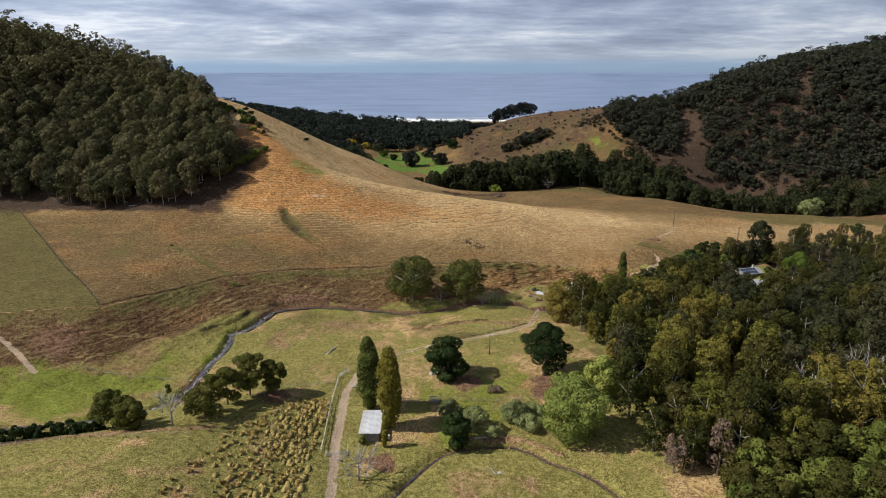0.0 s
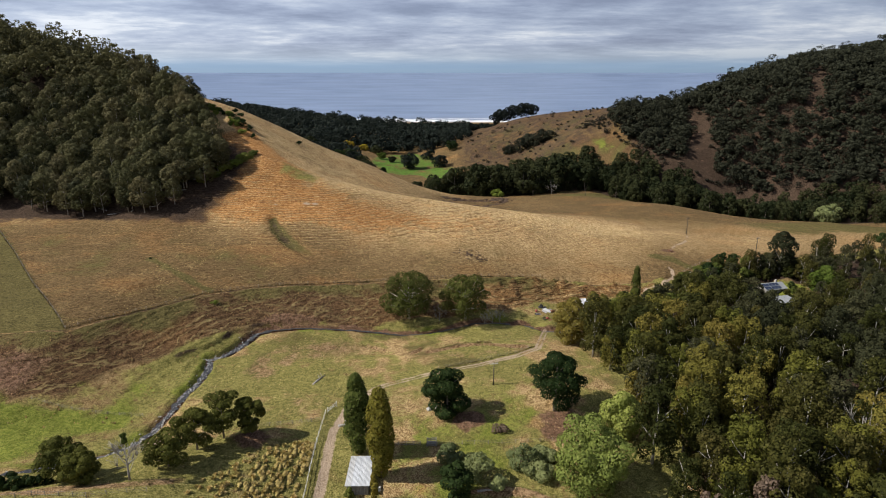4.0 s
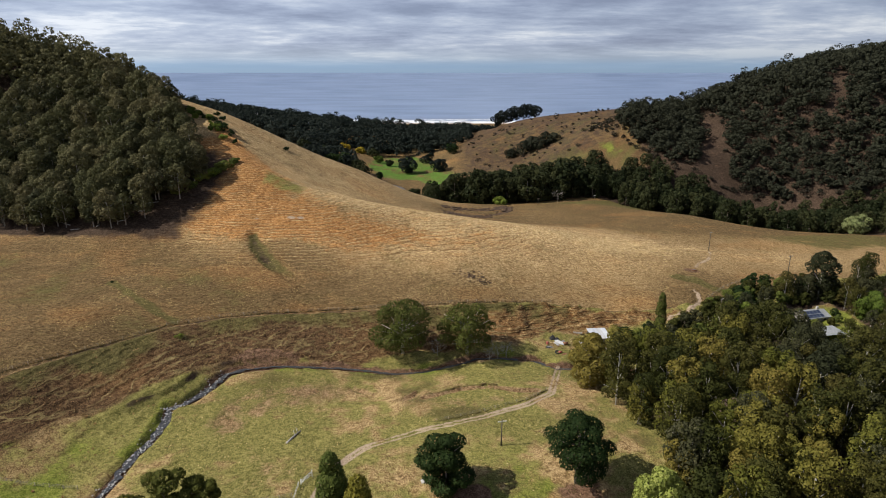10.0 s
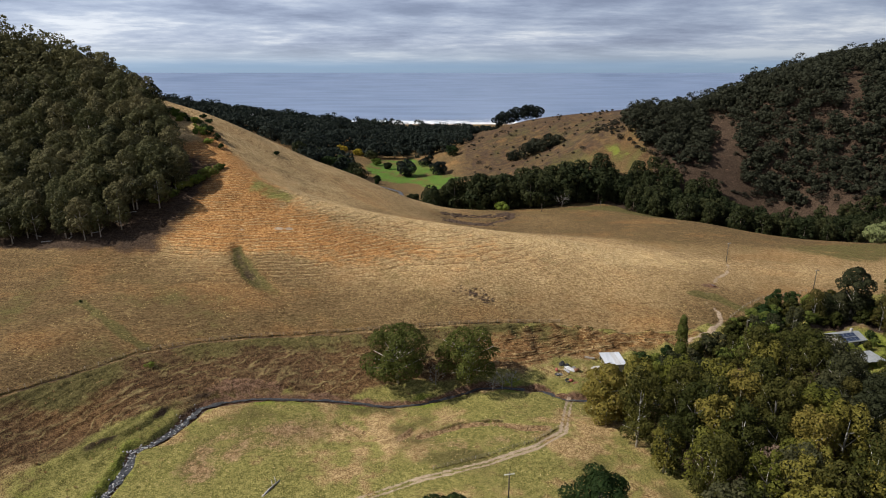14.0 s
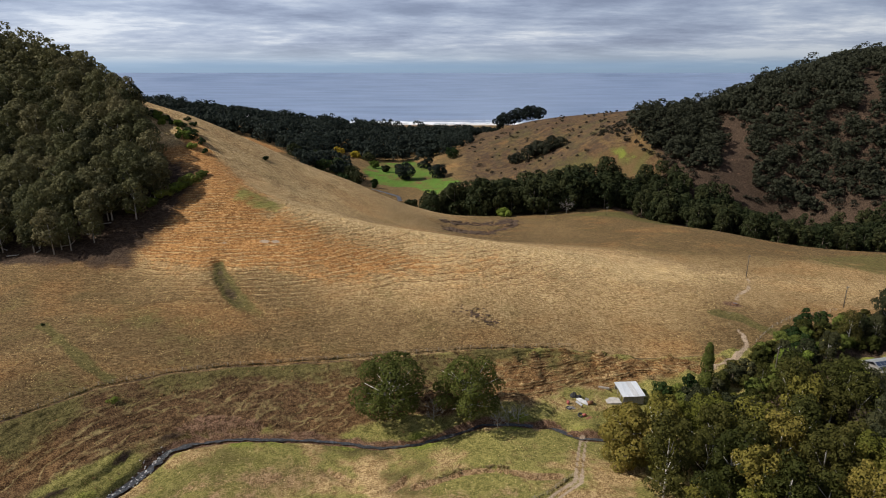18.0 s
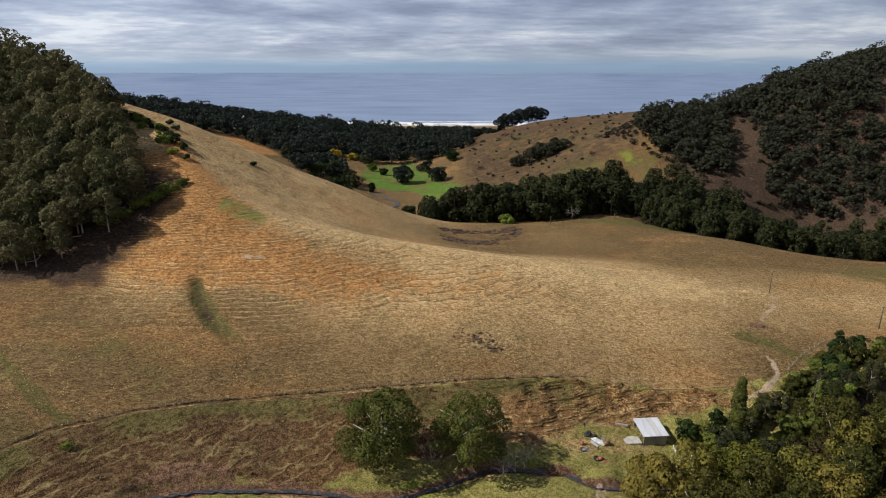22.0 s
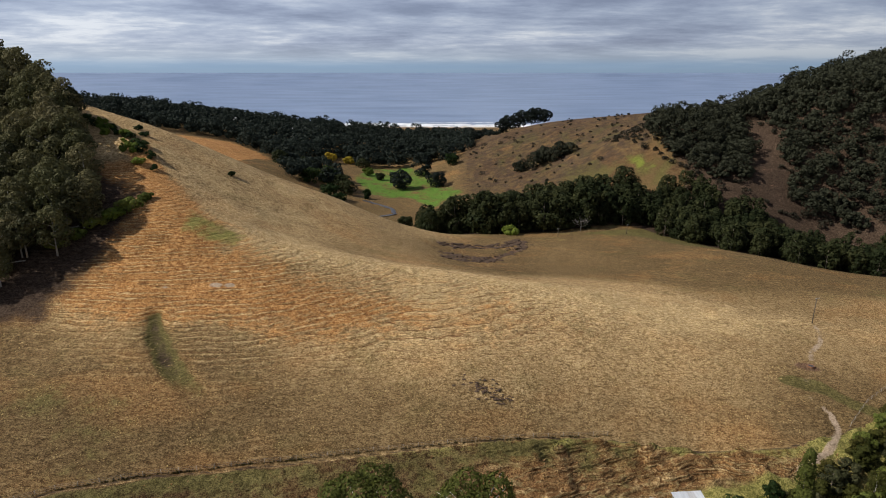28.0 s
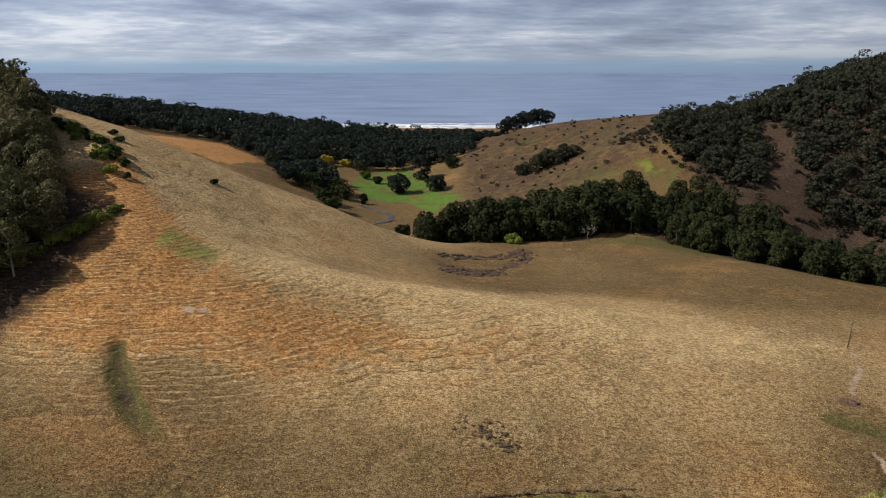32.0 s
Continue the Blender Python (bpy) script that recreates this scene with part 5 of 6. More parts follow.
# the far valley
single("oak_tree", "broad dark tree on the far green flat", 18.0, 9.6, 1.5, 2400, 1.0, LEAF_FAR, BARK, -36, 664, "dome", 30, 0.75, rng=np.random.default_rng(5))
single("oak_tree", "tall dark tree at the edge of the coastal wood", 24.0, 9.5, 1.5, 2000, 1.1, LEAF_FAR, BARK, -18, 716, "dome", 30, 0.75, rng=np.random.default_rng(6))
single("oak_tree", "dark tree at the far end of the green flat", 13.0, 8.5, 0.6, 1600, 1.0, LEAF_FAR, BARK, -3, 668, "dome", 24, 0.75, rng=np.random.default_rng(7))
for x, y, h, s, mt in ((-120, 768, 10, 8, LEAF_YELLOW), (-100, 780, 8, 6, LEAF_YELLOW), (-84, 770, 10, 8, LEAF_WOOD), (-60, 610, 8, 3, LEAF_DARK), (-20, 470, 8, 4.5, LEAF_WOOD), (44, 484, 6, 5, LEAF_BRIGHT), (-98, 640, 15, 9, LEAF_DARK), (-84, 630, 14, 9, LEAF_WOOD), (-76, 616, 11, 7, LEAF_WOOD), (-120, 660, 13, 8, LEAF_WOOD), (-105, 610, 13, 8, LEAF_DARK), (-86, 585, 10, 7, LEAF_DARK), (-76, 566, 9, 6, LEAF_DARK), (-140, 650, 12, 8, LEAF_WOOD), (-58, 700, 7, 4, LEAF_WOOD), (-72, 720, 8, 5, LEAF_BRIGHT), (12, 742, 12, 8, LEAF_DARK)):
    single("valley_tree", "yellow autumn tree in the far valley" if mt is LEAF_YELLOW else "dark leafy tree in the far valley", h, s, 0.8, 700, 1.1, mt, BARK, x, y, "dome", 18, 0.8, group="trees of the far valley")
for x, y, h in ((74, 852, 18), (82, 856, 20), (90, 850, 19), (99, 857, 21), (108, 852, 20), (116, 856, 19), (123, 853, 16)):
    single("coastal_pine", "dark spreading pine on the coastal rise", h, 8.5, h * 0.2, 1100, 1.2, LEAF_FAR, BARK, x, y, "round", 20, 0.8, group="pines on the coastal rise")
for x, y, h in ((72, 664, 8), (84, 660, 13), (92, 668, 13), (100, 660, 12), (107, 666, 12), (114, 662, 9), (96, 672, 11)):
    single("knoll_tree", "dark tree in a clump on the grassy knoll", h * 1.15, 7.0, 0.6, 900, 1.0, LEAF_HILL_SHADED, BARK, x, y, "dome", 22, 0.8, group="clump of trees on the knoll")
for x, y, h in ((-32, 848, 18), (-12, 842, 12), (18, 880, 10), (28, 890, 11), (46, 884, 9)):
    single("coastal_tree", "tall dark tree above the beach", h, 6.0, 2.0, 600, 1.3, LEAF_FAR, BARK, x, y, "dome", 16, 0.8, group="trees above the beach")
single("shade_tree", "pale green tree at the foot of the shelter belt", 13.0, 6.5, 1.5, 1500, 0.8, LEAF_GREY, BARK, 250, 393, "dome", 24, 0.8)
for i in range(110):
    x, y = float(TR.uniform(30, 200)), float(TR.uniform(590, 800))
    if i == 0:
        knoll_bits = []
    big = float(TR.choice([0.5, 0.6, 0.8, 1.0, 1.7]))
    cs, rs = crown_clumps(2.0 * big, 0.2, 2.3 * big, 6, TR, "round")
    knoll_bits.append(leaves(cs, rs, 60, 0.8, TR) + np.array([x, y, ground(x, y)]))
tagged(new("knoll_scrub", leaf_mesh("knoll_scrub", np.concatenate(knoll_bits), LEAF_SCRUB)), "scattered dark scrub dotting a dry grassy knoll", "scrub", kind="stuff")


def bare_tree(h, spread, arms, rng, mat, r0=0.18):
    """Leafless tree: trunk, forking limbs and thin twigs."""
    tubes, ends = limbs(h, spread, arms, rng, r0, 0.14, 0.0, 6)
    twigs = []
    for e in ends:
        for _ in range(9):
            d = Vector((e[0] * 0.5, e[1] * 0.5, h * 0.3)) + Vector(rng.normal(0, spread * 0.35, 3).tolist())
            m = Vector(e) * 0.75 + Vector((0, 0, h * 0.12))
            t = m + d * 0.55
            twigs.append(tube([m, (m + t) * 0.5 + Vector(rng.normal(0, 0.15, 3).tolist()), t], [r0 * 0.26, r0 * 0.18, r0 * 0.1], 4))
    return join_tubes("bare_trunk", tubes, mat), join_tubes("bare_twigs", twigs, mat)


def plant_bare(label, h, spread, arms, x, y, r0=0.18, group=""):
    k = bare_tree(h, spread, arms, TR, DEAD_WOOD, r0)
    ob = thing("bare_tree", label, "tree", group, pose(x, y, ground(x, y), 0, 0, float(TR.uniform(0, 360))))
    part("trunk", k[0], ob)
    part("crown", k[1], ob, "bare grey twigs")
    return ob


plant_bare("leafless grey tree beside the ditch", 8.5, 5.0, 11, -18.8, 111.8, 0.28)
ob = plant_bare("half-dead tree with one green tuft on the bank", 10.0, 3.6, 13, -63.5, 121.0, 0.22)
cs, rs = crown_clumps(11.0, 9.0, 1.3, 5, TR, "round")
part("tuft", leaf_mesh("tuft", leaves(cs, rs, 200, 0.4, TR), LEAF_POPLAR), ob, "small green leafy tuft")
for x, y, h in ((19, 225, 7), (22, 227, 5.5), (16, 223.5, 5), (-1, 226, 6), (88, 490, 10)):
    plant_bare("leafless grey shrub beside the creek trees" if y < 300 else "leafless tree before the shelter belt", h, h * 0.5, 9, x, y, 0.12)


def fallen_log(x, y, length, r, turn, label):
    z = ground(x, y)
    pts = [(-length / 2, 0, r * 0.6), (-length * 0.1, 0.15 * r, r * 0.8), (length / 2, -0.3, r * 0.7)]
    tubes = [tube(pts, [r, r * 0.8, r * 0.35], 7)]
    for s in (0.1, 0.3):
        tubes.append(tube([(length * s, 0, r), (length * (s + 0.1), 0.6, r + 0.5), (length * (s + 0.16), 1.1, r + 0.7)], [r * 0.4, r * 0.25, r * 0.08], 5))
    ob = new("fallen_log", join_tubes("fallen_log", tubes, DEAD_WOOD))
    ob.matrix_basis = pose(x, y, z - 0.1, 0, 0, turn)
    return tagged(ob, label, "log", "fallen logs")


fallen_log(-37, 177.5, 6.0, 0.3, 70, "bleached fallen log lying on the green flat")
for x, y, l, t in ((-158, 298, 7, 20), (-146, 303, 11, 5), (-139, 300, 6, 40), (-132, 305, 6, 60), (-128, 309, 8, 35), (-150, 299, 5, 100), (-123, 316, 6, 50), (-118, 322, 5, 30), (-167, 303, 7, 150), (-136, 308, 7, 15)):
    fallen_log(x, y, l, 0.22, t, "grey fallen log at the foot of the wooded hill")

fallen_log(10.2, 126.6, 5.0, 0.26, 8, "grey fallen timber lying along the ditch bank")
fallen_log(11.4, 115.8, 2.6, 0.16, 120, "broken grey branch lying on the near flat")
fallen_log(-25.0, 150.3, 2.6, 0.42, 15, "rust-brown log beside the gravel track")
for x, y, s in ((52.5, 114.5, 0.72), (61.7, 113.0, 0.95)):
    plant(eucs(14, 3.6, 1500, 0.42, [LEAF_BROWN], PALE_BARK)[0], "dying_tree", "sparse greyish-pink dying eucalyptus at the wood's near edge", "tree", "", x, y, 30 * s, s)
plant_bare("pale leafless limbs of a dead eucalyptus in the wood", 17.0, 6.0, 9, 109.0, 137.0, 0.3)
plant_bare("pale leafless limbs of a dead eucalyptus in the wood", 16.5, 4.5, 7, 92.0, 132.0, 0.22)
# shrubs between the wood, the farmhouse lawn and the paddock track
p = scatter([(62, 236), (67, 243), (74, 246), (83, 246), (89, 247.5), (97, 253), (105, 261), (120, 269), (132, 276), (150, 277), (168, 272), (156, 258), (140, 258), (122, 255), (108, 246), (99, 240), (92, 235), (88, 237), (80, 237), (74, 235), (66, 232)], 4.6, TR)
p = p[np.hypot(p[:, 0] - 75.2, p[:, 1] - 234.8) > 2.5]
SHRUBS = [tree_kind("garden_shrub", 5.5, 3.0, 0.4, 22, 1200, 0.38, mt, BARK, TR, "dome", 0.12) for mt in (LEAF_POPLAR, LEAF_OLIVE, LEAF_DARK, LEAF_SAGE)]
for i, (x, y) in enumerate(p):
    plant(SHRUBS[int(TR.choice([0, 1, 1, 2, 3]))], "garden_shrub", "leafy dark green shrub between the lawn and the paddock", "shrub", "shrubs round the farmhouse", x, y, i * 67, float(TR.uniform(0.75, 1.2)))
for x, y, k in ((128, 241, 3), (132, 240, 0), (138, 240.5, 1), (142, 243, 0), (126, 246, 2), (125, 236, 3), (137, 228, 1), (142, 236, 0), (127, 228, 3), (144, 248, 2)):
    plant(SHRUBS[k], "garden_shrub", "leafy green shrub beside the farmhouse", "shrub", "shrubs round the farmhouse", x, y, x * 7, 0.6)
# ---- built things ----
def box(name, size, mat, at=(0, 0, 0), bevel=0.02, turn=None):
    """A bevelled box mesh, centred in x and y, standing on at."""
    bm = bmesh.new()
    bmesh.ops.create_cube(bm, size=1.0)
    bmesh.ops.scale(bm, vec=size, verts=bm.verts)
    if bevel:
        bmesh.ops.bevel(bm, geom=list(bm.edges), offset=min(bevel, min(size) * 0.3), segments=1, affect="EDGES")
    m = Matrix.Translation((at[0], at[1], at[2] + size[2] / 2))
    bmesh.ops.transform(bm, matrix=m @ turn if turn else m, verts=bm.verts)
    me = bpy.data.meshes.new(name)
    bm.to_mesh(me)
    bm.free()
    me.materials.append(mat)
    return me


def sheet(name, corners, mat, ribs=8, depth=0.05, thick=0.03):
    """Corrugated sheet between four corners (a, b along the eave, c, d along the other edge), ribs running from a-b to d-c."""
    a, b, c, d = (Vector(p) for p in corners)
    n = (b - a).cross(d - a).normalized()
    v, f = [], []
    k = ribs * 4
    for i in range(k + 1):
        t = i / k
        o = n * (depth * 0.5 * math.sin(t * ribs * 2 * math.pi))
        lo, hi = a.lerp(b, t) + o, d.lerp(c, t) + o
        v += [lo, hi, lo - n * thick, hi - n * thick]
    for i in range(k):
        j = 4 * i
        f += [(j, j + 4, j + 5, j + 1), (j + 2, j + 3, j + 7, j + 6), (j, j + 2, j + 6, j + 4), (j + 1, j + 5, j + 7, j + 3)]
    f += [(0, 1, 3, 2), (4 * k, 4 * k + 2, 4 * k + 3, 4 * k + 1)]
    return mesh_from(name, v, f, [mat])


def stick(name, p0, p1, r, mat, sides=6, r1=None):
    v, f = tube([p0, p1], [r, r if r1 is None else r1], sides)
    return mesh_from(name, v, f, [mat], True)


def shed(name, label, x, y, w, d, front_h, back_h, turn, roof_mat, wall_mat, open_front=False, sheets=4, z=None):
    """A skillion shed: posts, walls, roof sheets; its front looks to -y before turning."""
    z = min(ground(x - w / 2, y), ground(x + w / 2, y), ground(x, y - d / 2)) if z is None else z
    ob = thing(name, label, "shed", "", pose(x, y, z, 0, 0, turn))
    hw, hd = w / 2, d / 2
    part("back_wall", sheet("back_wall", [(hw, hd, 0), (-hw, hd, 0), (-hw, hd, back_h), (hw, hd, back_h)], wall_mat, 14), ob)
    part("front_wall", sheet("front_wall", [(-hw, -hd, 0), (hw, -hd, 0), (hw, -hd, front_h), (-hw, -hd, front_h)], wall_mat, 14), ob)
    part("side_wall", sheet("side_wall", [(hw, -hd, 0), (hw, hd, 0), (hw, hd, back_h), (hw, -hd, front_h)], wall_mat, 14), ob)
    if open_front:
        for k in range(4):
            yy = -hd + d * k / 3
            part("post", stick("post", (-hw, yy, -0.3), (-hw, yy, front_h + (back_h - front_h) * k / 3), 0.11, FENCE_WOOD), ob)
    else:
        part("side_wall", sheet("side_wall", [(-hw, hd, 0), (-hw, -hd, 0), (-hw, -hd, front_h), (-hw, hd, back_h)], wall_mat, 14), ob)
        dr = part("door", box("door", (1.0, 0.06, 2.0), GREY_BOARD, (-hw * 0.3, -hd - 0.06, 0.02)), ob, "grey board door")
        part("handle", box("handle", (0.05, 0.08, 0.15), WIRE, (-hw * 0.3 + 0.35, -hd - 0.13, 0.95), 0.01), dr)
    part("ridge_beam", box("ridge_beam", (w, 0.14, 0.18), FENCE_WOOD, (0, hd - 0.12, back_h - 0.22)), ob)
    part("eave_beam", box("eave_beam", (w, 0.14, 0.18), FENCE_WOOD, (0, -hd + 0.12, front_h - 0.22)), ob)
    o = 0.35
    for k in range(sheets):
        x0, x1 = -hw - o + (w + 2 * o) * k / sheets, -hw - o + (w + 2 * o) * (k + 1) / sheets + 0.04
        lift = 0.05 + 0.025 * (k % 2)
        part("roof_sheet", sheet("roof_sheet", [(x0, -hd - o, front_h + lift), (x1, -hd - o, front_h + lift), (x1, hd + o, back_h + lift), (x0, hd + o, back_h + lift)], roof_mat if (k + int(w)) % 4 else RUST_ROOF, 5), ob)
    return ob


RUST_ROOF = rough_material("stained_zinc_roof", (0.42, 0.41, 0.40), (0.70, 0.70, 0.70), 0.6, 0.5, 0.15, 0.3, (1, 0.2, 1))
shed("farm_shed", "small farm shed with a pale corrugated iron roof beside poplars", -18.1, 130.6, 4.6, 9.0, 2.4, 2.9, 0, ZINC, GREY_BOARD)
shed("hay_shed", "open-sided grey timber hay shed with a pale iron roof", 55.9, 239.8, 6.0, 6.8, 2.7, 3.3, 4, ZINC, GREY_BOARD, True, 4, -1.7)
ob = tagged(new("concrete_slab", box("concrete_slab", (4.2, 3.2, 0.5), CONCRETE)), "cracked pale concrete slab beside the hay shed", "slab")
ob.matrix_basis = pose(50.6, 237.6, ground(50.6, 237.6) - 0.36, 0, 0, 4)


ob = tagged(new("pump_box", box("pump_box", (0.7, 0.6, 0.9), WHITE_WOOD, (0, 0, -0.1), 0.03)), "small white pump box beside the farm shed", "box")
ob.matrix_basis = pose(-13.6, 127.4, ground(-13.6, 127.4), 0, 0, 12)


def farmhouse():
    x, y = 134.0, 246.0
    z = ground(x, y)
    ob = thing("farmhouse", "low farmhouse with a grey iron roof and solar panels among trees", "house", "", pose(x, y, z, 0, 0, 14))
    part("wall", box("wall", (9.4, 6.4, 2.7), GREY_BOARD, (0, 0, -0.3)), ob)
    part("roof", sheet("roof", [(-5.2, -3.8, 2.3), (5.2, -3.8, 2.3), (5.2, 0, 3.9), (-5.2, 0, 3.9)], GREEN_ROOF, 20), ob, "grey corrugated iron roof")
    part("roof", sheet("roof", [(5.2, 3.8, 2.3), (-5.2, 3.8, 2.3), (-5.2, 0, 3.9), (5.2, 0, 3.9)], GREEN_ROOF, 20), ob, "grey corrugated iron roof")
    for i in range(5):
        for j in range(2):
            yy = -2.75 + j * 1.65
            p = part("solar_panel", box("solar_panel", (1.35, 1.5, 0.05), PANEL, (0, 0, 0), 0.01), ob, "dark glass solar panel")
            p.matrix_basis = pose(-4.2 + i * 1.5, yy, 2.3 + (yy + 3.8) * 0.421 + 0.1, 22.8, 0, 0)
    for i in range(3):
        w = part("window", box("window", (1.3, 0.08, 1.1), WHITE_WOOD, (-3.2 + i * 3.0, -3.26, 0.75)), ob, "white framed window")
        part("pane", box("pane", (1.1, 0.04, 0.9), GLASS, (-3.2 + i * 3.0, -3.32, 0.85), 0.005), w)
    part("chimney", box("chimney", (0.7, 0.7, 1.6), CONCRETE, (2.8, 0.6, 3.2)), ob)
    x, y = 131.5, 232.0
    cp = thing("carport", "open carport with a flat pale iron roof by the lawn", "carport", "", pose(x, y, ground(x, y), 0, 0, 10))
    for sx in (-1, 1):
        for sy in (-1, 1):
            part("post", stick("post", (sx * 4.0, sy * 2.8, -0.6), (sx * 4.0, sy * 2.8, 2.6), 0.08, WHITE_WOOD), cp)
    for k in range(4):
        part("roof_sheet", sheet("roof_sheet", [(-4.4 + 2.2 * k, -3.2, 2.6 + 0.02 * (k % 2)), (-2.2 + 2.2 * k, -3.2, 2.6 + 0.02 * (k % 2)), (-2.2 + 2.2 * k, 3.2, 2.9 + 0.02 * (k % 2)), (-4.4 + 2.2 * k, 3.2, 2.9 + 0.02 * (k % 2))], GREEN_ROOF, 7), cp)


farmhouse()


def far_house(x, y, w, label, lift=0.0):
    z = ground(x, y)
    ob = thing("far_house", label, "house", "houses in the coastal wood", pose(x, y, z + lift, 0, 0, 0))
    part("wall", box("wall", (w, 7, 3.4 + lift), CREAM, (0, 0, -0.6 - lift)), ob)
    part("roof", sheet("roof", [(-w / 2 - 0.6, -4.2, 2.7), (w / 2 + 0.6, -4.2, 2.7), (w / 2 + 0.6, 0, 4.6), (-w / 2 - 0.6, 0, 4.6)], ZINC, 20), ob)
    part("roof", sheet("roof", [(w / 2 + 0.6, 4.2, 2.7), (-w / 2 - 0.6, 4.2, 2.7), (-w / 2 - 0.6, 0, 4.6), (w / 2 + 0.6, 0, 4.6)], ZINC, 20), ob)
    for i in range(3):
        wn = part("window", box("window", (1.8, 0.1, 1.4), WHITE_WOOD, (-w * 0.3 + i * w * 0.3, -3.56, 0.9)), ob)
        part("pane", box("pane", (1.6, 0.05, 1.2), GLASS, (-w * 0.3 + i * w * 0.3, -3.63, 1.0), 0.005), wn)


far_house(-193, 905, 15, "white house half hidden in the coastal wood", 6.0)
far_house(-268, 905, 12, "pale house roof among the coastal trees", 6.0)


def power_pole(x, y, h, turn, label="tall timber power pole with a crossarm"):
    ob = thing("power_pole", label, "pole", "power poles", pose(x, y, ground(x, y), 0, 0, turn))
    part("pole", stick("pole", (0, 0, -0.8), (0, 0, h), 0.19, POLE_WOOD, 8, 0.13), ob)
    arm = part("crossarm", box("crossarm", (2.2, 0.16, 0.18), WHITE_WOOD if y < 200 else POLE_WOOD, (0, -0.16, h - 0.55)), ob)
    for sx in (-0.95, -0.35, 0.35, 0.95):
        part("insulator", stick("insulator", (sx, -0.16, h - 0.42), (sx, -0.16, h - 0.2), 0.07, CERAMIC, 6, 0.04), arm)
    return ob


power_pole(14.8, 170.4, 7.2, 10, "timber power pole with a pale crossarm on the green flat")
power_pole(129.5, 322.2, 9.4, 25, "tall timber power pole standing in the dry paddock")
power_pole(99.6, 243.4, 11.5, 35, "timber power pole rising out of the wood")
power_pole(151.0, 291.6, 8.4, 20, "timber power pole at the paddock's edge")
power_pole(112.5, 477, 6.0, 15, "distant timber pole before the shelter belt")
power_pole(70, 470, 6.0, 15, "distant timber pole before the shelter belt")


def fence_run(label, line, gap, h, post_mat=FENCE_WOOD, rails=0, wires=3, r=0.07, rail_mat=None, name="fence"):
    """Posts along a line with wires or rails between them."""
    pts = []
    for (ax, ay), (bx, by) in zip(line, line[1:]):
        n = max(1, round(math.hypot(bx - ax, by - ay) / gap))
        pts += [(ax + (bx - ax) * i / n, ay + (by - ay) * i / n) for i in range(n)]
    pts.append(line[-1])
    zs = height([p[0] for p in pts], [p[1] for p in pts])
    x0, y0, z0 = pts[0][0], pts[0][1], float(zs[0])
    ob = thing(name, label, "fence", "", pose(x0, y0, z0))
    me = stick("post", (0, 0, -0.4), (0, 0, h), r, post_mat, 6)
    loc = [Vector((p[0] - x0, p[1] - y0, float(z) - z0)) for p, z in zip(pts, zs)]
    for i, p in enumerate(loc):
        q = part("post", me, ob)
        q.matrix_basis = Matrix.Translation(p) @ pose(0, 0, 0, math.sin(i * 7.3) * 4, math.cos(i * 5.1) * 4, i * 31)
    for k in range(wires):
        zz = h * (k + 1) / wires - 0.06
        v, f = tube([p + Vector((0, 0, zz)) for p in loc], [0.022] * len(loc), 3)
        part("wire", mesh_from("wire", v, f, [WIRE]), ob)
    for k in range(rails):
        zz = h * (k + 0.7) / rails - 0.05
        for a, b in zip(loc, loc[1:]):
            d = b - a
            me2 = box("rail", (d.length, 0.05, 0.14), rail_mat or post_mat, (0, 0, 0), 0.01)
            q = part("rail", me2, ob)
            q.matrix_basis = Matrix.Translation((a + b) / 2 + Vector((0, 0, zz))) @ Vector((1, 0, 0)).rotation_difference(d).to_matrix().to_4x4()
    return ob


fence_run("long post and wire fence along the terrace edge", [(-117, 188), (-104, 205.5), (-89, 225), (-75, 233.5), (-60, 238.5), (-40, 244), (-20, 248), (0, 251.5), (20, 255), (42, 258)], 3.6, 1.15)
fence_run("post and wire fence between green and dry paddocks", [(-117, 188), (-149.5, 223), (-182, 260), (-219, 299)], 4.0, 1.15)
fence_run("weathered white post and rail fence along the track", [(-30.8, 157), (-30.2, 145.5), (-29.6, 132), (-29.0, 121)], 2.6, 1.2, WHITE_WOOD, 2, 0, 0.08, WHITE_WOOD)
fence_run("low post and wire fence across the near flat", [(-46, 148), (-38, 150.5), (-31.2, 153)], 2.6, 1.1, FENCE_WOOD, 0, 4)
fence_run("old post and rail fence of a small stockyard", [(-12.5, 142), (-8.5, 141.8), (-5, 142)], 2.0, 1.2, FENCE_WOOD, 3, 0, 0.08)
fence_run("sagging wire fence across the rough garden", [(-1, 142), (8, 142.5), (18, 143), (27, 144)], 3.0, 1.1)
fence_run("post and wire fence along the near field bank", [(-104, 112), (-92, 114.2), (-80, 116), (-68, 114), (-58, 117)], 3.2, 1.1)
fence_run("wire fence along the wood above the paddock track", [(104, 263), (114, 272), (124, 279), (134, 283), (146, 288)], 3.0, 1.1)
fence_run("pale rail fence below the hay shed", [(60.5, 235.5), (60, 231), (61.5, 227)], 2.2, 1.1, WHITE_WOOD, 2, 0, 0.07, WHITE_WOOD)
fence_run("post and wire fence along the far track", [(-1, 182.5), (12, 187), (24, 193.5), (31, 201)], 3.4, 1.0)
fence_run("broken wire fence on the creek flat", [(-112, 162), (-100, 160), (-90, 159), (-80, 158)], 3.6, 1.0)
box_yard = thing("loading_ramp", "small timber cattle loading ramp in the stockyard", "ramp", "", pose(-2.4, 142.1, ground(-2.4, 142.1)))
for sx in (-1.1, 1.1):
    for sy in (-0.8, 0.8):
        part("post", stick("post", (sx, sy, -0.4), (sx, sy, 1.6), 0.1, FENCE_WOOD), box_yard)
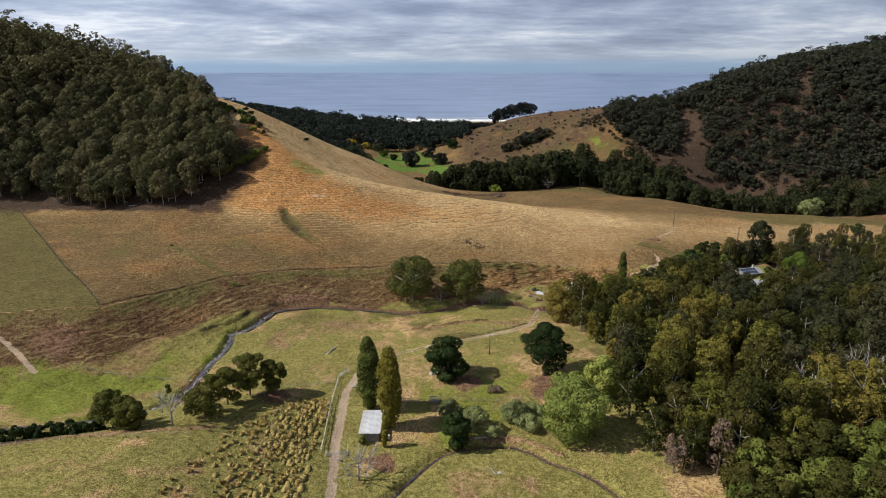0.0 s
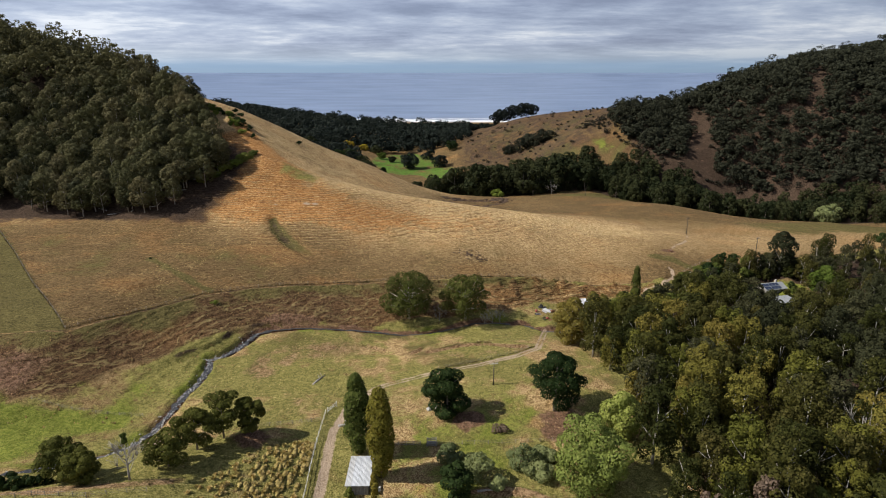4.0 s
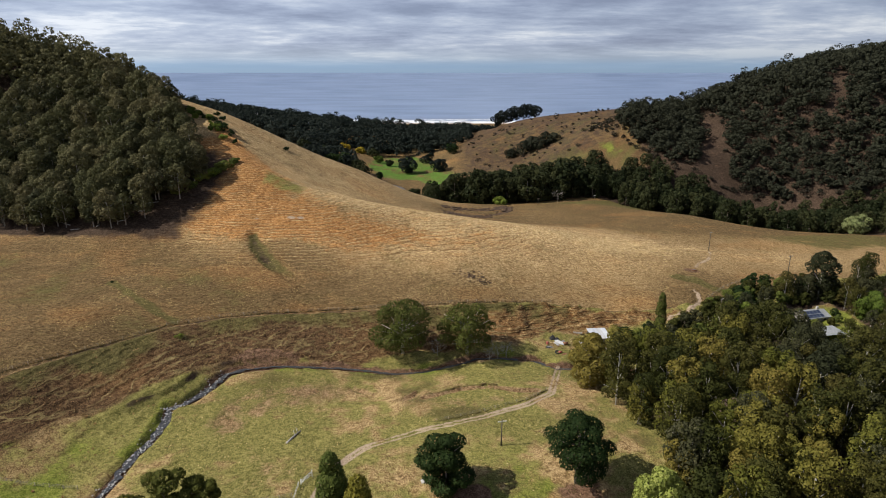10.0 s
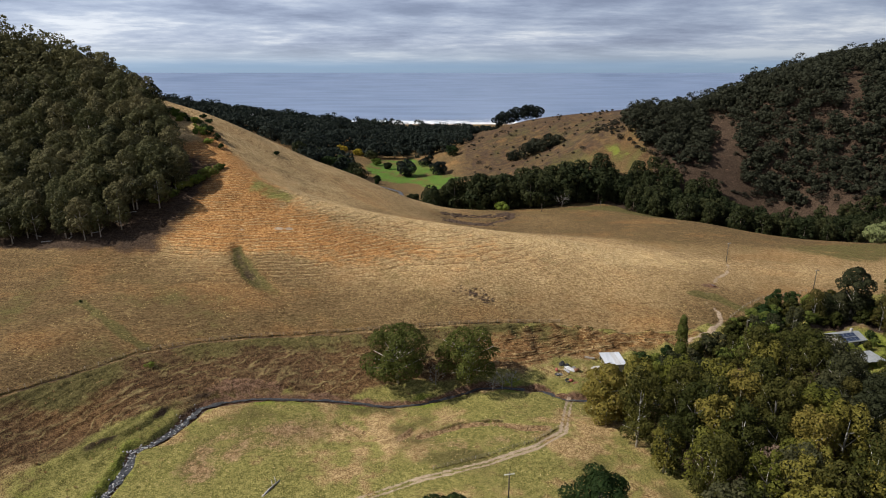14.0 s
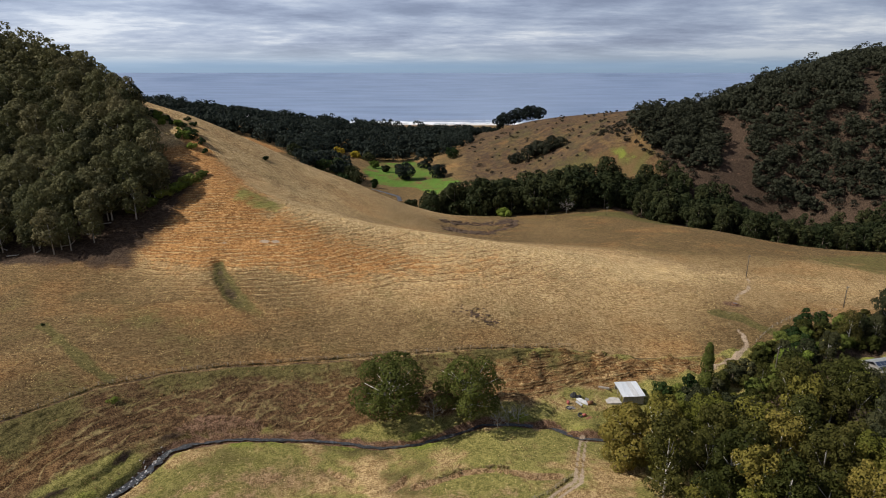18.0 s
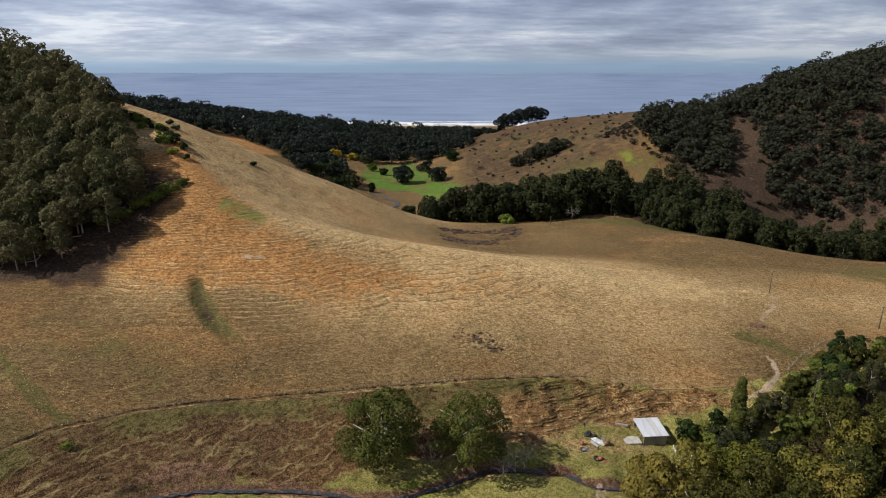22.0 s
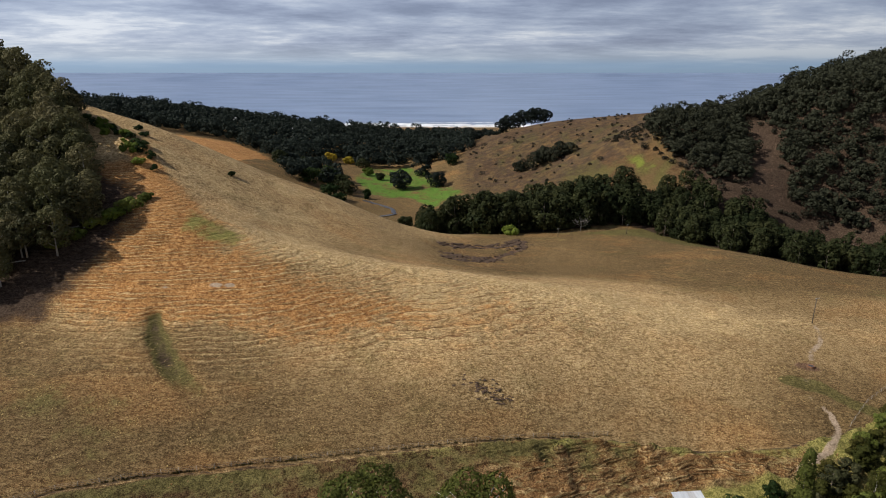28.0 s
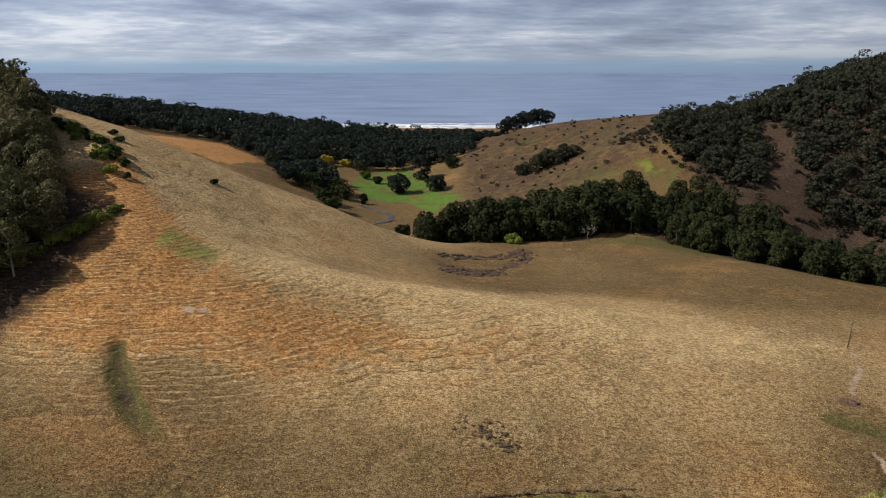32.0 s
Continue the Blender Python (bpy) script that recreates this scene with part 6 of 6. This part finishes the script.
for k in range(3):
    for sy in (-0.9, 0.9):
        part("board", box("board", (2.5, 0.06, 0.22), GREY_BOARD, (0, sy, 0.3 + 0.42 * k)), box_yard)
part("deck", box("deck", (2.2, 1.5, 0.12), GREY_BOARD, (0, 0, 0.5)), box_yard)


def farm_gate(x, y, turn, label, w=3.6):
    ob = thing("farm_gate", label, "gate", "", pose(x, y, ground(x, y), 0, 0, turn))
    for sx in (0, w):
        part("post", stick("post", (sx, 0, -0.5), (sx, 0, 1.5), 0.11, WHITE_WOOD), ob)
    for k in range(5):
        part("bar", stick("bar", (0.1, 0, 0.25 + 0.22 * k), (w - 0.1, 0, 0.25 + 0.22 * k), 0.03, ZINC, 5), ob)
    part("brace", stick("brace", (0.1, 0.03, 0.25), (w - 0.1, 0.03, 1.13), 0.03, ZINC, 5), ob)


farm_gate(-30.4, 157.6, 60, "open metal farm gate beside the gravel track")
farm_gate(-24.5, 150.5, -20, "metal farm gate near the poplars")
farm_gate(-27.5, 119.5, 5, "grey rail gate below the farm shed", 5.0)
farm_gate(59.8, 231.0, 0, "pale metal gate on the track to the hay shed")

# scrap beside the hay shed
def scrap(name, me, label, category, x, y, tilt=(0, 0, 0), lift=0.0):
    ob = tagged(new(name, me), label, category, "scrap by the hay shed")
    ob.matrix_basis = pose(x, y, ground(x, y) + lift, *tilt)
    return ob


def crumple(name, sx, sy, hgt, mat, rng):
    v, f, n = [], [], 9
    for j in range(n):
        for i in range(n):
            a, b = i / (n - 1) - 0.5, j / (n - 1) - 0.5
            v.append((a * sx, b * sy, max(0.02, hgt * (1 - 3.2 * (a * a + b * b)) * rng.uniform(0.35, 1.1))))
    for j in range(n - 1):
        for i in range(n - 1):
            f.append((j * n + i, j * n + i + 1, (j + 1) * n + i + 1, (j + 1) * n + i))
    v += [(x, y, -0.25) for x, y, z in v]
    m = n * n
    f += [tuple(k + m for k in reversed(q)) for q in f[:]]
    rim = [i for i in range(n)] + [(j + 1) * n - 1 for j in range(1, n)] + [n * n - 2 - i for i in range(n - 1)] + [(n - 1 - j) * n for j in range(1, n - 1)]
    for a, b in zip(rim, rim[1:] + rim[:1]):
        f.append((b, a, a + m, b + m))
    return mesh_from(name, v, f, [mat])


scrap("tarpaulin", crumple("tarpaulin", 4.2, 1.4, 0.9, TARP, TR), "crumpled pale tarpaulin over scrap on the grass", "tarpaulin", 41.2, 236.2, (0, 0, -35))
scrap("tarpaulin", crumple("tarpaulin", 2.4, 1.5, 0.6, GREY_BOARD, TR), "crumpled grey sheet beside a scrap heap", "tarpaulin", 37.4, 233.0, (0, 0, 20))
scrap("engine_block", crumple("engine_block", 2.2, 1.6, 1.5, BLACK, TR), "black scrap engine block on the grass", "scrap", 39.3, 238.0)
scrap("old_door", box("old_door", (0.9, 2.1, 0.06), TARP, (0, 0, 0.05), 0.01), "pale discarded door leaning on scrap", "door", 40.2, 235.0, (18, 0, 50), 0.1)
scrap("old_door", box("old_door", (1.0, 1.4, 0.06), GREY_BOARD, (0, 0, 0.05), 0.01), "weathered grey panel lying on the grass", "panel", 42.9, 236.9, (0, 14, -20), 0.1)
scrap("black_crate", box("black_crate", (1.0, 0.8, 0.8), BLACK, (0, 0, -0.1), 0.05), "black plastic crate in a scrap heap", "crate", 40.8, 237.6, (0, 0, 25))
scrap("timber_stack", box("timber_stack", (3.2, 0.7, 0.5), FENCE_WOOD, (0, 0, -0.1), 0.03), "stack of weathered timber on the grass", "timber", 49.2, 242.6, (0, 0, -15))
scrap("rusty_tank", stick("rusty_tank", (-0.8, 0, 0.5), (0.8, 0, 0.5), 0.55, RUSTY, 12), "rusty steel tank lying on its side", "tank", 43.4, 235.2, (0, 0, 15))
scrap("red_drum", stick("red_drum", (0, 0, -0.1), (0, 0, 0.95), 0.42, RED, 12), "faded red steel drum in a scrap heap", "drum", 37.0, 234.6)
scrap("red_drum", stick("red_drum", (-0.5, 0, 0.35), (0.5, 0, 0.35), 0.4, RED, 12), "faded red drum lying on the grass", "drum", 40.6, 230.0, (0, 0, 20))


def tyre(x, y, tilt, group="scrap by the hay shed"):
    bm = bmesh.new()
    rings = []
    for i in range(14):
        a = 2 * math.pi * i / 14
        rings.append([bm.verts.new(((0.62 + 0.2 * math.cos(b)) * math.cos(a), (0.62 + 0.2 * math.cos(b)) * math.sin(a), 0.2 + 0.2 * math.sin(b))) for b in (k * math.pi / 3 for k in range(6))])
    for i in range(14):
        for k in range(6):
            bm.faces.new((rings[i][k], rings[(i + 1) % 14][k], rings[(i + 1) % 14][(k + 1) % 6], rings[i][(k + 1) % 6]))
    me = bpy.data.meshes.new("old_tyre")
    bm.to_mesh(me)
    bm.free()
    me.materials.append(BLACK)
    ob = tagged(new("old_tyre", me), "worn black tyre lying in the grass", "tyre", group)
    ob.matrix_basis = pose(x, y, ground(x, y), *tilt)


tyre(36.9, 232.8, (8, 0, 0))
tyre(39.6, 230.2, (25, 0, 0))
scrap("rusty_sheet", crumple("rusty_sheet", 2.4, 1.2, 0.35, RUSTY, TR), "bent rusty iron sheet on the grass", "scrap", 42.0, 229.4, (0, 0, 20))


def water_trough():
    x, y = 108.3, 287.8
    ob = thing("water_trough", "round rusty cattle trough on trampled bare ground", "trough", "", pose(x, y, ground(x, y)))
    v, f, n = [], [], 20
    for r, z in ((1.0, -0.2), (1.0, 0.45), (0.86, 0.47), (0.82, 0.1)):
        v += [(r * math.cos(2 * math.pi * i / n), r * math.sin(2 * math.pi * i / n), z) for i in range(n)]
    for k in range(3):
        f += [(k * n + i, k * n + (i + 1) % n, (k + 1) * n + (i + 1) % n, (k + 1) * n + i) for i in range(n)]
    part("basin", mesh_from("basin", v, f, [RUSTY], False), ob)
    v = [(0.84 * math.cos(2 * math.pi * i / n), 0.84 * math.sin(2 * math.pi * i / n), 0.3) for i in range(n)]
    part("water", mesh_from("trough_water", v, [tuple(range(n))], [CREEK_WATER]), ob)


water_trough()

# rocks: creek stones and a few boulders
def stone_mesh(rng):
    bm = bmesh.new()
    bmesh.ops.create_icosphere(bm, subdivisions=1, radius=1.0)
    for vv in bm.verts:
        vv.co *= rng.uniform(0.75, 1.15)
        vv.co.z *= 0.65
    me = bpy.data.meshes.new("stone")
    bm.to_mesh(me)
    bm.free()
    me.materials.append(STONE)
    return me


STONES = [stone_mesh(TR) for _ in range(5)]


def stone_bed():
    sv, sf, base = [], [], 0
    for i in range(480):
        k = int(TR.integers(14, len(CREEK) - 3))
        (ax, ay), (bx, by) = CREEK[k], CREEK[k + 1]
        t = TR.uniform()
        x, y = ax + (bx - ax) * t + TR.normal(0, 0.75), ay + (by - ay) * t + TR.normal(0, 0.75)
        me, r, z = STONES[i % 5], TR.uniform(0.10, 0.30), ground(x, y)
        sv += [(vv.co.x * r + x, vv.co.y * r + y, vv.co.z * r + z + 0.45) for vv in me.vertices]
        sf += [tuple(q + base for q in p.vertices) for p in me.polygons]
        base += len(me.vertices)
    tagged(new("creek_stones", mesh_from("creek_stones", sv, sf, [STONE])), "pale rounded stones breaking the shallow creek", "stones", kind="stuff")


stone_bed()
for x, y, s in ((-3.2, 157.5, 1.1), (13, 115, 0.6), (-1.8, 158.4, 0.7)):
    ob = new("boulder", STONES[int(s * 10) % 5])
    ob.matrix_basis = pose(x, y, ground(x, y) + 0.1, 0, 0, x * 30) @ Matrix.Diagonal((s, s, s, 1))
    tagged(ob, "weathered grey boulder in the pasture", "boulder", "boulders")


def clods(name, label, lines, n, spread, size):
    """Clods of dark earth along eroded edges."""
    sv, sf, base = [], [], 0
    for i in range(n):
        line = lines[i % len(lines)]
        k = int(TR.integers(len(line) - 1))
        (ax, ay), (bx, by) = line[k], line[k + 1]
        t = TR.uniform()
        x, y = ax + (bx - ax) * t + TR.normal(0, spread), ay + (by - ay) * t + TR.normal(0, spread)
        me, r, z = STONES[i % 5], TR.uniform(0.4, 1.0) * size, ground(x, y)
        sv += [(vv.co.x * r * 1.6 + x, vv.co.y * r + y, vv.co.z * r * 0.8 + z + 0.1) for vv in me.vertices]
        sf += [tuple(q + base for q in p.vertices) for p in me.polygons]
        base += len(me.vertices)
    tagged(new(name, mesh_from(name, sv, sf, [CLOD])), label, "earth", kind="stuff")


clods("gully_clods", "dark earth clods along the eroded gully edges", CRACKS, 900, 1.7, 1.25)
clods("scrape_clods", "dark clods of earth in a small scrape", [SCRAPE], 70, 1.5, 0.46)

# ---- tussocks: dry grass tufts on banks, furrows and slopes ----
def tufts(name, label, pts, size, mat, rng, blades=14, tall=0.8):
    """Grass tussocks on the ground, each a spray of bent blades."""
    n = len(pts)
    z = np.repeat(height(pts[:, 0], pts[:, 1]) - 0.08, blades)
    s = np.repeat(size * rng.uniform(0.5, 1.3, n), blades)
    m = n * blades
    a, out = rng.uniform(0, 2 * np.pi, m), rng.uniform(0.1, 0.9, m)
    d = np.stack([np.cos(a), np.sin(a), np.zeros(m)], 1)
    root = np.stack([np.repeat(pts[:, 0], blades), np.repeat(pts[:, 1], blades), z], 1) + d * (s * 0.22 * out)[:, None]
    tip = root + d * (s * 0.55 * out)[:, None] + np.array([0, 0, 1.0]) * (s * tall * (1.15 - 0.75 * out))[:, None]
    side = np.stack([-d[:, 1], d[:, 0], np.zeros(m)], 1) * (s * 0.17)[:, None]
    return tagged(new(name, leaf_mesh(name, np.stack([root - side, root + side, tip], 1), mat)), label, "grass", kind="stuff")


GR = np.random.default_rng(5)
# furrowed knoll: rows of grass mounds running up the slope
FURROW_GRASS = rough_material("furrow_grass", (0.15, 0.12, 0.036), (0.42, 0.32, 0.12), 1.3, 0.95, 0.9, spec=0.1)
FURROW_AREA = [(-41, 138), (-31, 143), (-29.8, 138), (-31.4, 130), (-30.2, 111), (-31, 97), (-56, 94), (-53, 111), (-50, 127)]


def furrow_rows():
    """Lumpy mounds of tussock in rows fanning down the knoll, and the tufts on top of them."""
    bm = bmesh.new()
    bmesh.ops.create_icosphere(bm, subdivisions=2, radius=1.0)
    ball = np.array([tuple(v.co) for v in bm.verts])
    tris = np.array([[v.index for v in f.verts] for f in bm.faces])
    bm.free()
    keep = np.all(ball[tris][:, :, 2] > -0.35, axis=1)
    tris = tris[keep]
    spots, sv, sf = [], [], []
    for i in range(17):
        for j in range(62):
            u, w = i / 16, j / 61
            x = -30.4 - 26 * (1 - u) * (0.62 + 0.38 * (1 - w)) - 5.5 * (1 - w) * (1 - u) + GR.normal(0, 0.38) + 0.5 * math.sin(j * 0.17 + i * 1.7)
            y = 92 + 50 * w + GR.normal(0, 0.22)
            if GR.uniform() < 0.10 + 0.95 * u * (0.55 + 0.45 * w):
                spots.append((x, y, u))
    spots = np.array(spots)
    spots = spots[inside(spots[:, 0], spots[:, 1], FURROW_AREA)]
    zs = height(spots[:, 0], spots[:, 1])
    for (x, y, u), z in zip(spots, zs):
        r = (0.34 + 0.30 * u) * GR.uniform(0.65, 1.4)
        lump = ball * (1 + GR.normal(0, 0.16, len(ball)))[:, None] * np.array([r * 0.8, r * 1.5, r * 0.55])
        sf.append(tris + len(sv) * len(ball))
        sv.append(lump + np.array([x, y, z + 0.05 * r]))
    me = mesh_from("furrow_mounds", np.concatenate(sv), np.concatenate(sf).tolist(), [FURROW_GRASS], True)
    tagged(new("furrow_mounds", me), "rows of lumpy straw-green tussock mounds on a knoll", "grass", kind="stuff")
    return spots[:, :2]


rows = furrow_rows()
step_line = np.array([(FLAT_STEP[k][0] + (FLAT_STEP[k + 1][0] - FLAT_STEP[k][0]) * t, FLAT_STEP[k][1] + (FLAT_STEP[k + 1][1] - FLAT_STEP[k][1]) * t) for k in range(4) for t in GR.uniform(0, 1, 24)]) + GR.normal(0, 0.35, (96, 2)) + np.array([0, 0.9])
tufts("step_tussocks", "dry grass along a small step in the flat", step_line, 0.7, TUSSOCK, GR, 16)
tufts("furrow_tussocks", "rows of pale dry tussock on a furrowed knoll", rows[::2], 1.15, DRY_FURROW, GR, 30, 0.72)
tufts("furrow_bracken", "rows of greenish dead bracken on a furrowed knoll", rows[1::2], 1.15, GREEN_FURROW, GR, 30, 0.72)


def along(line, n, jitter):
    seg = [math.hypot(b[0] - a[0], b[1] - a[1]) for a, b in zip(line, line[1:])]
    k = GR.choice(len(seg), n, p=np.array(seg) / sum(seg))
    t, q = GR.uniform(0, 1, n), np.array(line, float)
    return q[k] + (q[k + 1] - q[k]) * t[:, None] + GR.normal(0, jitter, (n, 2))


FENCE_LINE = [(-117, 188), (-104, 205.5), (-89, 225), (-75, 233.5), (-60, 238.5), (-40, 244), (-20, 248), (0, 251.5), (20, 255), (42, 258)]
RANK_GRASS = leaf_material("rank_fence_grass", (0.030, 0.027, 0.010), (0.070, 0.060, 0.020), (0.12, 0.10, 0.035), 0.01)
tufts("fence_grass", "dark rank grass grown up along the terrace fence", along(FENCE_LINE, 1300, 0.20), 0.42, RANK_GRASS, GR, 9, 0.8)
tufts("fence_grass", "dark rank grass grown up along a paddock fence", along([(-117, 188), (-149.5, 223), (-182, 260), (-219, 299)], 700, 0.22), 0.42, RANK_GRASS, GR, 9, 0.8)
tufts("track_grass", "dark rank grass beside the far track fence", along([(-1, 182.5), (12, 187), (24, 193.5), (31, 201)], 240, 0.25), 0.42, RANK_GRASS, GR, 9, 0.8)


def patch(x0, x1, y0, y1, n, keep):
    p = np.stack([GR.uniform(x0, x1, n), GR.uniform(y0, y1, n)], 1)
    return p[keep(p[:, 0], p[:, 1])]


def on_bank(x, y):
    d, side = off_line(x, y, LIP)
    c, cs = off_line(x, y, CREEK)
    return (side < 0) & (cs < 0) & (c > 3) & (d > 1.5) & (y > 150)


p = patch(-160, 105, 150, 258, 16000, on_bank)
tufts("bank_bracken", "rusty dry bracken and grass clumps on the bank", p[::7], 0.7, RUST_TUSSOCK, GR, 14)
tufts("bank_tussocks", "pale dry tussock clumps on the bank", p[1::9], 0.6, TUSSOCK, GR, 14)
p = patch(-50, 60, 110, 160, 700, lambda x, y: (off_line(x, y, DITCH)[0] < 3.5))
tufts("ditch_grass", "long dry grass along the ditch", p, 0.7, TUSSOCK, GR, 12)


def on_flat(x, y):
    c, cs = off_line(x, y, CREEK)
    return ((cs > 0) | (y < 130)) & (c > 2.5) & (off_line(x, y, TRACK)[0] > 1.8) & (off_line(x, y, DITCH)[0] > 1.5) & (np.abs(x + 18) > 3.0) & ~inside(x, y, RIGHT_WOOD)


p = patch(-110, 48, 98, 226, 15000, on_flat)
p = p[wavy(p[:, 0], p[:, 1], 7, 91) + 0.6 * wavy(p[:, 0], p[:, 1], 2.5, 92) > -0.1]
tufts("flat_grass", "uneven green grass clumps on the creek flat", p[::2], 0.42, GREEN_TUSSOCK, GR, 8, 0.6)
tufts("flat_dry_grass", "dry seed-head grass clumps on the creek flat", p[1::2], 0.42, TUSSOCK, GR, 8, 0.6)


def on_hill(x, y):
    d, side = off_line(x, y, LIP)
    return (side > 0) & (d > 1.0) & (y < 345) & ~inside(x, y, FOREST_SOIL) & (x < 0.35 * y) & (off_line(x, y, UPPER_TRACK)[0] > 1.5)


p = patch(-120, 110, 190, 330, 64000, on_hill)
p = p[wavy(p[:, 0], p[:, 1], 5, 95) + 0.7 * wavy(p[:, 0], p[:, 1], 2, 96) > 0.0]
tufts("hill_grass", "short dry tussock clumps over the grazed hill", p[::2], 0.44, DRY_FURROW, GR, 7, 0.5)
